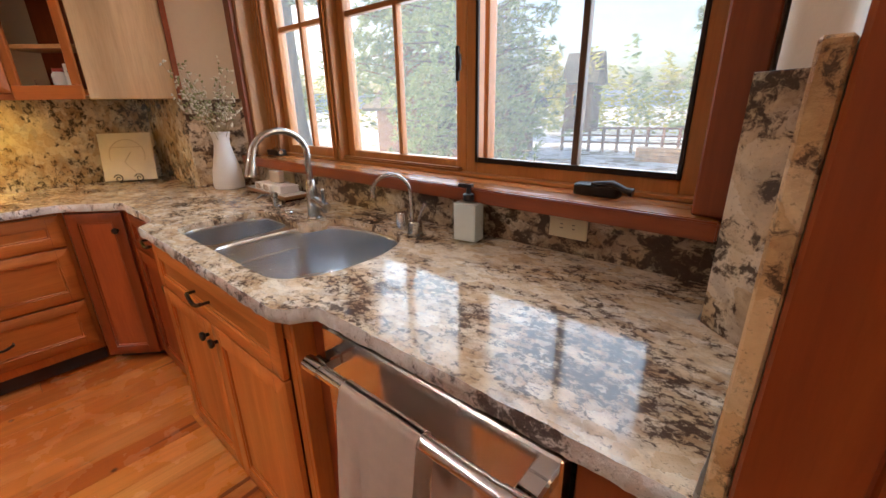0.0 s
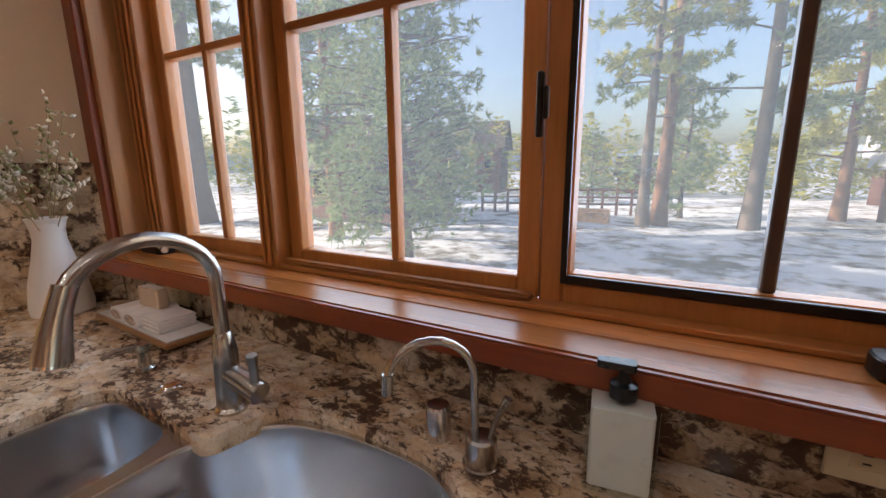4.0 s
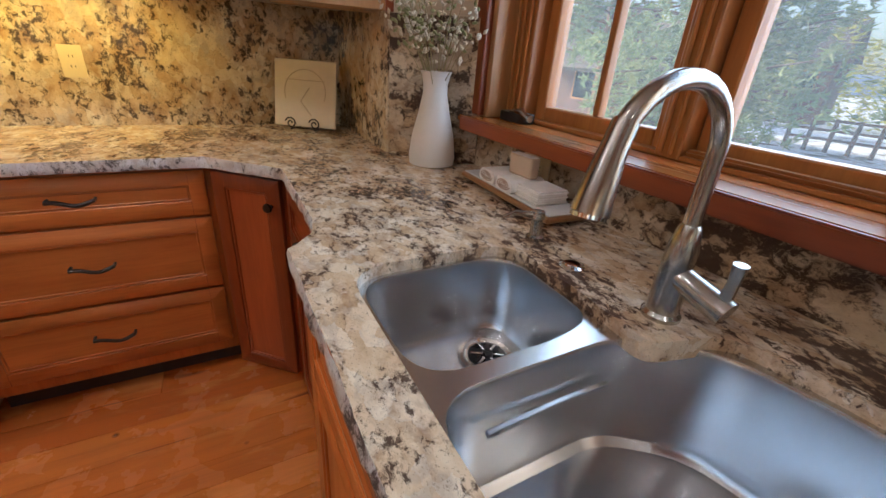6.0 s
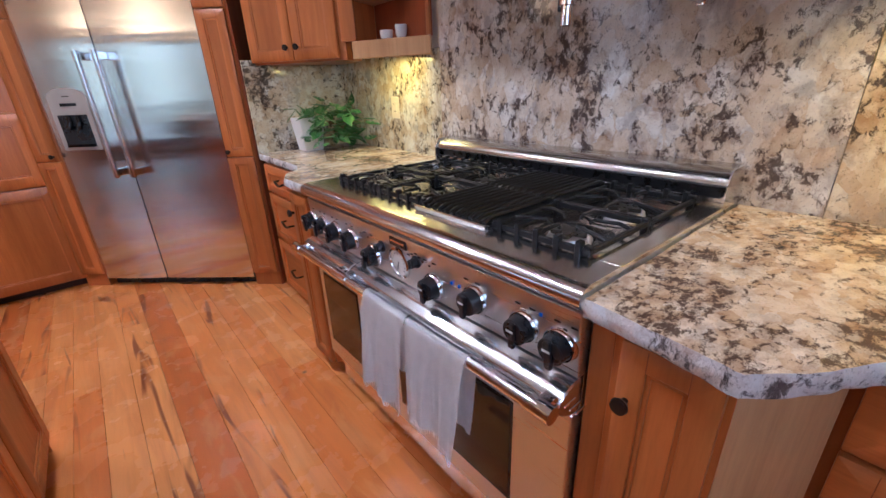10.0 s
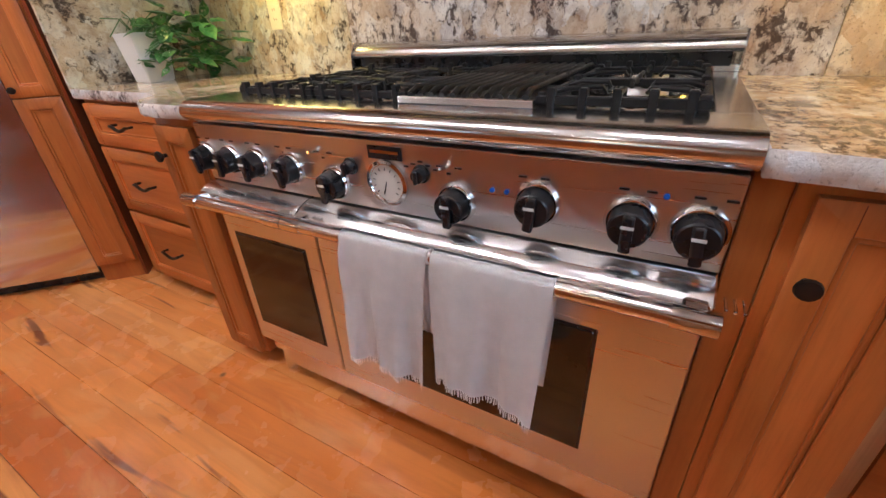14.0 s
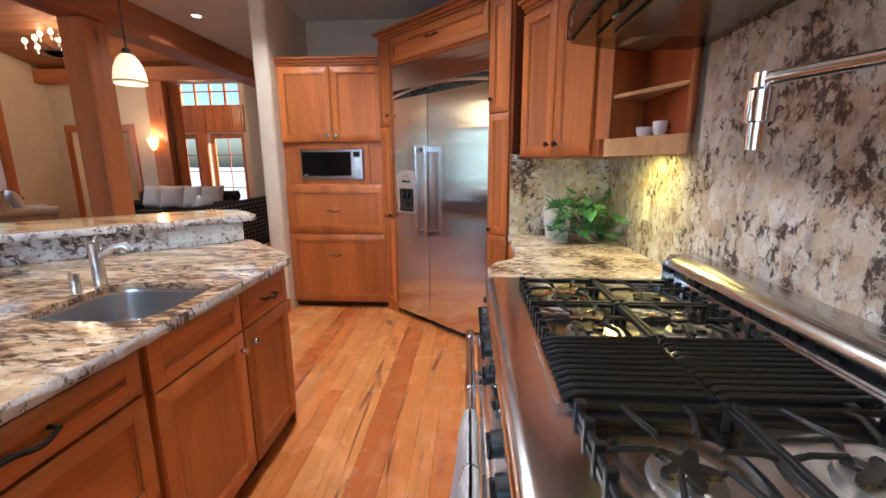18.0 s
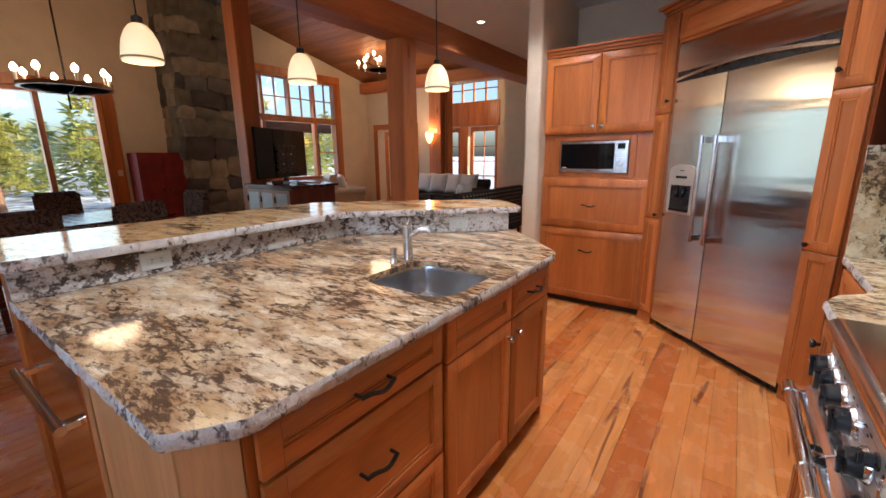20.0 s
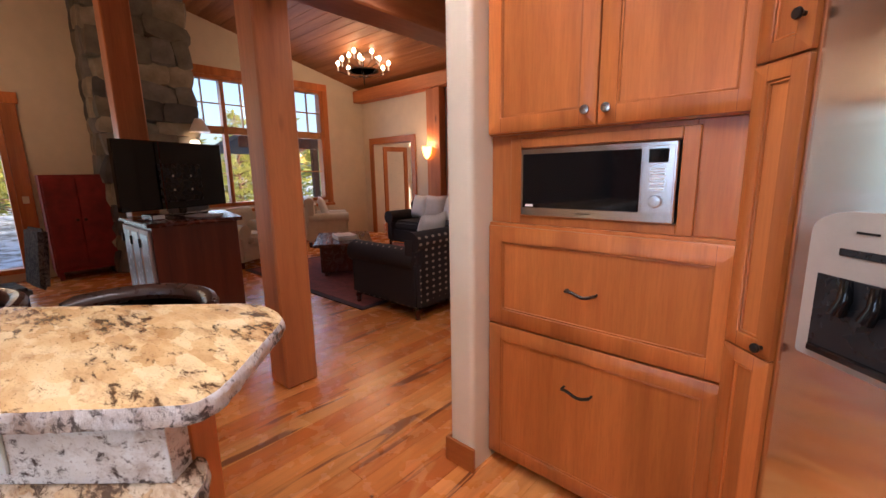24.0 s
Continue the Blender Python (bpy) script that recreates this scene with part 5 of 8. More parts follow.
part("rim_lip", prism([(-3.264, -2.205), (-2.98, -2.205), (-2.76, -2.09), (-2.76, -0.83), (-2.98, -0.675), (-3.264, -0.675)], 1.777, 1.7895, 0.002), GLASS_DARK, hood)
# smooth steel liner with a shallow recess and two lamp bezels
part("liner", box(-3.20, -2.82, -2.00, -0.85, 1.768, 1.7765, 0.003), HOOD_STEEL, hood, "smooth dark steel liner")
for y0, y1 in ((-1.97, -1.435), (-1.415, -0.88)):
    part("liner_panel", prism([(-3.17, y0), (-2.86, y0 + 0.03), (-2.86, y1 - 0.03), (-3.17, y1)], 1.758, 1.7675, 0.003), HOOD_STEEL, hood)
for y in (-1.80, -1.05):
    part("lamp_bezel", lathe([(0.032, 0), (0.032, -0.006), (0.024, -0.008), (0.022, -0.002), (0, -0.002)], 20, m=pose(-2.84, y, 1.777)), CHROME, hood)

pf = thing("pot_filler", pose(0, 0, 0), "chrome wall-mounted folding pot filler over the range", "faucet")
part("wall_plate", lathe([(0.045, 0), (0.045, 0.006), (0.036, 0.012), (0.016, 0.014), (0.014, 0.05), (0, 0.05)], 28, m=pose(-3.2645, -1.012, 1.535, 0, 90)), CHROME, pf)
part("wall_joint", tube([(-3.205, -1.012, 1.555), (-3.205, -1.012, 1.425)], 0.014, 16), CHROME, pf)
part("valve_lever", tube([(-3.205, -1.012, 1.552), (-3.19, -1.02, 1.570), (-3.18, -1.07, 1.573)], [0.010, 0.008, 0.006], 10), CHROME, pf)
part("lower_arm", tube([(-3.205, -1.012, 1.437), (-2.925, -0.992, 1.437)], 0.010, 14), CHROME, pf)
part("middle_joint", lathe([(0, 0), (0.017, 0.001), (0.019, 0.008), (0.019, 0.066), (0.017, 0.073), (0, 0.075)], 18, m=pose(-2.925, -0.99, 1.422)), CHROME, pf)
part("upper_arm", tube([(-2.925, -0.99, 1.482), (-2.838, -1.150, 1.478), (-2.833, -1.160, 1.474), (-2.833, -1.162, 1.462)], 0.010, 14), CHROME, pf)
sp = part("spout", lathe([(0.013, -0.11), (0.013, -0.07), (0.019, -0.068), (0.019, -0.025), (0.013, -0.02), (0.013, 0.0)], 18, m=pose(-2.833, -1.162, 1.487)), CHROME, pf)
part("spout_valve", tube([(-2.845, -1.175, 1.434), (-2.865, -1.195, 1.434)], 0.010, 12), BLACK, sp)
part("spout_handle", box(-2.878, -2.864, -1.212, -1.195, 1.414, 1.454, 0.003), BLACK, sp)

# ---- wall cabinets ----
def crown(parent, x0, x1, y0, y1, z, mat=None, d=0.035):
    bm = bmesh.new()
    for k, (o, h0, h1) in enumerate(((0.006, 0.0, 0.022), (0.018, 0.022, 0.048), (d, 0.048, 0.068))):
        box(x0 - o, x1 + o, y0 - o, y1, z + h0, z + h1, 0.003, bm)
    part("crown", bm, mat or WOOD_H, parent, "stepped cherry crown moulding")


UB = 1.392
c = thing("wall_cabinet", pose(-2.905, -0.66, 0, 0, 0, 90), "cherry wall cabinet with two framed doors and a light rail", "cabinet", "wall cabinets")
part("body", box(0, 0.905, 0.002, 0.358, UB + 0.03, 2.40, 0.002), WOOD_V, c)
part("light_rail", box(0.0, 0.905, -0.004, 0.02, UB, UB + 0.0295, 0.003), WOOD_H, c)
part("end_rail", box(0.0, 0.018, 0.021, 0.355, UB, UB + 0.0295, 0.003), WOOD_V, c)
for a, b, k in ((0.01, 0.448, 0.42), (0.454, 0.895, 0.48)):
    knob(panel_front("door", c, a, b, UB + 0.035, 2.39), k, UB + 0.10)
crown(c, 0, 0.905, 0, 0.35, 2.401)
part("strip_light", box(0.03, 0.85, 0.20, 0.25, UB + 0.018, UB + 0.0295, 0.003), glowing("strip_lamp_cover", (1.0, 0.66, 0.18), 1.6), c, "warm strip light under the cabinet")
# diagonal open corner cabinet
DG = math.degrees(math.atan2(0.225, 0.215))
c = thing("corner_wall_cabinet", pose(-2.905, 0.25, 0, 0, 0, DG), "open cherry corner cabinet with shelves of small things", "cabinet", "wall cabinets")
W2 = 0.312
part("back", box(0.02, W2 - 0.02, 0.20, 0.21, UB + 0.03, 2.40), WOOD_RED, c)
part("bottom", prism([(0.0, 0.002), (W2, 0.002), (W2 + 0.16, 0.20), (-0.16, 0.20)], UB + 0.02, UB + 0.045, 0.002), WOOD_H, c)
part("bottom_rail", box(0.0, W2, -0.018, 0.0015, UB, UB + 0.065, 0.003), WOOD_H, c)
part("stile", box(0.0, 0.04, -0.018, 0.0015, UB + 0.0655, 2.40, 0.003), WOOD_V, c)
part("stile", box(W2 - 0.04, W2, -0.018, 0.0015, UB + 0.0655, 2.40, 0.003), WOOD_V, c)
for z in (1.62, 1.86, 2.10):
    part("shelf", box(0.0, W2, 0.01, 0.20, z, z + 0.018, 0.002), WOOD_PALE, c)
part("top", prism([(0.0, 0.002), (W2, 0.002), (W2 + 0.16, 0.20), (-0.16, 0.20)], 2.40, 2.42, 0.002), WOOD_H, c)
crown(c, 0, W2, 0, 0.1, 2.421)
base_m = pose(-2.905, 0.25, 0, 0, 0, DG)
t = thing("jar", base_m @ pose(0.16, 0.08, UB + 0.0455), "small red-lidded jar on the open shelf", "jar")
part("glass_body", lathe([(0.025, 0), (0.03, 0.01), (0.03, 0.07), (0.02, 0.085)], 16), SOAP, t)
part("lid", lathe([(0.023, 0.085), (0.023, 0.10), (0, 0.101)], 16), plain("red_lid", (0.42, 0.05, 0.03), 0.4), t, "red lid")
t = thing("paper_box", base_m @ pose(0.225, 0.07, UB + 0.0455), "small white paper box on the open shelf", "box")
part("carton", box(-0.02, 0.02, -0.015, 0.015, 0, 0.12, 0.002), CERAMIC, t)
part("printed_dots", box(-0.004, 0.004, -0.0158, -0.0152, 0.08, 0.086), BLACK, t)
t = thing("glass_bowl", base_m @ pose(0.08, 0.08, UB + 0.0455), "small clear glass bowl on the open shelf", "bowl")
part("bowl", lathe([(0.015, 0.0), (0.03, 0.02), (0.035, 0.05), (0.033, 0.05), (0.028, 0.021), (0, 0.004)], 16), clear_glass("bowl_glass"), t)
# pale end panel towards the window
c = thing("niche_wall_cabinet", pose(-2.675, 0.487, 0, 0, 0, 81), "wall cabinet end panel of pale polished cherry facing the window", "cabinet", "wall cabinets")
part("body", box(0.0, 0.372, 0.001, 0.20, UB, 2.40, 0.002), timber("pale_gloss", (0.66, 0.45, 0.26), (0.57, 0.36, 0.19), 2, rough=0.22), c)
part("corner_strip", box(0.3725, 0.40, -0.012, 0.05, UB - 0.004, 2.40, 0.003), WOOD_RED, c)
# diagonal wall cabinet over the nook
c = thing("wall_cabinet", pose(-2.725, -3.135, 0, 0, 0, 120), "cherry diagonal wall cabinet with two framed doors", "cabinet", "wall cabinets")
part("body", prism([(0.0, 0.002), (0.615, 0.002), (0.615, 0.15), (0.33, 0.42), (0.0, 0.05)], UB, 2.22, 0.002), WOOD_V, c)
for a, b, k in ((0.012, 0.298, 0.268), (0.304, 0.575, 0.335)):
    knob(panel_front("door", c, a, b, UB + 0.012, 2.20, 0.055), k, UB + 0.075)
crown(c, 0, 0.615, 0, 0.1, 2.221)
# angled open shelf unit
SA = 116.0
c = thing("open_shelf", pose(-3.062, -2.575, 0, 0, 0, SA), "open cherry end shelf with two small white cups", "shelf", "wall cabinets")
SWD = 0.44
shape = [(0.0, 0.0), (SWD, 0.0), (0.03, 0.22), (0.0, 0.22)]
part("bottom", prism(shape, UB + 0.06, UB + 0.08, 0.002), WOOD_H, c)
part("bottom_rail", box(0.0, SWD, -0.018, -0.0005, UB, UB + 0.082, 0.003), WOOD_PALE, c)
part("shelf", prism([(0.0185, 0.001), (SWD - 0.03, 0.001), (0.0285, 0.198), (0.0185, 0.198)], 1.655, 1.673, 0.002), WOOD_PALE, c)
part("top", prism(shape, 1.98, 2.0, 0.002), WOOD_H, c)
part("side", box(0.0005, 0.018, 0.001, 0.20, UB + 0.0805, 1.655, 0.002), WOOD_V, c)
part("side", box(0.0005, 0.018, 0.001, 0.20, 1.6735, 1.98, 0.002), WOOD_V, c)
part("stile", box(-0.06, 0.03, -0.0185, -0.0005, UB + 0.0825, 2.0, 0.003), WOOD_V, c)
part("stile", box(SWD - 0.02, SWD, -0.0185, -0.0005, UB + 0.0825, 2.0, 0.003), WOOD_V, c)
part("back", prism([(0.018, 0.20), (0.03, 0.219), (SWD - 0.005, 0.022), (SWD - 0.018, 0.002)], UB + 0.0805, 1.98, 0.001), WOOD_RED, c)
sm = pose(-3.062, -2.575, 0, 0, 0, SA)
for x, y, h, r in ((0.165, 0.055, 0.045, 0.034), (0.255, 0.045, 0.062, 0.030)):
    t = thing("cup", sm @ pose(x, y, UB + 0.0805), "small white ceramic cup on the open shelf" if h < 0.05 else "taller white ceramic cup on the open shelf", "cup")
    part("cup_body", lathe([(r * 0.55, 0), (r * 0.9, h * 0.35), (r, h), (r * 0.93, h), (r * 0.8, h * 0.35), (0, 0.006)], 18), CERAMIC, t)

# ---- refrigerator and its surround ----
FM = pose(-1.78, -4.07, 0, 0, 0, 136.47)
sur = thing("refrigerator_surround", FM, "tall cherry cabinet round the refrigerator with framed doors", "cabinet")
for a, b, kx in ((-0.213, -0.045, -0.075), (1.045, 1.222, 1.075)):
    part("stile_box", box(a, b, 0.002, 0.62, 0.0, 2.385, 0.003), WOOD_V, sur)
    for z0, z1 in ((0.10, 0.885), (0.89, 1.682), (1.69, 2.37)):
        d = panel_front("door", sur, a + 0.004, b - 0.004, z0, z1, 0.045)
        if z0 != 0.10:
            knob(d, kx, z0 + 0.03 if z0 < 1 else z0 + 0.085, r=0.014)
part("head_box", box(-0.0445, 1.0445, 0.002, 0.62, 2.165, 2.385, 0.002), WOOD_H, sur)
d = panel_front("drawer", sur, -0.035, 1.035, 2.185, 2.372, 0.05, level=True)
pull(d, 0.50, 2.285)
crown(sur, -0.213, 1.222, 0.0, 0.5, 2.386, d=0.045)
part("return_panel", prism([(1.2225, 0.003), (1.235, 0.003), (1.235, 0.50), (1.2225, 0.50)], 0.0, 2.385, 0.001), WOOD_RED, sur)

fr = thing("refrigerator", FM, "built-in stainless steel side-by-side refrigerator with ice dispenser", "refrigerator", "appliances")
part("body", box(-0.042, 1.042, 0.03, 0.60, 0.05, 2.16, 0.003), BLACK, fr)
part("toe_grille", box(-0.03, 1.03, 0.05, 0.07, 0.0, 0.055), BLACK, fr, "dark toe grille")


def bowed(x0, x1, z0, z1, y=0.0, bow=0.006, n=10):
    """A door skin that bows out slightly."""
    front = [(x0 + (x1 - x0) * i / n, y - 0.002 - bow * math.sin(math.pi * i / n)) for i in range(n + 1)]
    return prism(front + [(x1, y + 0.028), (x0, y + 0.028)], z0, z1, 0.0)


ld = part("freezer_door", bowed(-0.038, 0.404, 0.062, 1.893), STEEL_FRIDGE, fr)
rd = part("fridge_door", bowed(0.411, 1.038, 0.062, 1.893), STEEL_FRIDGE, fr)
for dr, x in ((ld, 0.350), (rd, 0.462)):
    h = part("handle", tube([(x, -0.078, 0.795), (x, -0.078, 1.50)], 0.015, 16), STEEL, dr, "long tubular steel handle")
    for z in (0.79, 1.45):
        part("handle_cap", tube([(x, -0.078, z), (x, -0.078, z + 0.055)], 0.0175, 16), CHROME, h)
        part("bracket", box(x - 0.012, x + 0.012, -0.070, -0.006, z + 0.006, z + 0.05, 0.004), CHROME, h)
part("edge_trim", box(1.0385, 1.0435, -0.004, 0.03, 0.062, 2.155), BLACK, fr)
# ice dispenser
DISP = plain("dispenser_grey", (0.46, 0.41, 0.36), 0.35, 0.2)
dp = part("dispenser_frame", prism(rounded([(0.012, 0.955), (0.262, 0.955), (0.262, 1.285), (0.20, 1.315), (0.075, 1.315), (0.012, 1.285)], [0.01, 0.01, 0.03, 0.05, 0.05, 0.03]), -0.004, 0.010, 0.002, m=Matrix(((1, 0, 0, 0), (0, 0, -1, -0.004), (0, 1, 0, 0), (0, 0, 0, 1)))), DISP, fr, "grey dispenser panel")
part("niche", box(0.045, 0.235, -0.0175, -0.0145, 0.975, 1.165, 0.001), BLACK, dp, "dark dispenser niche")
part("button_strip", box(0.085, 0.19, -0.0175, -0.0145, 1.215, 1.232, 0.002), BLACK, dp)
part("name_bar", box(0.115, 0.16, -0.0168, -0.0145, 1.268, 1.273), BRONZE, dp)
for x in (0.115, 0.175):
    part("dispenser_paddle", tube([(x, -0.018, 1.16), (x + 0.008, -0.028, 1.12), (x - 0.004, -0.030, 1.085)], [0.012, 0.014, 0.016], 12), GLASS_BLACK, dp)
part("drip_tray", box(0.05, 0.23, -0.028, -0.0145, 0.975, 0.992, 0.003), GLASS_BLACK, dp)
# top grille with a bowed band
gr = part("grille_panel", box(-0.038, 1.038, -0.004, 0.028, 1.965, 2.155, 0.003), STEEL_FRIDGE, fr, "steel top grille panel")
part("grille_slot", box(-0.036, 1.036, 0.004, 0.028, 1.897, 1.964), BLACK, fr)
pts = [(-0.036 + 1.072 * i / 16, 1.902 + 0.045 * math.sin(math.pi * i / 16)) for i in range(17)]
part("grille_band", prism(pts + [(x, z + 0.022) for x, z in pts[::-1]], 0.0, 0.014, 0.002, m=Matrix(((1, 0, 0, 0), (0, 0, -1, 0.002), (0, 1, 0, 0), (0, 0, 0, 1)))), STEEL_X, gr, "bowed polished band")

# ---- oven tower with microwave ----
TM = pose(-0.702, -4.225, 0, 0, 0, 180)
tw = thing("microwave_tower", TM, "tall cherry cabinet with a microwave niche, two drawers and upper doors", "cabinet")
TW = 0.95
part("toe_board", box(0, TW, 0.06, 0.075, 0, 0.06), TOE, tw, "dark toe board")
part("lower_body", box(0, TW, 0.002, 0.55, 0.06, 1.195, 0.003), WOOD_V, tw)
d = panel_front("drawer", tw, 0.012, TW - 0.012, 0.068, 0.728, 0.065)
pull(d, 0.45, 0.535)
d = panel_front("drawer", tw, 0.012, TW - 0.012, 0.738, 1.182, 0.068)
pull(d, 0.45, 0.95)
for a, b in ((0, 0.128), (TW - 0.168, TW)):
    part("niche_side", box(a, b, 0.022, 0.55, 1.1955, 1.565, 0.002), WOOD_V, tw)
for a, b in ((1.1955, 1.215), (1.535, 1.565)):
    part("niche_shelf", box(0.1285, TW - 0.1685, 0.022, 0.55, a, b, 0.002), WOOD_V, tw)
part("niche_back", box(0.1285, TW - 0.1685, 0.45, 0.55, 1.2155, 1.5345, 0.002), WOOD_V, tw)
bm = box(0.105, 0.155, 0.006, 0.0215, 1.196, 1.548, 0.003)
box(0.745, 0.795, 0.006, 0.0215, 1.196, 1.548, 0.003, bm)
box(0.1552, 0.7448, 0.0062, 0.0213, 1.196, 1.232, 0.003, bm)
box(0.1552, 0.7448, 0.0062, 0.0213, 1.508, 1.548, 0.003, bm)
part("niche_frame", bm, WOOD_V, tw)
part("upper_body", box(0, TW, 0.002, 0.55, 1.5655, 2.215, 0.003), WOOD_V, tw)
for a, b, k in ((0.008, 0.4715, 0.437), (0.4775, TW - 0.008, 0.512)):
    knob(panel_front("door", tw, a, b, 1.572, 2.208, 0.062), k, 1.625, r=0.018, mat=NICKEL)
crown(tw, 0, TW, 0, 0.5, 2.216)
mw = thing("microwave", TM, "stainless steel microwave oven with a black glass door", "microwave", "appliances")
part("body", box(0.162, 0.738, 0.012, 0.40, 1.233, 1.505, 0.003), BLACK, mw)
part("front", box(0.160, 0.738, -0.004, 0.0115, 1.2335, 1.5045, 0.004), STEEL_X, mw)
part("door_glass", box(0.172, 0.628, -0.0065, -0.0035, 1.268, 1.482, 0.002), GLASS_BLACK, mw)
part("control_strip", box(0.634, 0.730, -0.0062, -0.0035, 1.268, 1.490, 0.002), STEEL, mw)
part("display", box(0.652, 0.712, -0.0085, -0.006, 1.435, 1.480, 0.001), GLASS_BLACK, mw, "dark clock display")
for k in range(5):
    part("button", box(0.660, 0.704, -0.0085, -0.006, 1.345 + k * 0.0165, 1.351 + k * 0.0165, 0.001), CERAMIC, mw)
part("dial", lathe([(0.021, 0), (0.021, 0.012), (0.018, 0.016), (0, 0.017)], 20, m=pose(0.682, -0.006, 1.308, 90)), STEEL, mw, "silver dial")
part("base_band", box(0.40, 0.46, -0.0052, -0.0035, 1.250, 1.254), BRONZE, mw)
part("corner_badge", box(0.186, 0.222, -0.0078, -0.006, 1.272, 1.282, 0.001), CERAMIC, mw)


# ---- outlets and switches ----
def outlet(m, gangs, label, mat=None, vertical=True):
    w, h = (0.072 + 0.046 * (gangs - 1), 0.115)
    t = thing("outlet", m, label, "outlet", "outlets")
    part("plate", box(-w / 2, w / 2, -0.006, 0.0, -h / 2, h / 2, 0.002), mat or OUTLET, t)
    for g in range(gangs):
        x = (g - (gangs - 1) / 2) * 0.046
        ins = part("insert", box(x - 0.0165, x + 0.0165, -0.0075, -0.0055, -0.034, 0.034, 0.001), mat or OUTLET, t)
        for z in (-0.018, 0.018):
            part("slot", box(x - 0.007, x - 0.005, -0.0082, -0.0074, z - 0.005, z + 0.005), BLACK, ins)
            part("slot", box(x + 0.005, x + 0.007, -0.0082, -0.0074, z - 0.004, z + 0.004), BLACK, ins)
    return t


ROT = pose(0, 0, 0, 0, 90)
outlet(pose(-3.2645, -0.155, 1.149, 0, 0, 90), 1, "ivory outlet on the granite splashback")
outlet(pose(-3.2645, -2.535, 1.146, 0, 0, 90), 1, "ivory outlet on the granite in the nook")
outlet(pose(-0.452, 1.1095, 0.996) @ ROT, 1, "ivory double outlet below the window, set level")
outlet(pose(-2.02, 1.1095, 0.985) @ ROT, 1, "ivory outlet below the window, set level")
outlet(pose(-0.2625, -1.15, 0.974, 0, 0, -90) @ ROT, 1, "pale outlet on the bar upstand", OUTLET_W)
bdir = math.degrees(math.atan2(-0.68, -0.773))
outlet(pose(-0.789, -2.6495, 0.974, 0, 0, bdir) @ ROT, 1, "pale outlet on the angled bar upstand", OUTLET_W)

# ---- taps and things on the sink counter ----
Z = TOP
tap = thing("kitchen_faucet", pose(-1.41, 0.868, Z), "tall brushed nickel pull-down kitchen faucet", "faucet")
part("base", lathe([(0.030, 0), (0.030, 0.006), (0.025, 0.012), (0.022, 0.09), (0.022, 0.115), (0.016, 0.15), (0.0125, 0.155)], 24), NICKEL, tap)
path = [(0, 0, 0.150), (0, 0, 0.239)] + [(0.012 * (1 - math.cos(radians(a))) * 0.5, -0.110 + 0.110 * math.cos(radians(a)), 0.252 + 0.092 * math.sin(radians(a))) for a in range(0, 161, 12)]
part("spout", tube(path, 0.0122, 16), NICKEL, tap)
e = Vector(path[-1])
hd = part("spray_head", tube([e + Vector((0, 0.004, 0.010)), e + Vector((0.002, -0.008, -0.02)), e + Vector((0.004, -0.016, -0.045)), e + Vector((0.006, -0.026, -0.085))], [0.0145, 0.015, 0.018, 0.022], 18), NICKEL, tap)
part("nozzle", tube([e + Vector((0.006, -0.0265, -0.0855)), e + Vector((0.0065, -0.0275, -0.090))], 0.020, 18), CHROME, hd)
lv = part("lever_body", tube([(0.005, 0, 0.075), (0.085, 0.004, 0.052)], [0.020, 0.021], 16), NICKEL, tap)
part("lever", tube([(0.075, 0.003, 0.065), (0.079, 0.0, 0.10), (0.080, -0.002, 0.128)], [0.009, 0.008, 0.010], 12), NICKEL, lv)
t = thing("soap_dispenser", pose(-1.722, 0.868, Z), "brushed nickel soap pump set in the worktop", "dispenser")
part("base", lathe([(0.020, 0), (0.020, 0.008), (0.013, 0.012), (0.012, 0.045), (0.016, 0.05), (0.014, 0.065), (0, 0.067)], 18), NICKEL, t)
part("nozzle", tube([(0, 0, 0.055), (-0.020, -0.045, 0.060), (-0.030, -0.066, 0.048)], [0.008, 0.0065, 0.005], 10), NICKEL, t)
t = thing("disposal_button", pose(-1.588, 0.850, Z), "round steel air-switch button in the worktop", "button")
part("ring", lathe([(0.024, 0), (0.024, 0.004), (0.018, 0.007), (0.016, 0.006), (0.014, 0.009), (0, 0.010)], 22), CHROME, t)
t = thing("water_filter_tap", pose(-0.933, 0.958, Z), "slim brushed nickel drinking-water tap", "faucet")
part("base", lathe([(0.029, 0), (0.029, 0.004), (0.026, 0.006), (0.024, 0.046), (0.020, 0.050), (0, 0.051)], 20), NICKEL, t)
pts = [(-0.008, -0.004, 0.045), (-0.010, -0.004, 0.13)] + [(-0.010 - 0.050 * (1 - math.cos(radians(a))), -0.004 - 0.040 * (1 - math.cos(radians(a))), 0.145 + 0.062 * math.sin(radians(a))) for a in range(0, 171, 15)]
part("spout", tube(pts, 0.0062, 12), NICKEL, t)
e = Vector(pts[-1])
part("tip", tube([e, e + Vector((-0.001, -0.001, -0.030))], 0.0085, 12), NICKEL, t)
part("lever", tube([(0.012, 0.004, 0.048), (0.024, 0.010, 0.085), (0.036, 0.016, 0.112)], [0.004, 0.005, 0.0075], 10), NICKEL, t)
t = thing("air_gap_cap", pose(-1.022, 0.982, Z), "short brushed nickel air-gap cap on the worktop", "cap")
part("cap", lathe([(0.021, 0), (0.021, 0.056), (0.018, 0.062), (0, 0.063)], 20), STEEL, t)
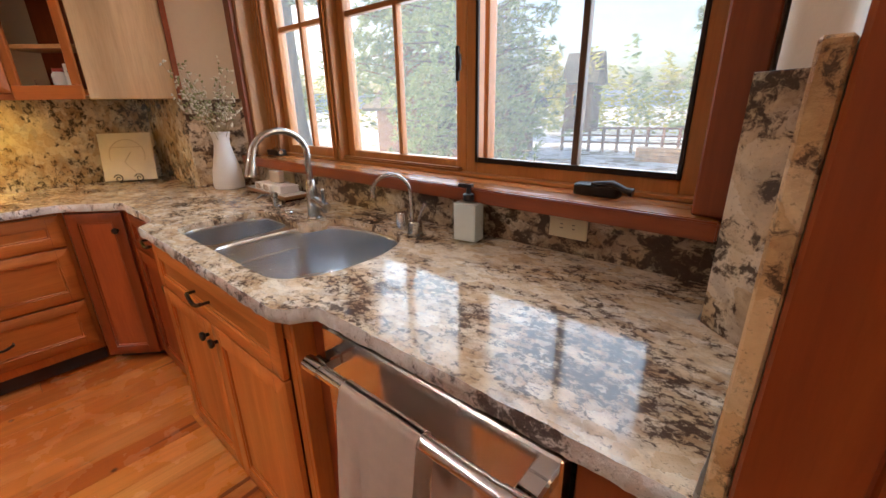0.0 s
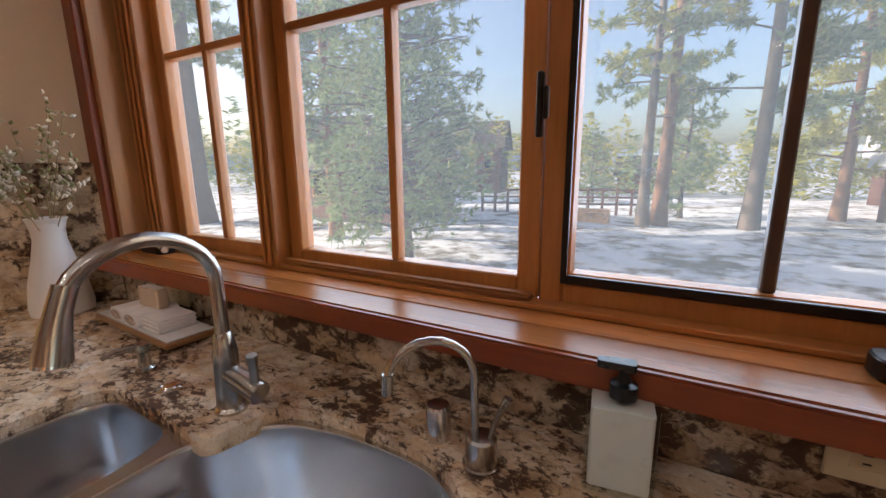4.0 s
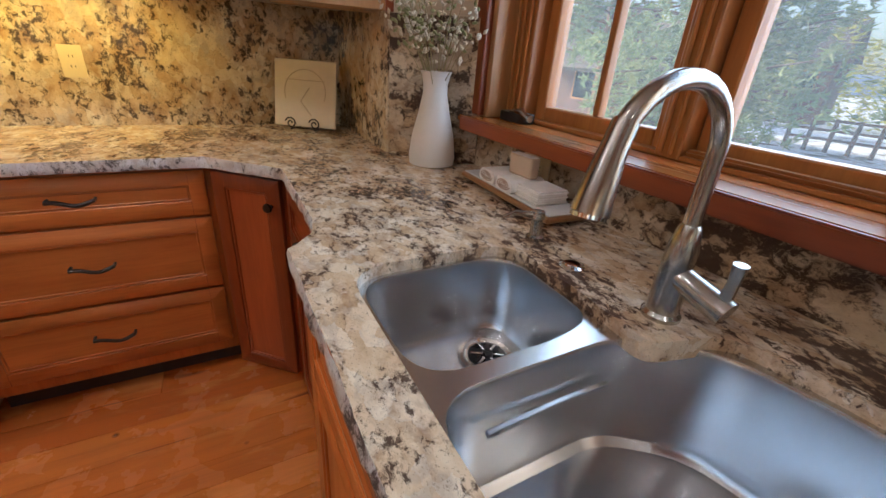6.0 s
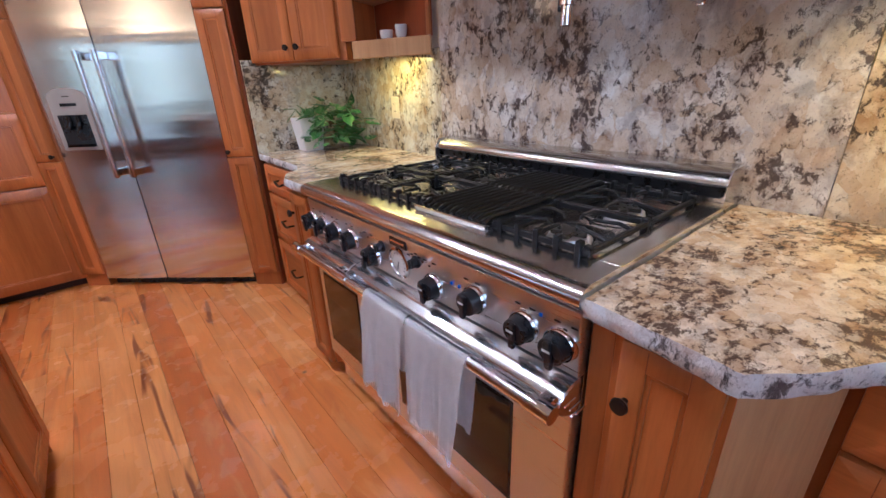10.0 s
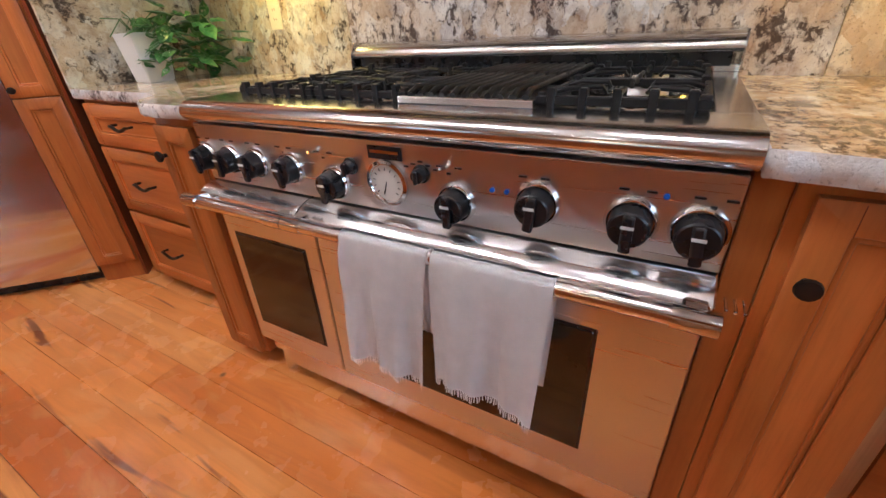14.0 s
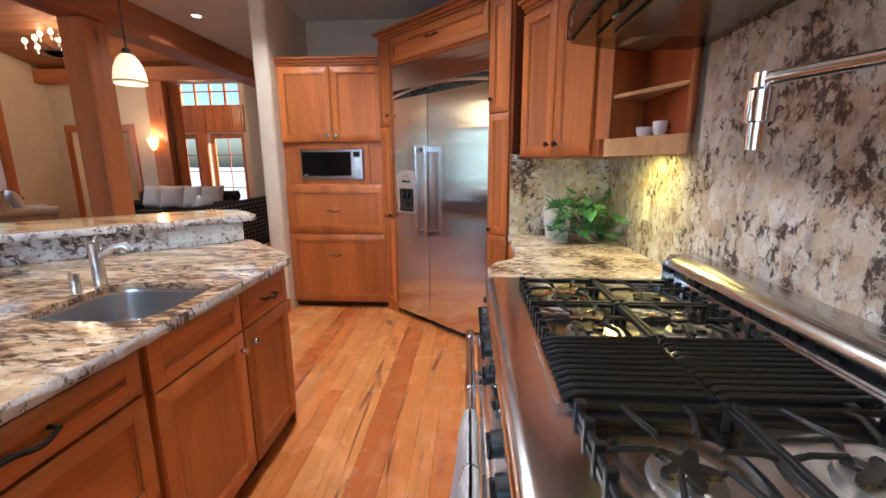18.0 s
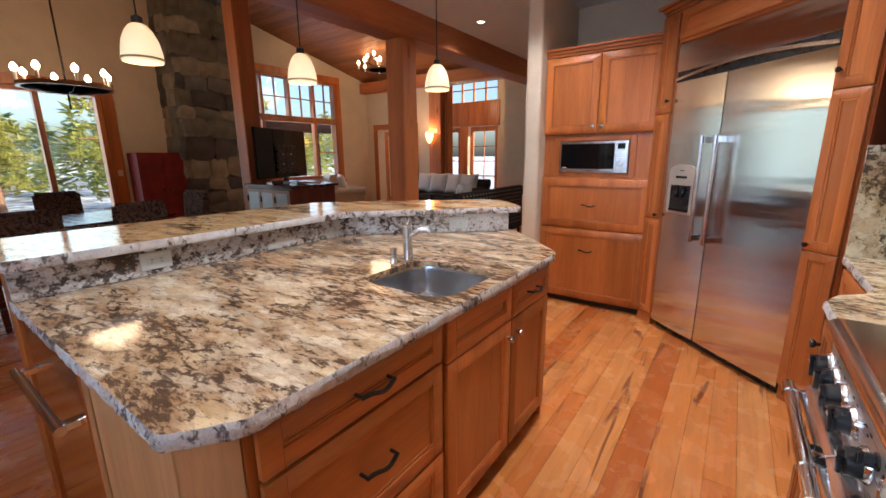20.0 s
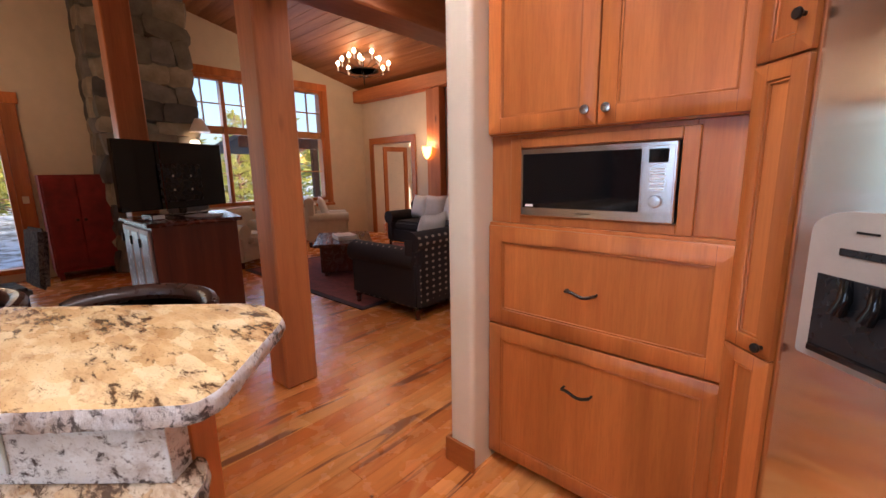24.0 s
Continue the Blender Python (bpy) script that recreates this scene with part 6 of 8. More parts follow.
# soap bottle
t = thing("soap_bottle", pose(-0.748, 1.018, Z, 0, 0, 8), "square frosted glass soap bottle with a black pump", "bottle")
part("bottle", prism(rounded([(-0.045, -0.034), (0.045, -0.034), (0.045, 0.034), (-0.045, 0.034)], 0.008), 0.0, 0.135, 0.004), clear_glass("bottle_glass", tint=(0.93, 0.97, 0.97)), t, "clear glass bottle")
part("liquid_soap", prism(rounded([(-0.040, -0.029), (0.040, -0.029), (0.040, 0.029), (-0.040, 0.029)], 0.006), 0.008, 0.128, 0.004), SOAP, t, "milky liquid soap")
pm = part("pump_collar", lathe([(0.018, 0.135), (0.018, 0.155), (0.009, 0.158), (0.006, 0.178), (0, 0.178)], 16), BLACK, t, "black pump")
part("pump_head", prism(rounded([(-0.036, -0.008), (0.014, -0.012), (0.014, 0.012), (-0.036, 0.008)], 0.006), 0.176, 0.187, 0.003), BLACK, pm)
# tray, towels and soap
TR = pose(-1.965, 1.005, Z, 0, 0, -3)
t = thing("tray", TR, "shallow wood tray with a glossy pale lining", "tray")
part("board", box(-0.215, 0.215, -0.065, 0.065, 0.012, 0.028, 0.004), timber("tray_wood", (0.36, 0.20, 0.09), (0.25, 0.12, 0.05), 0), t)
part("lining", box(-0.208, 0.208, -0.058, 0.058, 0.0285, 0.032, 0.001), plain("tray_white", (0.78, 0.78, 0.78), 0.12), t)
for x in (-0.18, 0.18):
    part("foot", box(x - 0.012, x + 0.012, -0.05, 0.05, 0.0, 0.0118, 0.003), WOOD_DARK, t)
for k, (x, z) in enumerate(((-0.085, 0.0325), (0.005, 0.0325), (0.05, 0.0325))):
    h = 0.052
    t = thing("rolled_towel", TR @ pose(x, 0.0, z), "small rolled white face towel on the tray" if k < 2 else "folded white face towel on the tray", "towel", "face towels")
    bm = bmesh.new()
    if k < 2:
        spiral = [((0.004 + 0.019 * i / 34) * math.cos(i * 0.55), (0.004 + 0.019 * i / 34) * math.sin(i * 0.55)) for i in range(35)]
        bm = prism(rounded([(-0.038, -0.001), (0.038, -0.001), (0.041, 0.018), (0.030, 0.034), (-0.030, 0.034), (-0.041, 0.018)], 0.012), -0.055, 0.055, 0.004, m=Matrix(((1, 0, 0, 0), (0, 0, -1, 0), (0, 1, 0, 0), (0, 0, 0, 1))))
        part("roll", bm, LINEN, t)
        part("roll_end", tube([(px * 1.4, -0.0565, 0.017 + py * 0.62) for px, py in spiral], 0.0016, 5), plain("linen_shade", (0.55, 0.44, 0.37), 0.9), t)
    else:
        for j in range(3):
            box(0.0, 0.10, -0.05, 0.05, j * 0.0115, j * 0.0115 + 0.011, 0.005, bm, 2)
        part("folds", bm, LINEN, t)
t = thing("soap_bar", TR @ pose(-0.005, 0.012, 0.0665, 0, 0, 6), "wrapped beige bar of soap on the towels", "soap")
part("bar", box(-0.045, 0.045, -0.016, 0.016, 0.0, 0.055, 0.004), plain("soap_beige", (0.66, 0.50, 0.36), 0.6), t)
part("wrap_edge", box(-0.0435, 0.0435, -0.0145, 0.0145, 0.0552, 0.0565, 0.001), CERAMIC, t)

# vase with dried stems
t = thing("vase", pose(-2.392, 0.948, Z), "tall white ceramic carafe vase", "vase")
part("vase_body", lathe([(0.060, 0.0), (0.078, 0.004), (0.081, 0.03), (0.072, 0.10), (0.052, 0.18), (0.041, 0.235), (0.041, 0.265), (0.0455, 0.286), (0.0415, 0.288), (0.036, 0.265), (0.036, 0.23), (0, 0.20)], 32), CERAMIC, t)
part("lip", lathe([(0.0455, 0.2862), (0.048, 0.295), (0.052, 0.302), (0.050, 0.304), (0.046, 0.300), (0.0415, 0.2882)], 32), CERAMIC, t, "flared white lip")
st = thing("dried_stems", pose(-2.392, 0.948, Z + 0.22), "bunch of dried silvery stems with white seed pods in the vase", "plant")
rr = random.Random(11)
STEM = plain("dry_stem", (0.30, 0.25, 0.12), 0.7)
POD = plain("dry_pod", (0.66, 0.62, 0.50), 0.6)
LEAFD = plain("dry_leaf", (0.27, 0.29, 0.13), 0.7)
pod_bm, leaf_bm = bmesh.new(), bmesh.new()
for k in range(24):
    a = rr.uniform(0, 2 * math.pi)
    lean = rr.uniform(0.06, 0.25)
    hgt = rr.uniform(0.18, 0.44)
    sgn = Vector((math.cos(a) * lean - 0.01, min(math.sin(a) * lean, 0.09) - 0.045, hgt))
    p = [Vector((0.01 * math.cos(a), 0.01 * math.sin(a), 0.0)), sgn * 0.45 + Vector((0, 0, 0.05)), sgn]
    pts = [p[0] * (1 - u) ** 2 + p[1] * 2 * u * (1 - u) + p[2] * u ** 2 for u in [i / 8 for i in range(9)]]
    bm = tube(pts, [0.0016 * (1 - 0.08 * i) for i in range(9)], 5)
    part("stem", bm, STEM, st)
    for j in range(4, 9):
        for q in range(3):
            c0 = pts[j] + Vector((rr.gauss(0, 0.010), rr.gauss(0, 0.010), rr.gauss(0, 0.010)))
            d = Vector((rr.gauss(0, 1), rr.gauss(0, 1), rr.gauss(0.6, 0.7))).normalized()
            tube([c0, c0 + d * 0.009, c0 + d * 0.020], [0.0014, 0.0060, 0.0010], 5, pod_bm if rr.random() < 0.62 else leaf_bm)
tagged(part("seed_spray", pod_bm, POD, st, "pale seed pods"), kind="stuff")
tagged(part("leaf_spray", leaf_bm, LEAFD, st, "small olive leaves"), kind="stuff")

# trivet tile on an easel
t = thing("stone_tile", pose(-3.10, 0.650, Z, 0, 0, 56), "square cream stone tile with a round etched motif on an easel", "tile")
tilt = pose(0, 0.0, 0.014, -11)
part("tile", box(-0.143, 0.143, 0.0, 0.012, 0.0, 0.285, 0.003, m=tilt), PAPER, t)
bm = bmesh.new()
ring = [(0.095 * math.cos(radians(a)), -0.0005, 0.15 + 0.095 * math.sin(radians(a))) for a in range(-20, 201, 10)]
tube(ring, 0.0022, 5, bm, tilt)
tube([(-0.09, -0.0005, 0.20), (0.09, -0.0005, 0.20)], 0.0018, 5, bm, tilt)
tube([(0.03, -0.0005, 0.05), (-0.02, -0.0005, 0.11), (0.02, -0.0005, 0.17)], 0.003, 5, bm, tilt)
part("etching", bm, plain("etch", (0.60, 0.50, 0.38), 0.6), t, "faint etched drawing")
for x in (-0.055, 0.055):
    sp = [(x + (0.006 + 0.0016 * i) * math.cos(i * 0.7), -0.022, 0.030 + (0.006 + 0.0016 * i) * math.sin(i * 0.7)) for i in range(14)]
    part("easel_scroll", tube(sp, 0.0032, 6), BRONZE, t, "black wrought-iron scroll")
    part("easel_leg", tube([(x, -0.024, 0.004), (x, 0.03, 0.004), (x * 0.4, 0.075, 0.004)], 0.003, 6), BRONZE, t)
part("easel_bar", tube([(-0.055, -0.020, 0.010), (0.055, -0.020, 0.010)], 0.003, 6), BRONZE, t)

# ---- plant in the nook ----
pm = thing("plant_pot", pose(-2.935, -3.0, Z), "square tapered white ceramic plant pot", "pot")
bm = bmesh.new()
lo = [bm.verts.new((sx * 0.055, sy * 0.055, 0)) for sx, sy in ((-1, -1), (1, -1), (1, 1), (-1, 1))]
hi = [bm.verts.new((sx * 0.075, sy * 0.075, 0.19)) for sx, sy in ((-1, -1), (1, -1), (1, 1), (-1, 1))]
inn = [bm.verts.new((sx * 0.066, sy * 0.066, 0.19)) for sx, sy in ((-1, -1), (1, -1), (1, 1), (-1, 1))]
dn = [bm.verts.new((sx * 0.062, sy * 0.062, 0.15)) for sx, sy in ((-1, -1), (1, -1), (1, 1), (-1, 1))]
bm.faces.new(lo[::-1])
for a, b in ((lo, hi), (hi, inn), (inn, dn)):
    for i in range(4):
        bm.faces.new((a[i], a[(i + 1) % 4], b[(i + 1) % 4], b[i]))
bm.faces.new(dn)
bmesh.ops.bevel(bm, geom=[e for e in bm.edges], offset=0.004, segments=2, affect="EDGES")
part("pot", bm, CERAMIC, pm)
pl = thing("plant", pose(-2.935, -3.0, Z + 0.15), "bushy green house plant with split-holed leaves", "plant")


def leaf_material():
    m, nt, b = material("leaf_green")
    v = coords(nt, (1, 1, 1))
    info = nt.nodes.new("ShaderNodeObjectInfo")
    base = ramp(nt, info.outputs["Random"], [(0.0, (0.016, 0.085, 0.022)), (0.6, (0.035, 0.15, 0.032)), (1.0, (0.09, 0.25, 0.06))])
    col = mixc(nt, ramp(nt, noisy(nt, v, 45, 3), [(0.45, grey(0)), (0.62, grey(0.45))]), base, (0.26, 0.42, 0.16))
    nt.links.new(col, b.inputs["Base Color"])
    b.inputs["Roughness"].default_value = 0.32
    b.inputs["Subsurface Weight"].default_value = 0.0
    return m


LEAF = leaf_material()


def leaf_mesh(n, w):
    bm = bmesh.new()
    rows = []
    for i in range(9):
        u = i / 8
        half = w * math.sin(math.pi * min(1, u ** 0.75)) * (1 - 0.35 * u) + 0.0006
        z = 0.10 * n * math.sin(u * 2.4) - 0.05 * n * u
        rows.append([bm.verts.new((s * half, u * n, z - 0.22 * abs(s) * half + (0.12 * half if abs(s) == 0.5 else 0))) for s in (-1, -0.5, 0, 0.5, 1)])
    for a, b in zip(rows, rows[1:]):
        for k in range(4):
            bm.faces.new((a[k], a[k + 1], b[k + 1], b[k]))
    # holes between the veins are left open
    gone = [f for i, f in enumerate(bm.faces) if i // 4 in (2, 4) and i % 4 in (1, 2)]
    small = []
    for f in gone:
        r = bmesh.ops.inset_individual(bm, faces=[f], thickness=w * 0.13)
        small.append(f)
    bmesh.ops.delete(bm, geom=small, context="FACES")
    for f in bm.faces:
        f.smooth = True
    me = bpy.data.meshes.new("leaf")
    bm.to_mesh(me)
    bm.free()
    me.materials.append(LEAF)
    return me


LEAVES = [leaf_mesh(0.085, 0.028), leaf_mesh(0.105, 0.034), leaf_mesh(0.07, 0.024)]
rr = random.Random(21)
for k in range(130):
    a = rr.uniform(0, 2 * math.pi)
    r = abs(rr.gauss(0.10, 0.055))
    h = rr.uniform(-0.10, 0.11) - r * 0.25
    c0 = Vector((math.cos(a) * r * 1.1 - 0.10, math.sin(a) * r * 0.95 + 0.10 * rr.random() + 0.07, h + 0.03))
    if c0.x < -0.27:
        c0.x = -0.27 + 0.1 * rr.random()
    if c0.x > 0.03:
        c0.x = 0.03 - 0.1 * rr.random()
    if c0.y < 0.05:
        c0.y = 0.06 + 0.06 * rr.random()
    if c0.z < -0.13:
        c0.z = -0.13
    lf = new("leaf", rr.choice(LEAVES))
    lf.parent = pl
    out = math.degrees(a) - 90 + rr.gauss(0, 30)
    lf.matrix_basis = pose(c0.x, c0.y, c0.z, rr.gauss(-22, 26), rr.gauss(0, 20), out) @ Matrix.Scale(rr.uniform(0.75, 1.1), 4)
bm = bmesh.new()
for k in range(26):
    a = rr.uniform(0, 2 * math.pi)
    r = rr.uniform(0.05, 0.15)
    tube([(0, 0, 0), (math.cos(a) * r * 0.5, math.sin(a) * r * 0.5 + 0.04, 0.09), (math.cos(a) * r, math.sin(a) * r + 0.07, rr.uniform(-0.02, 0.12))], 0.0022, 5, bm)
part("stalks", bm, plain("stalk_green", (0.07, 0.17, 0.04), 0.5), pl)

# ---- prep tap on the island ----
t = thing("prep_faucet", pose(-0.985, -1.925, Z, 0, 0, 195), "short brushed nickel prep faucet on the island", "faucet")
part("base", lathe([(0.025, 0), (0.025, 0.006), (0.023, 0.012), (0.022, 0.13), (0.024, 0.14), (0.024, 0.162), (0, 0.168)], 20), STEEL, t)
part("spout", tube([(0, 0, 0.105), (0.06, 0, 0.145), (0.105, 0, 0.150), (0.115, 0, 0.135)], [0.016, 0.016, 0.018, 0.017], 14), STEEL, t)
part("lever", tube([(0, 0, 0.165), (-0.01, 0.03, 0.178), (-0.015, 0.06, 0.186)], [0.008, 0.007, 0.006], 10), NICKEL, t)
t = thing("soap_pump", pose(-0.978, -1.833, Z), "small brushed nickel soap pump on the island", "dispenser")
part("pump", lathe([(0.018, 0), (0.018, 0.006), (0.016, 0.01), (0.016, 0.065), (0.018, 0.07), (0, 0.073)], 16), STEEL, t)

# ---- pendants over the bar ----
SHADE, snt, sb = material("pendant_glass")
sb.inputs["Base Color"].default_value = (0.85, 0.72, 0.48, 1)
sb.inputs["Roughness"].default_value = 0.3
sgeo = snt.nodes.new("ShaderNodeTexCoord")
ssep = node(snt, "ShaderNodeSeparateXYZ", {0: sgeo.outputs["Object"]})
scol = ramp(snt, maths(snt, "MULTIPLY", ssep.outputs[2], 6.0), [(0.0, (1.0, 0.80, 0.46)), (0.35, (1.0, 0.78, 0.42)), (1.0, (1.0, 0.50, 0.15))])
snt.links.new(scol, sb.inputs["Emission Color"])
sb.inputs["Emission Strength"].default_value = 0.30


def pendant(x, y, z):
    p = thing("pendant_lamp", pose(x, y, z), "glowing cream glass pendant lamp on a thin cord", "lamp", "pendants over the bar")
    prof = [(0.074, 0.0), (0.077, 0.012), (0.074, 0.045), (0.066, 0.085), (0.050, 0.122), (0.033, 0.143), (0.020, 0.150)]
    part("shade", lathe(prof + [(r - 0.003, h) for r, h in prof[::-1]], 32), SHADE, p, "cream glass dome shade")
    part("shade_rim", lathe([(0.0775, 0.008), (0.0795, 0.012), (0.0775, 0.016)], 32), plain("rim_amber", (0.45, 0.25, 0.08), 0.4), p)
    part("cap", lathe([(0.022, 0.149), (0.020, 0.174), (0.006, 0.184), (0, 0.185)], 16), BRONZE, p)
    part("cord", tube([(0, 0, 0.184), (0, 0, 2.815 - z)], 0.0035, 6), BRONZE, p)
    part("canopy", lathe([(0.055, 2.80 - z), (0.055, 2.812 - z), (0, 2.8195 - z)], 20), BRONZE, p)
    lamp("pendant_bulb", "POINT", pose(x, y, z + 0.08), 3.5, WARM, soft=0.05)


for x, y in ((-0.10, -1.28), (-0.196, -2.00), (-0.62, -2.67)):
    pendant(x, y, 1.785)
# recessed lamp trims
CAN = glowing("recessed_lens", (1.0, 0.86, 0.66), 6.0)
for x, y, _ in CANS:
    r = thing("recessed_light", pose(x, y, 2.819), "small round recessed ceiling light", "lamp", "recessed lights")
    part("trim", lathe([(0.055, 0.0), (0.055, -0.006), (0.040, -0.004), (0.038, 0.0)], 24), CERAMIC, r)
    part("lens", lathe([(0.037, -0.002), (0, -0.0025)], 24), CAN, r)

# ---- timber frame ----
def beam(name, bm, mat, label):
    return tagged(part(name, bm, mat), label, "beam", kind="structure")


BEAM_X = timber("fir_beam_cross", (0.50, 0.175, 0.052), (0.37, 0.11, 0.034), 0, rough=0.5, scale=0.6)
beam("post_1", box(0.705, 0.935, -4.115, -3.885, 0, 2.56, 0.012), WOOD_POST, "square fir post with knots under the beam")
beam("post_2", box(3.44, 3.69, -3.95, -3.70, 0, 4.62, 0.012), WOOD_POST, "square fir post beside the stone chimney")
beam("beam_1", box(0.66, 0.965, -9.05, 1.13, 2.561, 2.90, 0.012), WOOD_BEAM, "heavy reddish fir beam along the kitchen edge")
beam("beam_3", box(0.966, 3.439, -3.99, -3.66, 3.53, 3.84, 0.012), BEAM_X, "fir cross beam between the posts")
beam("beam_4", box(0.966, 6.499, -9.049, -8.80, 3.06, 3.32, 0.012), BEAM_X, "fir beam along the south wall")
beam("wood_column", box(3.82, 4.18, -9.049, -8.86, 0, 3.059, 0.01), WOOD_POST, "reddish wood column beside the entry")
beam("wood_column", box(3.74, 3.789, -9.27, -9.03, 0, 3.05, 0.006), WOOD_POST, "reddish wood jamb of the entry opening")
beam("entry_header", box(3.87, 6.27, -12.0, -11.96, 2.30, 3.03, 0.006), WOOD_V, "upright fir boards above the entry doors")
for i in range(9):
    beam("entry_batten", box(3.94 + i * 0.26, 3.98 + i * 0.26, -11.959, -11.945, 2.33, 3.00, 0.003), WOOD_V, "fir batten above the entry doors")
beam("entry_post", box(5.00, 5.28, -12.0, -11.95, 0, 2.299, 0.006), WOOD_POST, "fir post between the entry doors")


# ---- windows of the far rooms; along y on the east wall ----
def far_window(name, y0, y1, z0, z1, posts, bars, label, x=6.52):
    w = thing(name, pose(0, 0, 0), label, "window", kind="structure")
    f = 0.07
    bm = box(x - 0.05, x + 0.12, y0, y0 + f, z0, z1, 0.004)
    box(x - 0.05, x + 0.12, y1 - f, y1, z0, z1, 0.004, bm)
    box(x - 0.049, x + 0.119, y0 + f, y1 - f, z0, z0 + f, 0.004, bm)
    box(x - 0.049, x + 0.119, y0 + f, y1 - f, z1 - f, z1, 0.004, bm)
    part("window_frame", bm, WOOD_V, w)
    for y in posts:
        part("mullion", box(x - 0.03, x + 0.10, y - 0.035, y + 0.035, z0 + f, z1 - f, 0.004), WOOD_V, w)
    for a in bars:
        if a[0] == "h":
            part("muntin", box(x + 0.0, x + 0.05, a[2], a[3], a[1] - a[4], a[1] + a[4], 0.002), WOOD_SASH, w)
        elif a[0] == "p":
            part("mullion", box(x - 0.03, x + 0.10, a[1] - 0.035, a[1] + 0.035, a[2], a[3], 0.004), WOOD_V, w)
        else:
            part("muntin", box(x + 0.001, x + 0.051, a[1] - 0.011, a[1] + 0.011, a[2], a[3], 0.002), WOOD_SASH_V, w)
    p = part("pane", box(x + 0.03, x + 0.036, y0 + f, y1 - f, z0 + f, z1 - f), GLASS, w, "clear glass")
    p.visible_shadow = False
    return w


bars = []
Y0, Y1 = -7.95, -5.20
q = (Y1 - Y0) / 4
bars.append(("h", 2.27, Y0 + 0.07, Y1 - 0.07, 0.07))
for k in range(4):
    bars.append(("v", Y0 + q * (k + 0.5), 2.34, 3.15))
bars.append(("h", 2.74, Y0 + 0.07, Y1 - 0.07, 0.011))
bars += [("h", 1.50, Y0 + 0.07, Y0 + q, 0.011)]
bars += [("p", Y0 + 2 * q, 2.34, 3.15)]
far_window("window_2", Y0, Y1, 0.86, 3.22, [Y0 + q, Y0 + 3 * q], bars, "tall fir-framed living-room window with divided upper lights")
c = thing("window_casing", pose(0, 0, 0), "reddish fir casing round the living-room window", "casing", kind="structure")
part("head", box(6.46, 6.499, -8.08, -5.07, 3.221, 3.36, 0.004), WOOD_V, c)
part("side", box(6.46, 6.499, -8.08, -7.951, 0.80, 3.22, 0.004), WOOD_V, c)
part("side", box(6.46, 6.499, -5.199, -5.07, 0.80, 3.22, 0.004), WOOD_V, c)
part("stool", box(6.40, 6.499, -8.08, -5.07, 0.74, 0.799, 0.004), WOOD_V, c)
far_window("window_3", -3.0, -0.70, 0.12, 2.45, [-2.22, -1.47], [], "wide fir-framed glazed doors of the dining room")
c = thing("dining_casing", pose(0, 0, 0), "reddish fir casing round the dining doors", "casing", kind="structure")
part("head", box(6.45, 6.499, -3.20, -0.50, 2.451, 2.60, 0.005), WOOD_V, c)
part("side", box(6.45, 6.499, -3.17, -3.001, 0.0, 2.45, 0.005), WOOD_V, c)
part("side", box(6.45, 6.499, -0.699, -0.53, 0.0, 2.45, 0.005), WOOD_V, c)
part("light_switch", box(6.44, 6.4495, -3.12, -3.05, 1.10, 1.20, 0.003), OUTLET, c, "pale switch plate")
# south doorway
c = thing("doorway_casing", pose(0, 0, 0), "fir casing round the living-room doorway", "casing", kind="structure")
part("head", box(4.68, 6.24, -9.049, -9.01, 2.101, 2.24, 0.005), WOOD_H, c)
part("side", box(4.68, 4.809, -9.049, -9.01, 0, 2.10, 0.005), WOOD_V, c)
part("side", box(6.111, 6.24, -9.049, -9.01, 0, 2.10, 0.005), WOOD_V, c)
d = thing("door_1", pose(6.06, -9.28, 0, 0, 0, -95), "open fir door with a tall glazed panel", "door", kind="structure")
bm = box(0, 0.10, -0.02, 0.02, 0.01, 2.06, 0.003)
box(0.62, 0.72, -0.02, 0.02, 0.01, 2.06, 0.003, bm)
box(0.10, 0.62, -0.019, 0.019, 0.01, 0.25, 0.003, bm)
box(0.10, 0.62, -0.019, 0.019, 1.95, 2.06, 0.003, bm)
part("leaf", bm, WOOD_V, d)
part("glazing", box(0.10, 0.62, -0.004, 0.004, 0.25, 1.95), GLASS, d)
# entry doors
for i, (x0, x1) in enumerate(((3.96, 4.96), (5.32, 6.15))):
    d = thing("door_%d" % (i + 2), pose(0, 0, 0), "glazed entry door with divided lights in a fir frame", "door", kind="structure")
    bm = box(x0, x0 + 0.11, -12.13, -12.08, 0.01, 2.28, 0.003)
    box(x1 - 0.11, x1, -12.13, -12.08, 0.01, 2.28, 0.003, bm)
    box(x0 + 0.11, x1 - 0.11, -12.129, -12.081, 0.01, 0.30, 0.003, bm)
    box(x0 + 0.11, x1 - 0.11, -12.129, -12.081, 2.14, 2.28, 0.003, bm)
    part("leaf", bm, WOOD_V, d)
    for k in range(1, 4):
        z = 0.30 + 1.84 * k / 4
        part("muntin", box(x0 + 0.11, x1 - 0.11, -12.115, -12.095, z - 0.012, z + 0.012), WOOD_H, d)
    xm = (x0 + x1) / 2
    part("muntin", box(xm - 0.012, xm + 0.012, -12.116, -12.094, 0.30, 2.14), WOOD_V, d)
w = thing("window_4", pose(0, 0, 0), "row of transom lights above the entry doors", "window", kind="structure")
for k in range(6):
    x = 3.98 + k * 0.43
    part("mullion", box(x - 0.025, x + 0.025, -12.13, -12.06, 3.04, 3.76, 0.003), WOOD_V, w)
part("muntin", box(3.96, 6.15, -12.12, -12.08, 3.39, 3.42), WOOD_H, w)
s = thing("wall_sconce", pose(4.12, -8.80, 1.70), "glowing amber glass wall sconce on the wood column", "lamp")
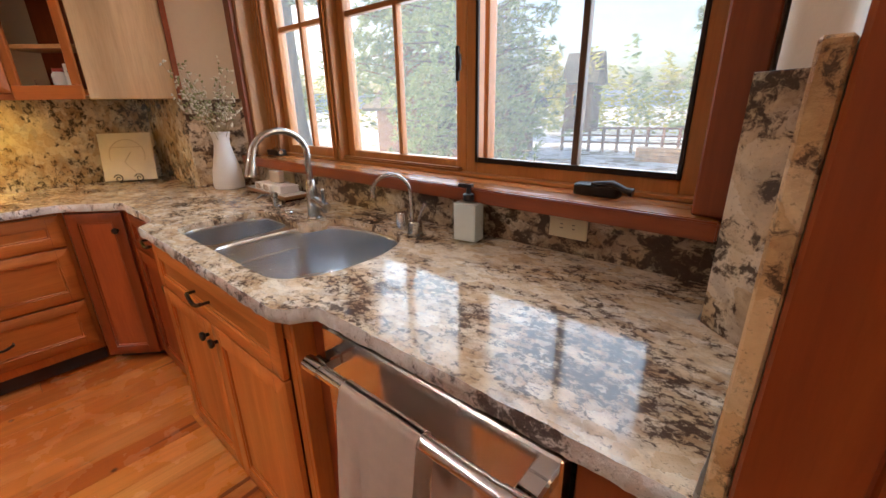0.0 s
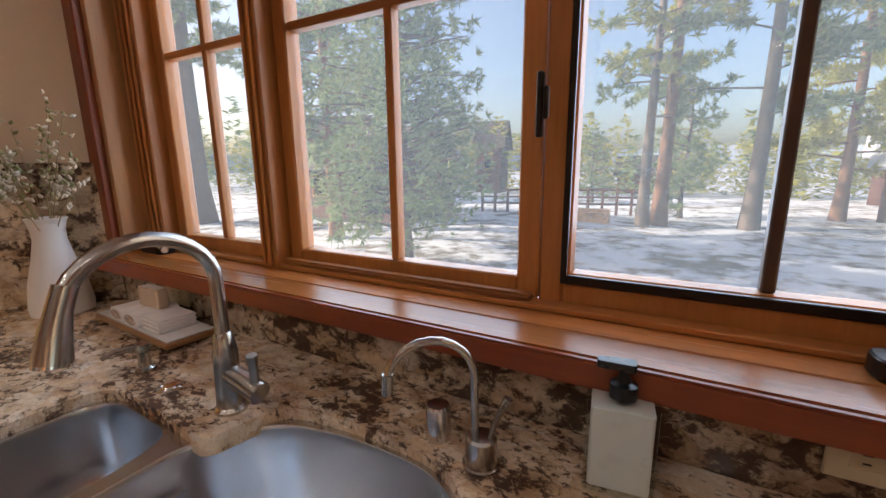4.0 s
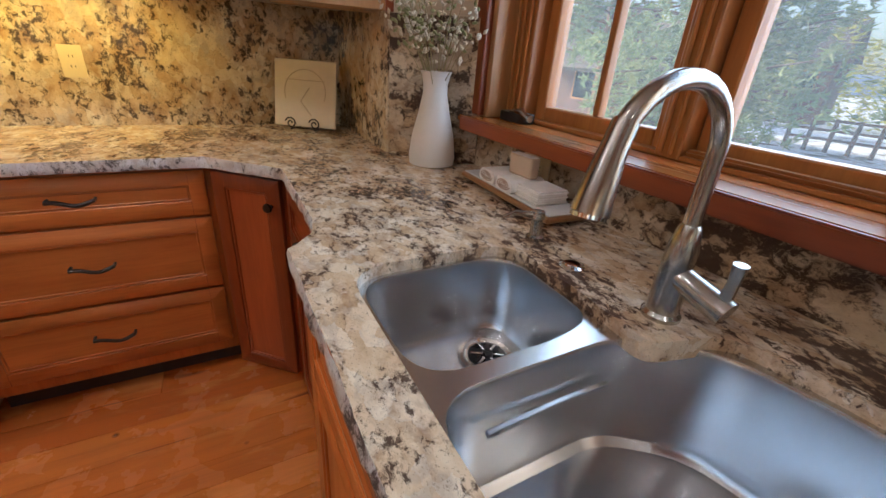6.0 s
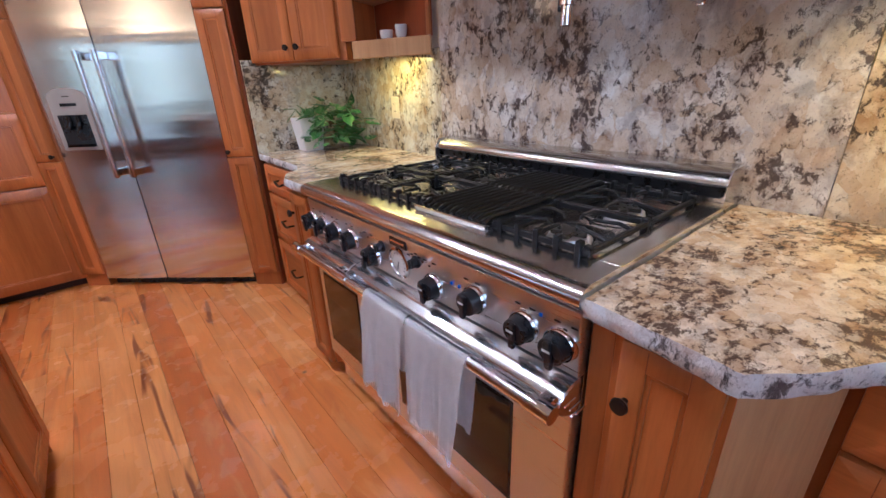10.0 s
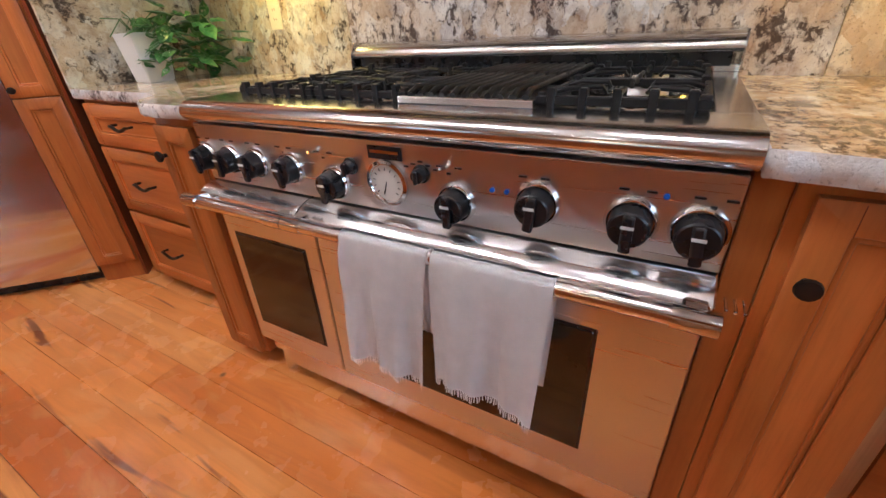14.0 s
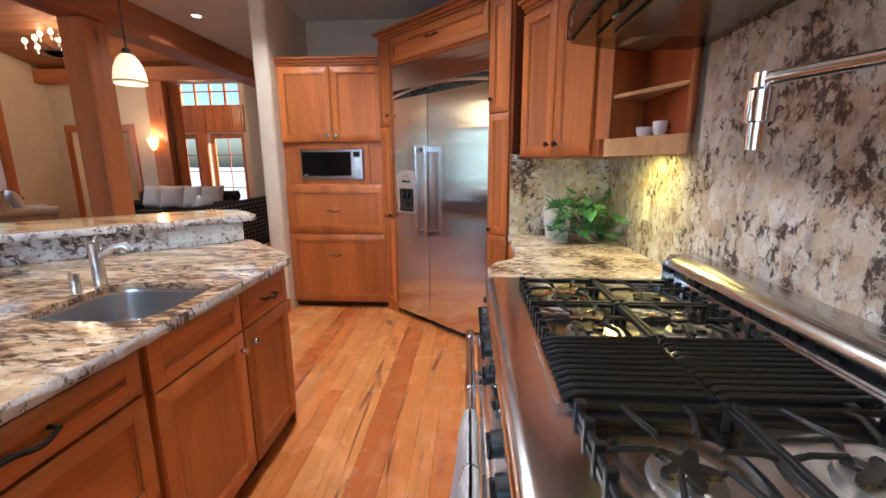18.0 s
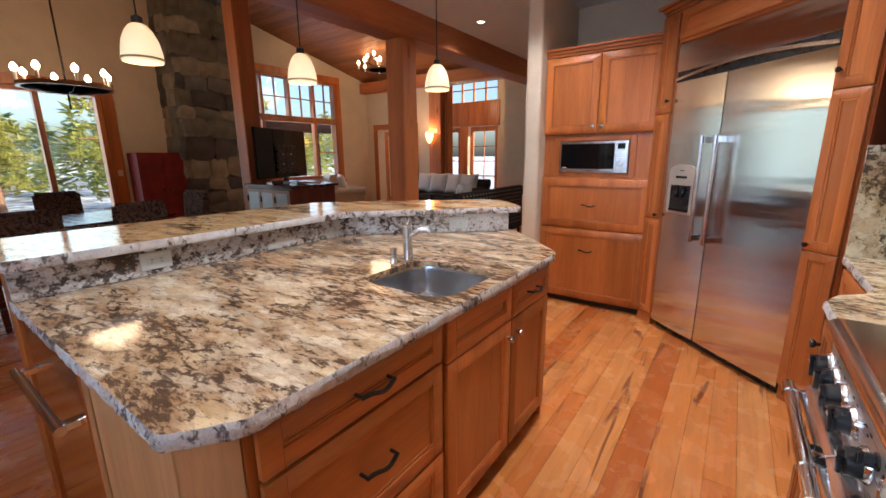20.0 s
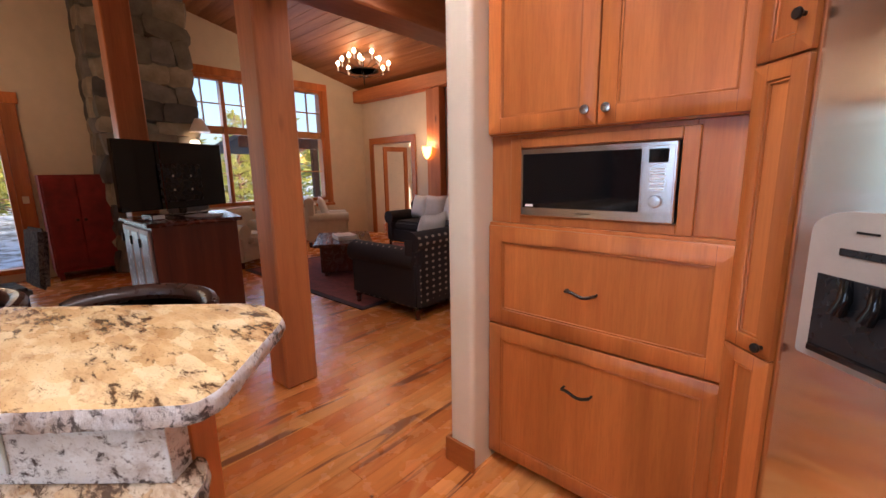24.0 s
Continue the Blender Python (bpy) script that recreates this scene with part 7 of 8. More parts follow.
part("shade", lathe([(0.02, 0.0), (0.06, 0.06), (0.09, 0.16), (0.10, 0.24), (0.085, 0.24), (0.05, 0.08), (0, 0.03)], 20), glowing("sconce_glass", (1.0, 0.42, 0.08), 4.0), s, "amber glass shade")
part("bracket", box(-0.03, 0.03, -0.0, 0.06, 0.02, 0.05, 0.004, m=pose(0, -0.06, 0)), BRONZE, s)

# ---- stone chimney ----
STONE_M = []
for nm, cl in (("stone_grey", (0.19, 0.185, 0.18)), ("stone_dark", (0.085, 0.085, 0.09)), ("stone_tan", (0.31, 0.275, 0.215)), ("stone_moss", (0.17, 0.16, 0.135))):
    STONE_M.append(plain(nm, cl, 0.85, 0.0, 0.35, 5, 0.7, 25))
chim = thing("chimney", pose(0, 0, 0), "tall chimney breast of rough grey fieldstone", "chimney")
part("core", box(6.05, 6.498, -5.14, -4.02, 0, 4.7), plain("mortar", (0.07, 0.065, 0.06), 0.9, 0, 0.2, 10, 0.4), chim)
rs = random.Random(5)


def rock(w, d, h, seed):
    bm = box(-w / 2, w / 2, -d / 2, d / 2, -h / 2, h / 2)
    bmesh.ops.subdivide_edges(bm, edges=bm.edges[:], cuts=2, use_grid_fill=True)
    for v in bm.verts:
        n = Vector((v.co.x / w, v.co.y / d, v.co.z / h))
        k = max(abs(n.x), abs(n.y), abs(n.z))
        rad = n.length / 0.87
        v.co *= (1.0 - 0.24 * max(0, rad - 0.55)) * (1 + 0.34 * noise.noise(v.co * 5 + Vector((seed, 0, 0))))
    for _ in range(2):
        bmesh.ops.smooth_vert(bm, verts=bm.verts, factor=0.4, use_axis_x=True, use_axis_y=True, use_axis_z=True)
    for f in bm.faces:
        f.smooth = True
    return bm


z, n = 0.0, 0
while z < 4.5:
    h = rs.uniform(0.19, 0.40)
    y = -5.22
    while y < -4.0:
        w = min(rs.uniform(0.2, 0.58), -3.96 - y)
        if w > 0.07:
            part("stone", rock(w * 1.3, 0.32, h * 1.3, n), rs.choice(STONE_M), chim, m=pose(6.02 + rs.uniform(-0.03, 0.02), y + w / 2, z + h / 2, rs.uniform(-9, 9), rs.uniform(-14, 14), 90 + rs.uniform(-8, 8)))
            n += 1
        y += w + 0.012
    for ys in (-5.15, -4.0):
        for xs in (6.14, 6.38):
            part("stone", rock(0.36, 0.26, h * 1.3, n), rs.choice(STONE_M), chim, m=pose(xs + rs.uniform(-0.02, 0.02), ys, z + h / 2, rs.uniform(-4, 4), 0, rs.uniform(-5, 5)))
            n += 1
    z += h + 0.012

s = thing("chimney_sconce", pose(5.76, -5.20, 2.14), "white cone-shaped wall lamp on the chimney stones", "lamp")
part("shade", lathe([(0.150, 0.0), (0.152, 0.01), (0.062, 0.20), (0.055, 0.21), (0.050, 0.205), (0.145, 0.006)], 24), CERAMIC, s, "white cone shade")
part("bracket", tube([(0, 0, 0.20), (0.06, 0.01, 0.235), (0.14, 0.02, 0.22)], 0.012, 8), BRONZE, s)

# ---- furniture of the far rooms ----
RED = plain("red_lacquer", (0.22, 0.016, 0.014), 0.5, 0.0, 0.4, 6)
c = thing("red_cabinet", pose(6.02, -3.22, 0, 0, 0, -90), "tall dark red lacquered cabinet against the wall", "cabinet")
part("body", box(0, 0.74, 0.0, 0.44, 0.12, 1.49, 0.006), RED, c)
for x0, x1 in ((0.02, 0.365), (0.375, 0.72)):
    d = part("door", box(x0, x1, -0.018, -0.001, 0.18, 1.44, 0.006), RED, c)
    part("ring_pull", lathe([(0.02, 0), (0.02, 0.006), (0, 0.008)], 12, m=pose(x1 - 0.04 if x0 < 0.3 else x0 + 0.04, -0.018, 0.85, 90)), BRONZE, d)
for x in (0.03, 0.67):
    part("leg", box(x, x + 0.05, 0.02, 0.07, 0, 0.12, 0.004), RED, c)
    part("leg", box(x, x + 0.05, 0.36, 0.41, 0, 0.12, 0.004), RED, c)

BLUEGLASS = plain("frosted_blue_glass", (0.55, 0.74, 0.86), 0.25, 0.0, 0.1, 4)
c = thing("media_console", pose(0, 0, 0), "dark red wood media console with pale blue glass doors", "console")
part("body", prism([(2.38, -3.62), (3.40, -3.62), (3.40, -4.55), (2.40, -4.33)], 0.06, 1.0, 0.004), timber("console_wood", (0.15, 0.034, 0.017), (0.085, 0.017, 0.009), 2, rough=0.3), c)
part("top", prism([(2.34, -3.58), (3.43, -3.58), (3.43, -4.59), (2.36, -4.37)], 1.0005, 1.035, 0.005), WOOD_DARK, c)
part("plinth", prism([(2.42, -3.66), (3.36, -3.66), (3.36, -4.5), (2.44, -4.30)], 0.0, 0.0595, 0.002), BLACK, c)
PALE = plain("pale_frame", (0.42, 0.34, 0.30), 0.4)
for k in range(3):
    x0 = 2.42 + k * 0.325
    d = part("door", box(x0, x0 + 0.315, -3.6195, -3.60, 0.10, 0.97, 0.003), PALE, c, "pale framed door")
    part("glass", box(x0 + 0.04, x0 + 0.275, -3.5995, -3.596, 0.14, 0.93, 0.001), BLUEGLASS, d, "frosted pale blue glass")
    part("pull", box(x0 + 0.288, x0 + 0.302, -3.5995, -3.58, 0.80, 0.88, 0.003), BRONZE, d)
tv = thing("television", pose(3.02, -3.70, 1.036, 0, 0, math.degrees(math.atan2(-0.80, 0.33))), "large black flat television on the console", "television")
part("screen", box(-0.19, 0.975, -0.02, 0.03, 0.07, 0.74, 0.006), GLASS_BLACK, tv)
part("back_hump", box(0.2, 0.66, -0.05, -0.0205, 0.14, 0.52, 0.008), BLACK, tv)
for x in (0.33, 0.53):
    for z in (0.26, 0.40):
        part("mount_screw", lathe([(0.012, 0), (0.012, 0.004), (0, 0.005)], 10, m=pose(x, -0.0505, z, 90)), CHROME, tv)
part("divider", box(0.215, 0.225, -0.053, -0.0505, 0.05, 0.73), WOOD_DARK, tv)
part("foot", box(0.25, 0.62, -0.12, 0.06, 0.0, 0.012, 0.003), BLACK, tv)
part("neck", box(0.40, 0.47, -0.01, 0.02, 0.012, 0.07), BLACK, tv)
t = thing("cable_box", pose(2.78, -3.74, 1.036, 0, 0, 10), "small dark media box with a pale front on the console", "box")
part("case", box(-0.10, 0.10, -0.06, 0.06, 0, 0.05, 0.004), WOOD_DARK, t)
part("front", box(-0.105, -0.1005, -0.05, 0.05, 0.008, 0.045, 0.001), CERAMIC, t)
t = thing("paper_stack", pose(2.72, -4.15, 1.036, 0, 0, 20), "loose stack of papers on the console", "papers")
for k in range(3):
    part("sheet", box(-0.14, 0.14, -0.10, 0.10, 0.001 + k * 0.006, 0.006 + k * 0.006, 0.001, m=pose(0, 0, 0, 0, 0, k * 7)), CERAMIC, t)
lm = thing("mantel_lamp", pose(5.80, -5.12, 1.741), "small lamp with a warm white shade on the mantel", "lamp")
part("shade", lathe([(0.13, 0.08), (0.06, 0.27), (0.055, 0.27), (0.125, 0.08)], 20), glowing("lamp_shade_warm", (1.0, 0.80, 0.55), 1.2), lm)
part("stand", lathe([(0.07, 0), (0.07, 0.01), (0.012, 0.02), (0.012, 0.12), (0, 0.12)], 14), BRONZE, lm)


def cushion(bm, cx, cy, cz, w, d, h, m=None, bev=0.05):
    own = box(cx - w / 2, cx + w / 2, cy - d / 2, cy + d / 2, cz - h / 2, cz + h / 2, min(bev, h * 0.42, d * 0.42), seg=3)
    return merge(bm, own, m)


def pillow(m, mat, label):
    t = thing("pillow", m, label, "pillow", "sofa pillows")
    bm = bmesh.new()
    n = 8
    grid = {}
    for s in (-1, 1):
        for i in range(n + 1):
            for j in range(n + 1):
                u, v = i / n * 2 - 1, j / n * 2 - 1
                edge = (1 - u ** 4) * (1 - v ** 4)
                if s == 1 and (i in (0, n) or j in (0, n)):
                    grid[s, i, j] = grid[-1, i, j]
                    continue
                pin = 1 - 0.10 * (1 - abs(u)) * abs(v) - 0.10 * (1 - abs(v)) * abs(u)
                grid[s, i, j] = bm.verts.new((u * 0.24 * pin, s * 0.075 * edge ** 0.5, v * 0.24 * pin + 0.24))
    for s in (-1, 1):
        for i in range(n):
            for j in range(n):
                f = [grid[s, i, j], grid[s, i + 1, j], grid[s, i + 1, j + 1], grid[s, i, j + 1]]
                bm.faces.new(f if s == -1 else f[::-1])
    part("cover", bm, mat, t)
    return t


def dotted():
    m, nt, b = material("dotted_fabric")
    v = coords(nt, (11, 11, 16))
    vor = node(nt, "ShaderNodeTexVoronoi", {"Vector": v, "Scale": 1.0, "Randomness": 0.0})
    col = mixc(nt, ramp(nt, vor.outputs["Distance"], [(0.20, grey(1)), (0.26, grey(0))]), (0.018, 0.013, 0.014), (0.36, 0.28, 0.22))
    nt.links.new(col, b.inputs["Base Color"])
    b.inputs["Roughness"].default_value = 0.8
    return m


DOT = dotted()
DARKC = plain("dark_fabric", (0.020, 0.015, 0.016), 0.8, 0, 0.2, 20, 0.3)
CREAM = plain("cream_fabric", (0.60, 0.53, 0.44), 0.9, 0, 0.08, 12, 0.3)
PILW = plain("pillow_white", (0.78, 0.75, 0.73), 0.9, 0, 0.06, 12, 0.3)


def sofa(name, m, w, mat, label, arm=0.22, back=0.80, d=0.95):
    s = thing(name, m, label, "sofa" if w > 1.3 else "armchair")
    part("base", box(0.03, w - 0.03, 0.05, d - 0.03, 0.10, 0.36, 0.03, seg=2), mat, s)
    for x in (0.0, w - arm):
        bm = cushion(None, x + arm / 2, d / 2, 0.34, arm * 0.86, d - 0.04, 0.48, bev=0.04)
        tube([(x + arm / 2, 0.0, 0.57), (x + arm / 2, d - 0.08, 0.57)], arm * 0.55, 14, bm)
        part("arm", bm, mat, s, "rolled arm")
    bm = cushion(None, w / 2, d - 0.13, 0.50, w - 0.02, 0.22, back - 0.12, bev=0.06)
    tube([(0.02, d - 0.10, back - 0.04), (w - 0.02, d - 0.10, back - 0.04)], 0.10, 14, bm)
    part("back", bm, mat, s, "rolled back")
    k = max(1, round((w - 2 * arm) / 0.72))
    cw = (w - 2 * arm) / k
    for i in range(k):
        part("seat_cushion", cushion(None, arm + cw * (i + 0.5), 0.36, 0.43, cw - 0.01, 0.68, 0.17, bev=0.05), mat, s)
    for x in (0.06, w - 0.06):
        for y in (0.08, d - 0.08):
            part("foot", lathe([(0.022, 0), (0.032, 0.10), (0, 0.10)], 10, m=pose(x, y, 0)), WOOD_DARK, s)
    return s


sofa("sofa", pose(1.98, -7.35, 0.013, 0, 0, 90), 2.05, DOT, "dark sofa in pale dotted fabric with rolled arms", d=1.1)
sofa("sofa", pose(4.45, -7.90, 0.013, 0, 0, 180), 2.1, DARKC, "dark sofa with pale pillows before the far wall", d=0.9)
sofa("armchair", pose(0, 0, 0.0), 0.86, CREAM, "cream upholstered armchair beside the window", 0.18, 0.92, 0.85)
bpy.data.objects["armchair"].matrix_basis = pose(5.15, -7.55, 0.0, 0, 0, -30)
sofa("armchair", pose(4.6, -5.2, 0.0, 0, 0, -70), 0.9, CREAM, "tan upholstered armchair beside the window", 0.2, 0.85, 0.85)
for i, (x, y, rz) in enumerate(((2.78, -8.42, 6), (3.20, -8.42, -8), (3.62, -8.42, 10), (4.05, -8.42, -6))):
    pillow(pose(x, y, 0.53, 16, 0, rz), PILW, "white square throw pillow on the far sofa")
pillow(pose(1.32, -5.85, 0.535, 16, 0, -80), PILW, "white square throw pillow leaning on the dotted sofa")
pillow(pose(5.65, -7.38, 0.53, -18, 0, -30), PILW, "white square throw pillow on the armchair")
RUG = plain("red_rug", (0.24, 0.055, 0.045), 0.95, 0, 0.35, 9, 0.4, 200)
c = thing("area_rug", pose(0, 0, 0), "worn red patterned area rug with a dark border", "rug")
part("field", box(1.72, 4.52, -8.22, -5.28, 0.001, 0.012, 0.002), RUG, c)
bm = box(1.64, 4.60, -5.279, -5.20, 0.001, 0.011, 0.002)
box(1.64, 4.60, -8.30, -8.221, 0.001, 0.011, 0.002, bm)
box(1.64, 1.719, -8.22, -5.28, 0.001, 0.011, 0.002, bm)
box(4.521, 4.60, -8.22, -5.28, 0.001, 0.011, 0.002, bm)
part("border", bm, plain("rug_border", (0.05, 0.018, 0.02), 0.95), c, "dark border")
c = thing("coffee_table", pose(3.45, -6.25, 0.013, 0, 0, -35), "dark wood trunk-like coffee table", "table")
part("tabletop", box(-0.62, 0.62, -0.40, 0.40, 0.43, 0.47, 0.006), WOOD_DARK, c)
part("chest", box(-0.52, 0.52, -0.32, 0.32, 0.06, 0.429, 0.005), WOOD_DARK, c)
for x in (-0.48, 0.42):
    for y in (-0.28, 0.22):
        part("foot", box(x, x + 0.06, y, y + 0.06, 0, 0.0595, 0.004), WOOD_DARK, c)
t = thing("book_stack", pose(3.35, -6.2, 0.484, 0, 0, -20), "low stack of pale books on the coffee table", "books")
for k in range(2):
    part("book", box(-0.20 + 0.02 * k, 0.20, -0.14, 0.14, 0.03 * k, 0.03 * k + 0.028, 0.003), (PAPER, CERAMIC)[k], t)

# dining set
c = thing("dining_table", pose(3.55, -1.55, 0, 0, 0, 8), "dark polished dining table", "table")
part("tabletop", box(-0.55, 0.55, -0.95, 0.95, 0.72, 0.76, 0.008), WOOD_DARK, c)
for x in (-0.46, 0.40):
    for y in (-0.84, 0.78):
        part("leg", box(x, x + 0.06, y, y + 0.06, 0, 0.7195, 0.004), WOOD_DARK, c)
PATT, pnt, pb = material("patterned_fabric")
pv = coords(pnt)
pnt.links.new(ramp(pnt, noisy(pnt, pv, 14, 3, 0.6, 1.5), [(0.42, (0.04, 0.026, 0.024)), (0.52, (0.20, 0.16, 0.13)), (0.60, (0.06, 0.04, 0.035))]), pb.inputs["Base Color"])
pb.inputs["Roughness"].default_value = 0.85


def dining_chair(m):
    c = thing("dining_chair", m, "upholstered dining chair in dark floral fabric", "chair", "dining chairs")
    part("seat", cushion(None, 0, 0, 0.44, 0.48, 0.48, 0.10, bev=0.03), PATT, c)
    part("backrest", cushion(None, 0, 0.22, 0.74, 0.46, 0.07, 0.56, m=pose(0, 0.06, 0, -6), bev=0.03), PATT, c)
    for x in (-0.2, 0.2):
        for y in (-0.19, 0.19):
            part("leg", box(x - 0.02, x + 0.02, y - 0.02, y + 0.02, 0, 0.395, 0.004), WOOD_DARK, c)
    return c


first = dining_chair(pose(2.75, -1.15, 0, 0, 0, 95))
for x, y, rz in ((2.78, -1.95, 95), (3.45, -2.60, 190), (4.35, -1.9, -85), (4.35, -1.1, -85)):
    copy_thing(first, pose(x, y, 0, 0, 0, rz))

# bar stools with curved dark backs
LEATH = plain("dark_leather", (0.035, 0.016, 0.011), 0.30, 0, 0.25, 12, 0.15)


def stool(m):
    c = thing("bar_stool", m, "bar stool with a dark leather curved back", "stool", "bar stools")
    part("seat", lathe([(0.0, 0.66), (0.18, 0.66), (0.20, 0.68), (0.20, 0.71), (0.17, 0.73), (0, 0.735)], 24), LEATH, c)
    pts = [(0.272 * math.cos(radians(a)), 0.245 * math.sin(radians(a)), 0.985 + 0.010 * math.sin(radians((a - 20) * 180 / 140))) for a in range(20, 161, 10)]
    part("back_rail", tube(pts, [0.018] + [0.030] * (len(pts) - 2) + [0.018], 10, flat=0.9), LEATH, c, "padded dark leather back rail")
    bm = bmesh.new()
    low = [(0.262 * math.cos(radians(a)), 0.235 * math.sin(radians(a)), 0.86) for a in range(30, 151, 10)]
    hi = [(0.269 * math.cos(radians(a)), 0.242 * math.sin(radians(a)), 0.98) for a in range(30, 151, 10)]
    lv, hv = [bm.verts.new(p) for p in low], [bm.verts.new(p) for p in hi]
    for i in range(len(lv) - 1):
        bm.faces.new((lv[i], lv[i + 1], hv[i + 1], hv[i]))
    bmesh.ops.solidify(bm, geom=bm.faces[:], thickness=0.02)
    part("back_pad", bm, LEATH, c)
    for a in (35, 145):
        part("back_post", tube([(0.19 * math.cos(radians(a)), 0.18 * math.sin(radians(a)), 0.68), (0.265 * math.cos(radians(a)), 0.238 * math.sin(radians(a)), 0.89)], 0.012, 8), WOOD_DARK, c)
    for a in (45, 135, 225, 315):
        part("leg", tube([(0.14 * math.cos(radians(a)), 0.14 * math.sin(radians(a)), 0.66), (0.20 * math.cos(radians(a)), 0.20 * math.sin(radians(a)), 0.0)], [0.018, 0.014], 8), WOOD_DARK, c)
    part("footrest", tube([(0.175 * math.cos(radians(a)), 0.175 * math.sin(radians(a)), 0.28) for a in range(0, 361, 20)], 0.009, 8), BRONZE, c)
    return c


s0 = stool(pose(-0.15, -2.95, 0, 0, 0, -138))
for x, y, rz in ((0.33, -2.49, -138), (0.50, -1.80, -90), (0.50, -1.15, -90)):
    copy_thing(s0, pose(x, y, 0, 0, 0, rz))

# chandeliers
FLAME = glowing("candle_bulb", (1.0, 0.70, 0.38), 9.0)


def chandelier(m, ring_mat, r, n, tiers, label, hang, w=0.02):
    c = thing("chandelier", m, label, "lamp", "chandeliers")
    part("ring", lathe([(r - w, -w), (r + w, -w), (r + w, w), (r - w, w), (r - w, -w)], 36), ring_mat, c)
    k = 0
    for tier, (rr_, zz, nn) in enumerate(tiers):
        for i in range(nn):
            a = 2 * math.pi * (i + 0.5 * tier) / nn
            x, y = rr_ * math.cos(a), rr_ * math.sin(a)
            part("candle", lathe([(0.016, 0), (0.016, 0.09), (0, 0.092)], 10, m=pose(x, y, zz)), CERAMIC, c)
            part("bulb", lathe([(0.012, 0.09), (0.028, 0.105), (0.036, 0.13), (0.027, 0.158), (0.010, 0.18), (0, 0.184)], 16, m=pose(x, y, zz)), FLAME, c, "glowing candle bulb")
            part("arm", tube([(0, 0, zz - 0.10), (x * 0.5, y * 0.5, zz - 0.09), (x, y, zz)], 0.006, 6), BRONZE, c)
    part("stem", tube([(0, 0, -0.25), (0, 0, hang)], 0.010, 8), BRONZE, c)
    return c


chandelier(pose(4.40, -2.10, 2.22), timber("ring_wood", (0.40, 0.22, 0.06), (0.28, 0.13, 0.04), 0), 0.42, 8, [(0.42, 0.03, 8)], "ring chandelier with candle bulbs over the dining table", 2.26)
chandelier(pose(4.75, -7.80, 3.32), BRONZE, 0.27, 8, [(0.47, 0.0, 8), (0.27, 0.16, 5)], "dark iron chandelier with candle bulbs over the living room", 0.315, 0.008)
# dark speaker on the partition
t = thing("wall_clock", pose(-0.5545, -4.75, 2.05, 0, 0, 90), "dark round-edged clock hung on the partition", "clock")
part("disc", lathe([(0.30, 0.0), (0.30, 0.02), (0.26, 0.035), (0, 0.035)], 30, m=pose(0, 0, 0, 90)), BLACK, t)

# ---- outdoors ----
def ground_material():
    m, nt, b = material("snowy_ground")
    v = coords(nt)
    n = noisy(nt, v, 0.55, 8, 0.68, 0.4)
    dirt = ramp(nt, noisy(nt, v, 3, 6, 0.7), [(0.3, (0.11, 0.09, 0.07)), (0.7, (0.24, 0.22, 0.17))])
    f = noisy(nt, v, 1.8, 6, 0.7)
    mask = ramp(nt, maths(nt, "ADD", maths(nt, "MULTIPLY", n, 0.5), maths(nt, "MULTIPLY", f, 0.5)), [(0.43, grey(0)), (0.52, grey(0.95))])
    nt.links.new(mixc(nt, mask, dirt, (0.72, 0.75, 0.80)), b.inputs["Base Color"])
    b.inputs["Roughness"].default_value = 0.85
    bump(nt, b, f, 0.6, 0.08)
    return m


bm = bmesh.new()
R = 900
GZ = -0.6
xs = [-R, -200, -60, -30] + [-20 + 2 * i for i in range(21)] + [30, 60, 200, R]
ys = [-R, -200, -60, -30] + [-20 + 2 * i for i in range(31)] + [60, 120, 300, R]
gv = [[bm.verts.new((x, y, GZ + (0.14 * noise.noise(Vector((x * 0.25, y * 0.25, 0))) if abs(x) < 25 and 2 < y < 45 else 0) - (0.0 if y < 25 else min(6.0, (y - 25) * 0.05)))) for y in ys] for x in xs]
for i in range(len(xs) - 1):
    for j in range(len(ys) - 1):
        bm.faces.new((gv[i][j], gv[i + 1][j], gv[i + 1][j + 1], gv[i][j + 1]))
structure("ground", bm, ground_material(), "ground of patchy snow, bark and dry grass", "ground")

BARK = plain("pine_bark", (0.20, 0.105, 0.06), 0.9, 0, 0.4, 9, 0.8, 14)
BARK_GREY = plain("pine_bark_grey", (0.14, 0.11, 0.09), 0.9, 0, 0.4, 9, 0.8, 14)


def needle_material(name, a, b_):
    m, nt, b = material(name)
    geo = nt.nodes.new("ShaderNodeNewGeometry")
    nt.links.new(ramp(nt, geo.outputs["Random Per Island"], [(0.0, a), (1.0, b_)]), b.inputs["Base Color"])
    b.inputs["Roughness"].default_value = 0.7
    thin = nt.nodes.new("ShaderNodeBsdfTranslucent")
    nt.links.new(b.inputs["Base Color"].links[0].from_socket, thin.inputs["Color"])
    mix = nt.nodes.new("ShaderNodeMixShader")
    mix.inputs[0].default_value = 0.45
    out = [n for n in nt.nodes if n.type == "OUTPUT_MATERIAL"][0]
    nt.links.new(b.outputs[0], mix.inputs[1])
    nt.links.new(thin.outputs[0], mix.inputs[2])
    nt.links.new(mix.outputs[0], out.inputs[0])
    return m


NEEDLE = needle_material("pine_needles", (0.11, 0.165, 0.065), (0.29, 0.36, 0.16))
# brighter yellow copy of the needles, with sunlight put into the colour
NEEDLE_Y = needle_material("pine_needles_sunlit_tint", (0.24, 0.25, 0.045), (0.46, 0.44, 0.10))


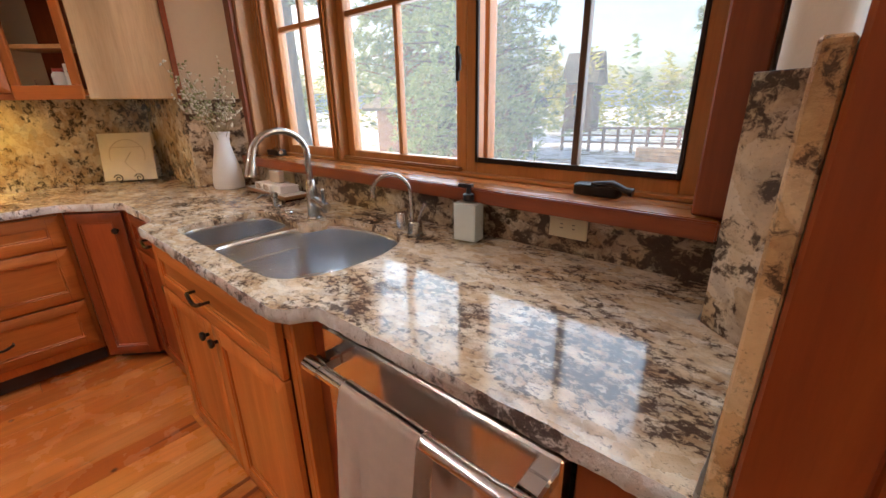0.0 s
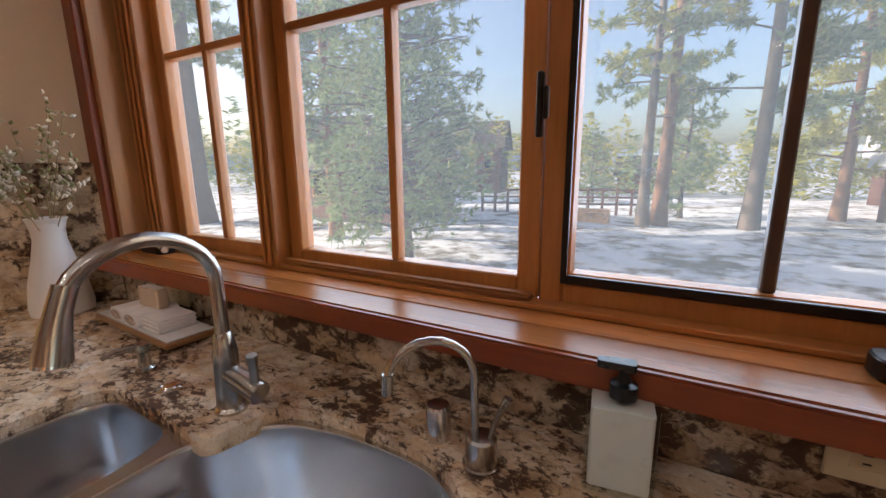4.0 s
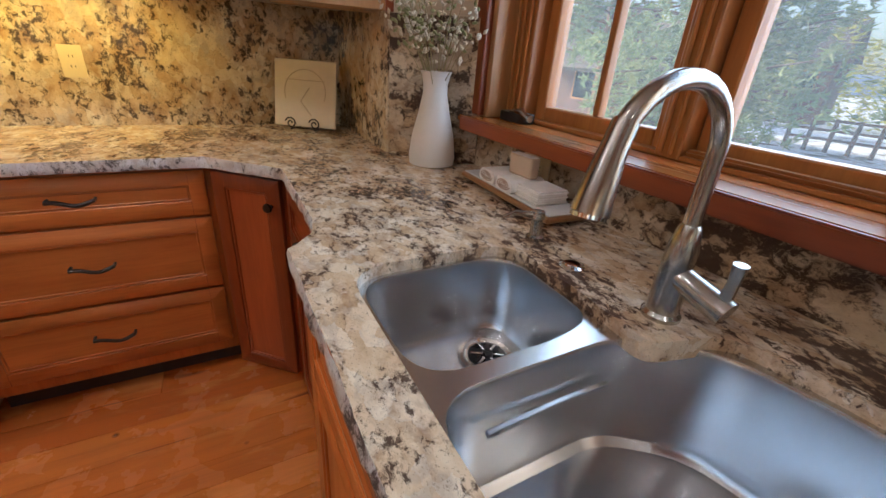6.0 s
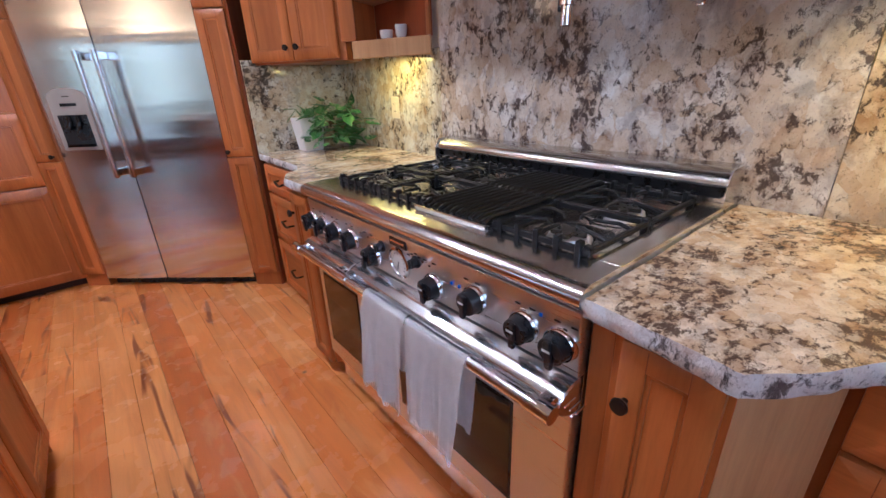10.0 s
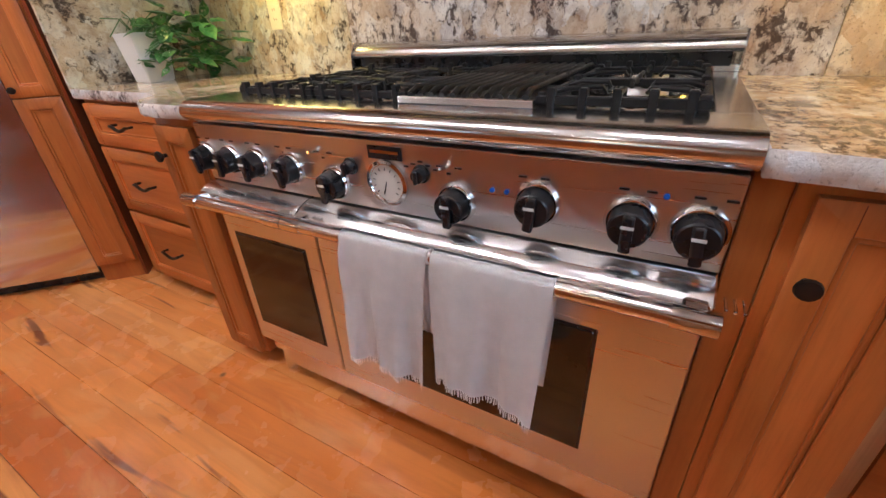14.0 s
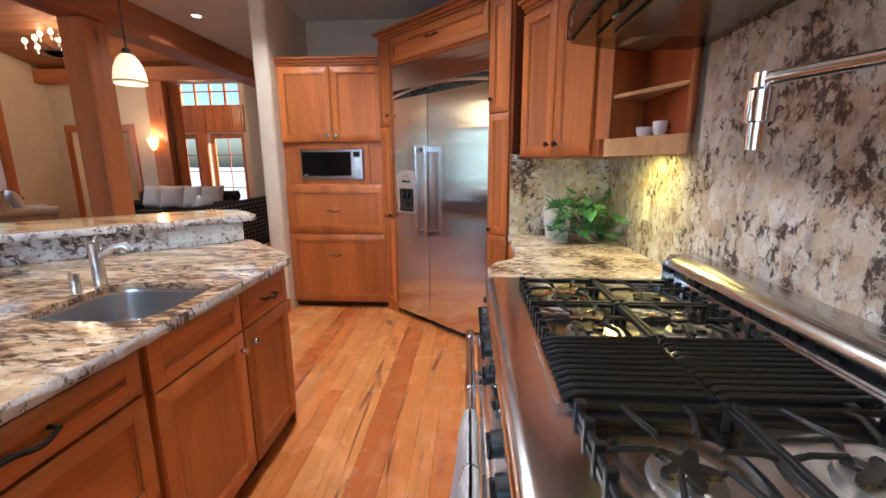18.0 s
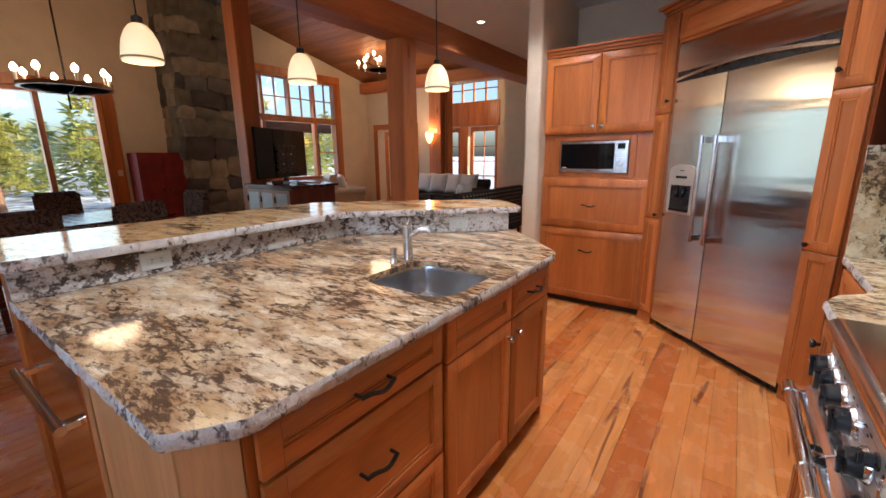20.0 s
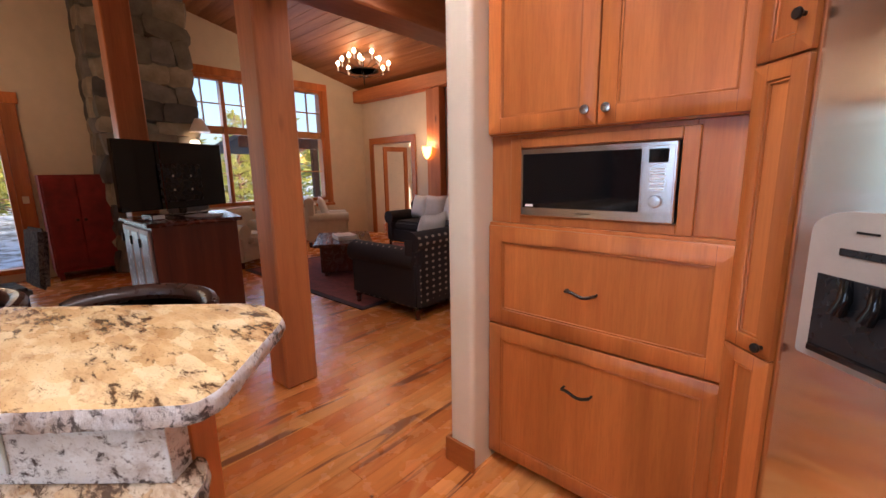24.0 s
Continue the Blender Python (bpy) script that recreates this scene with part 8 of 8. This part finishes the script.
def crown_mesh(name, h0, h, spread, n, seed, mat, blade=0.20, per=14, droop=0.15, dense=7.0):
    r = random.Random(seed)
    verts, faces = [], []
    limbs = []
    for i in range(n):
        u = (i + r.random()) / n
        z = h0 + (h - h0) * u
        a = r.uniform(0, 2 * math.pi)
        reach = spread * (1.0 - u) ** 0.75 * r.uniform(0.55, 1.1) + 0.25
        d = Vector((math.cos(a), math.sin(a), r.uniform(-droop, 0.25)))
        limbs.append((z, d, reach))
        for j in range(max(4, int(reach * dense))):
            t = r.uniform(0.28, 1.0)
            c = Vector((0, 0, z)) + d * reach * t + Vector((r.gauss(0, 0.13), r.gauss(0, 0.13), r.gauss(0.02, 0.10)))
            for k in range(per):
                q = Vector((r.gauss(0, 1) + d.x * 0.7, r.gauss(0, 1) + d.y * 0.7, r.gauss(0.25, 0.8))).normalized()
                s = q.cross(Vector((r.random(), r.random(), r.random()))).normalized() * blade * 0.13
                o = c + q * blade * 0.1
                i0 = len(verts)
                verts += [tuple(o - s), tuple(o + s), tuple(o + q * blade * r.uniform(0.7, 1.2))]
                faces.append((i0, i0 + 1, i0 + 2))
    me = bpy.data.meshes.new(name)
    me.from_pydata(verts, [], faces)
    me.materials.append(mat)
    return me, limbs


def pine(m, h, h0, r0, spread, n, seed, label, bark, mat, blade=0.2, lean=0.0):
    t = thing("pine_tree", m, label, "tree", "pines")
    pts = [(lean * u * u * h + 0.05 * math.sin(u * 7 + seed), 0.04 * math.cos(u * 5 + seed), u * h) for u in [i / 12 for i in range(13)]]
    me, limbs = crown_mesh("crown", h0, h, spread, n, seed, mat, blade)
    bm = tube(pts, [r0 * (1 - 0.93 * i / 12) + (r0 * 0.35 if i == 0 else 0) for i in range(13)], 12)
    for z, d, reach in limbs[::2]:
        tube([(0, 0, z - 0.1), tuple(Vector((0, 0, z)) + d * reach * 0.5), tuple(Vector((0, 0, z)) + d * reach * 0.92)], [0.035, 0.022, 0.008], 5, bm)
    part("trunk", bm, bark, t)
    ob = new("crown", me)
    ob.parent = t
    return t


pine(pose(-5.45, 7.3, GZ), 9.5, 0.7, 0.10, 1.85, 420, 1, "bushy young pine with foliage almost to the snow", BARK_GREY, NEEDLE, 0.15)
pine(pose(-9.1, 9.1, GZ), 13, 1.9, 0.17, 2.2, 240, 2, "tall pine with a rough trunk and dense crown", BARK, NEEDLE, 0.22)
pine(pose(-15.4, 9.0, GZ), 17, 5.2, 0.42, 2.8, 110, 3, "old pine with a thick bare trunk", BARK_GREY, NEEDLE, 0.26)
pine(pose(-1.45, 14.7, GZ), 15, 3.4, 0.17, 2.1, 70, 4, "tall pine with a slender reddish trunk", BARK_GREY, NEEDLE, 0.24)
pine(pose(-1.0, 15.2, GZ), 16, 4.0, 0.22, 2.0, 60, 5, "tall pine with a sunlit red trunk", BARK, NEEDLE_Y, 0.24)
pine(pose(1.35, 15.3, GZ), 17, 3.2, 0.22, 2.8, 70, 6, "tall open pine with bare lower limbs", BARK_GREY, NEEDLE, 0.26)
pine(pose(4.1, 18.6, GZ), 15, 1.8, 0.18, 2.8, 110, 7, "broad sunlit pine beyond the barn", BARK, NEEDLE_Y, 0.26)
pine(pose(-4.4, 22.9, GZ), 3.6, 0.3, 0.08, 1.2, 60, 8, "small round young pine", BARK_GREY, NEEDLE, 0.18)
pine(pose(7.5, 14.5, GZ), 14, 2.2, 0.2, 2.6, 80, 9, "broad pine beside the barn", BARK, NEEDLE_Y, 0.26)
pine(pose(-0.4, 17.5, GZ), 5.5, 0.4, 0.09, 1.5, 70, 10, "dense young pine behind the tall ones", BARK_GREY, NEEDLE, 0.2)
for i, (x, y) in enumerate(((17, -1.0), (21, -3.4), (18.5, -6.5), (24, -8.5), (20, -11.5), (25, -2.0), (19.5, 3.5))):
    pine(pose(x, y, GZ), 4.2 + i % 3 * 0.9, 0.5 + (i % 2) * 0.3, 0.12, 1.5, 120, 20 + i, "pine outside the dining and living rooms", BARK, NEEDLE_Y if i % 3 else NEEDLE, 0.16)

# far woods: joined, past counting
rf = random.Random(77)
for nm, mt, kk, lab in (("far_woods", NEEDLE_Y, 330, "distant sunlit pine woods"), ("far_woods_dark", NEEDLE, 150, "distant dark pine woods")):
    verts, faces = [], []
    for i in range(kk):
        a = radians(rf.uniform(-75, 40) if nm == "far_woods" else rf.uniform(-80, 60))
        dist = rf.uniform(34, 75)
        if i % 3 == 0:
            a, dist = radians(rf.uniform(62, 135)), rf.uniform(26, 55)
        cx, cy = dist * math.sin(a), dist * math.cos(a)
        if cy < 20 and i % 3:
            continue
        gz = GZ - min(6.0, max(0, (cy - 25) * 0.05)) - 0.3
        h = rf.uniform(3.5, 7.5) * (0.75 if i % 3 == 0 else 1.0)
        sp = h * rf.uniform(0.16, 0.24)
        for k in range(110):
            u = rf.random() ** 0.8
            z = gz + 0.3 + h * u
            r = sp * (1 - u) * rf.uniform(0.4, 1.1) + 0.08
            b = rf.uniform(0, 6.283)
            c = Vector((cx + r * math.cos(b), cy + r * math.sin(b), z))
            q = Vector((math.cos(b), math.sin(b), rf.uniform(-0.4, 0.6))) * rf.uniform(0.4, 0.8)
            s = Vector((-math.sin(b), math.cos(b), rf.uniform(-0.4, 0.4))) * 0.22
            i0 = len(verts)
            verts += [tuple(c - s), tuple(c + s), tuple(c + q)]
            faces.append((i0, i0 + 1, i0 + 2))
    me = bpy.data.meshes.new(nm)
    me.from_pydata(verts, [], faces)
    me.materials.append(mt)
    tagged(new(nm, me), lab, "trees", kind="stuff")

SIDING = timber("cabin_siding", (0.17, 0.075, 0.05), (0.10, 0.042, 0.03), 0, rough=0.7)
ROOF = plain("cabin_roof", (0.10, 0.085, 0.075), 0.85, 0, 0.3, 4, 0.5, 20)
SNOW = plain("snow", (0.72, 0.74, 0.78), 0.8, 0, 0.05, 3)


def cabin(m, w, d, h, rise, label, windows=(), snow=False):
    c = thing("cabin", m, label, "house", "cabins")
    bm = bmesh.new()
    for k in range(int(h / 0.2)):
        box(0, w, -0.02, 0.0, k * 0.2, k * 0.2 + 0.192, 0.004, bm)
    part("cladding", bm, SIDING, c, "dark red board cladding")
    part("wall", prism([(0, 0), (d, 0), (d, h), (d / 2, h + rise), (0, h)], 0.001, w - 0.001, 0.0, m=Matrix(((0, 0, 1, 0), (1, 0, 0, 0), (0, 1, 0, 0), (0, 0, 0, 1)))), SIDING, c)
    sl = math.hypot(d / 2, rise)
    an = math.degrees(math.atan2(rise, d / 2))
    part("roof", box(-0.4, w + 0.4, -0.5, sl + 0.05, 0.02, 0.16, 0.01, m=pose(0, 0, h) @ pose(0, 0, 0, an)), SNOW if snow else ROOF, c, "snowy roof" if snow else "")
    part("roof", box(-0.4, w + 0.4, -0.5, sl + 0.0, 0.02, 0.16, 0.01, m=pose(w, d, h, 0, 0, 180) @ pose(0, 0, 0, an)), ROOF, c)
    for x, z, ww, hh in windows:
        f = part("window", box(x - 0.06, x + ww + 0.06, -0.05, -0.021, z - 0.06, z + hh + 0.06, 0.005), WOOD_SASH, c)
        part("pane", box(x, x + ww, -0.06, -0.051, z, z + hh), GLASS_BLACK, f)
    return c


cabin(pose(-14.0, 11.9, GZ), 5.2, 4.0, 2.0, 1.3, "dark red timber cabin behind the young pine", ((1.2, 0.9, 0.9, 1.0), (3.4, 0.9, 0.9, 1.0)))
cabin(pose(-19.5, 17.5, GZ, 0, 0, 20), 3.2, 4.0, 2.6, 2.2, "small brown cabin with a steep roof", ((1.0, 1.0, 0.7, 1.2),))
h = cabin(pose(-16.3, 34.5, GZ - 0.5, 0, 0, 8), 2.2, 3.0, 4.2, 2.0, "tall narrow brown house with a steep roof", ((0.7, 2.2, 0.7, 1.0),))
cabin(pose(5.2, 19.0, GZ, 0, 0, -25), 5.0, 4.0, 2.0, 1.7, "low red barn with a snowy roof", ((0.8, 0.8, 0.8, 0.7),), True)
cabin(pose(7.0, 26.0, GZ, 0, 0, -20), 7.0, 5.0, 2.4, 2.4, "brown cabin with a snowy roof behind the barn", (), True)
cabin(pose(-6.0, 48.0, GZ - 1.2), 5.0, 4.0, 2.2, 1.6, "distant small cabin among the trees", ())
fn = thing("fence", pose(0, 0, 0), "brown timber rail fence in the snow", "fence")
for i in range(13):
    x, y = -7.8 + i * 0.52, 16.6 + i * 0.12
    part("post", box(x - 0.05, x + 0.05, y - 0.05, y + 0.05, GZ - 0.1, GZ + 1.0, 0.008), SIDING, fn)
for k in (0.35, 0.62, 0.90):
    part("rail", box(0, 6.42, -0.02, 0.02, GZ + k, GZ + k + 0.08, 0.005, m=pose(-7.85, 16.59, 0, 0, 0, math.degrees(math.atan2(0.12, 0.52)))), SIDING, fn)
st = thing("lumber_stack", pose(-3.4, 15.0, GZ), "short stack of orange boards by the fence", "lumber")
for k in range(4):
    part("board", box(-0.9, 0.9, -0.25, 0.25, k * 0.12, k * 0.12 + 0.11, 0.01), WOOD_PALE, st)
# porch outside the living room
po = thing("porch", pose(0, 0, 0), "covered timber porch outside the living-room window", "porch")
part("roof", prism([(8.4, 2.32), (10.6, 2.05), (10.6, 2.15), (8.4, 2.42)], -9.3, -6.85, 0.0, m=Matrix(((1, 0, 0, 0), (0, 0, 1, 0), (0, 1, 0, 0), (0, 0, 0, 1)))), ROOF, po)
part("fascia", box(8.36, 8.399, -9.3, -6.85, 2.10, 2.42, 0.005), SIDING, po)
for y in (-7.60, -9.2):
    part("post", box(8.95, 9.11, y - 0.08, y + 0.08, GZ - 0.05, 2.24, 0.01), SIDING, po)
# far hills; the haze is painted as their pale blue colour
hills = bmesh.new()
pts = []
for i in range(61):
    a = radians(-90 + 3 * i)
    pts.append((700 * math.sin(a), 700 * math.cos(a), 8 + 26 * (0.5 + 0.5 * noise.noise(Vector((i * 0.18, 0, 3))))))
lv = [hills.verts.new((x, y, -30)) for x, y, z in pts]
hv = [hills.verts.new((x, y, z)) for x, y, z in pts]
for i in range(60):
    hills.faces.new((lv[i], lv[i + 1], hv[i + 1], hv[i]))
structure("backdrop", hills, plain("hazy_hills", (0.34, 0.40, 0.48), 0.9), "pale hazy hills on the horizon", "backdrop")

# ---- floor boards ----
def board_material(name, per_island):
    m, nt, b = material(name)
    geo = nt.nodes.new("ShaderNodeNewGeometry")
    info = nt.nodes.new("ShaderNodeObjectInfo")
    rnd = geo.outputs["Random Per Island"] if per_island else info.outputs["Random"]
    tc = nt.nodes.new("ShaderNodeTexCoord")
    add = nt.nodes.new("ShaderNodeVectorMath")
    add.operation = "MULTIPLY_ADD"
    nt.links.new(geo.outputs["Position"], add.inputs[0])
    add.inputs[1].default_value = (16, 1.3, 16)
    comb = nt.nodes.new("ShaderNodeCombineXYZ")
    nt.links.new(maths(nt, "MULTIPLY", rnd, 91.0), comb.inputs[0])
    nt.links.new(maths(nt, "MULTIPLY", rnd, 53.0), comb.inputs[1])
    nt.links.new(comb.outputs[0], add.inputs[2])
    v = add.outputs[0]
    tone = ramp(nt, rnd, [(0.0, (0.50, 0.125, 0.024)), (0.18, (0.60, 0.170, 0.034)), (0.5, (0.68, 0.217, 0.045)), (0.82, (0.73, 0.265, 0.062)), (1.0, (0.76, 0.33, 0.095))])
    g = noisy(nt, v, 1.0, 6, 0.62, 0.9)
    col = mixc(nt, ramp(nt, g, [(0.30, grey(0.55)), (0.58, grey(0))]), tone, (0.36, 0.105, 0.028))
    # blotches of paler sapwood, drawn out along the boards
    drawn = nt.nodes.new("ShaderNodeVectorMath")
    drawn.operation = "MULTIPLY_ADD"
    nt.links.new(geo.outputs["Position"], drawn.inputs[0])
    drawn.inputs[1].default_value = (9, 3.2, 9)
    nt.links.new(comb.outputs[0], drawn.inputs[2])
    sap = noisy(nt, drawn.outputs[0], 1.0, 5, 0.55, 0.6)
    col = mixc(nt, ramp(nt, sap, [(0.55, grey(0)), (0.62, grey(0.28)), (0.80, grey(0.45))]), col, (0.78, 0.36, 0.12))
    # heartwood streaks
    st = noisy(nt, v, 0.55, 3, 0.5, 1.3)
    col = mixc(nt, ramp(nt, st, [(0.625, grey(0)), (0.665, grey(0.85))]), col, (0.15, 0.034, 0.014))
    vk = node(nt, "ShaderNodeTexVoronoi", {"Vector": geo.outputs["Position"], "Scale": 3.4})
    col = mixc(nt, ramp(nt, vk.outputs["Distance"], [(0.022, grey(0.9)), (0.05, grey(0))]), col, (0.05, 0.018, 0.010))
    nt.links.new(col, b.inputs["Base Color"])
    nt.links.new(ramp(nt, noisy(nt, geo.outputs["Position"], 6, 4), [(0.3, grey(0.20)), (0.7, grey(0.32))]), b.inputs["Roughness"])
    bump(nt, b, g, 0.05, 0.002)
    return m


BOARD = board_material("floor_board", False)
BOARD_FAR = board_material("floor_board_far", True)
floor = tagged(new("floor"), "orange cherry board floor with dark streaks and knots", "floor", kind="structure")
rng = random.Random(7)


def board_mesh(w, n):
    bm = box(-w / 2, w / 2, -n / 2, n / 2, -0.02, 0, 0.0004)
    me = bpy.data.meshes.new("board")
    bm.to_mesh(me)
    bm.free()
    me.materials.append(BOARD)
    return me


LENGTHS = [1.2, 1.6, 2.1, 2.6, 3.0]
shared = {}
widths = [0.10, 0.12, 0.14]
near, far = [], []
x = -3.2
while x < 8.4:
    w = rng.choice(widths)
    y = -12.2 + rng.random() * 0.8 - 1.0
    while y < 3.1:
        n = rng.choice(LENGTHS)
        # boards end at the outer walls
        lo = -12.1 if x > 1.7 else -9.15 if x > -0.75 else -5.1
        hi = 1.2 if x < 0.85 else 3.1 if x < 6.5 else -9.15
        y0, y1 = max(y, lo), min(y + n, hi)
        if y1 - y0 < 0.05 or x > 7.3:
            y += n
            continue
        item = (x + w / 2, (y0 + y1) / 2, w, round(y1 - y0, 4))
        inside = -2.75 < x < 1.3 and y + n > -5.6 and y < 0.9
        (near if inside else far).append(item)
        y += n
    x += w
near.sort(key=lambda a: abs(a[0] + 1.2) * 1.3 + abs(a[1] + 2.0))
far += near[300:]
for cx, cy, w, n in near[:300]:
    key = (w, n)
    if key not in shared:
        shared[key] = board_mesh(w - 0.0012, n - 0.0012)
    ob = new("floor_board", shared[key])
    ob.location = (cx, cy, 0)
    ob.parent = floor
verts, faces = [], []
for cx, cy, w, n in far:
    i = len(verts)
    a, b = w / 2 - 0.0008, n / 2 - 0.0008
    for z, k in ((-0.02, 0), (-0.0015, 0), (0, 0.0015)):
        verts += [(cx - a + k, cy - b + k, z), (cx + a - k, cy - b + k, z), (cx + a - k, cy + b - k, z), (cx - a + k, cy + b - k, z)]
    for lo in (0, 4):
        for q in range(4):
            r = (q + 1) % 4
            faces.append((i + lo + q, i + lo + r, i + lo + 4 + r, i + lo + 4 + q))
    faces.append((i + 8, i + 9, i + 10, i + 11))
me = bpy.data.meshes.new("floor_boards")
me.from_pydata(verts, [], faces)
me.materials.append(BOARD_FAR)
ob = tagged(new("floor_boards", me), "cherry floor boards of the rooms beyond", kind="stuff")
ob.parent = floor
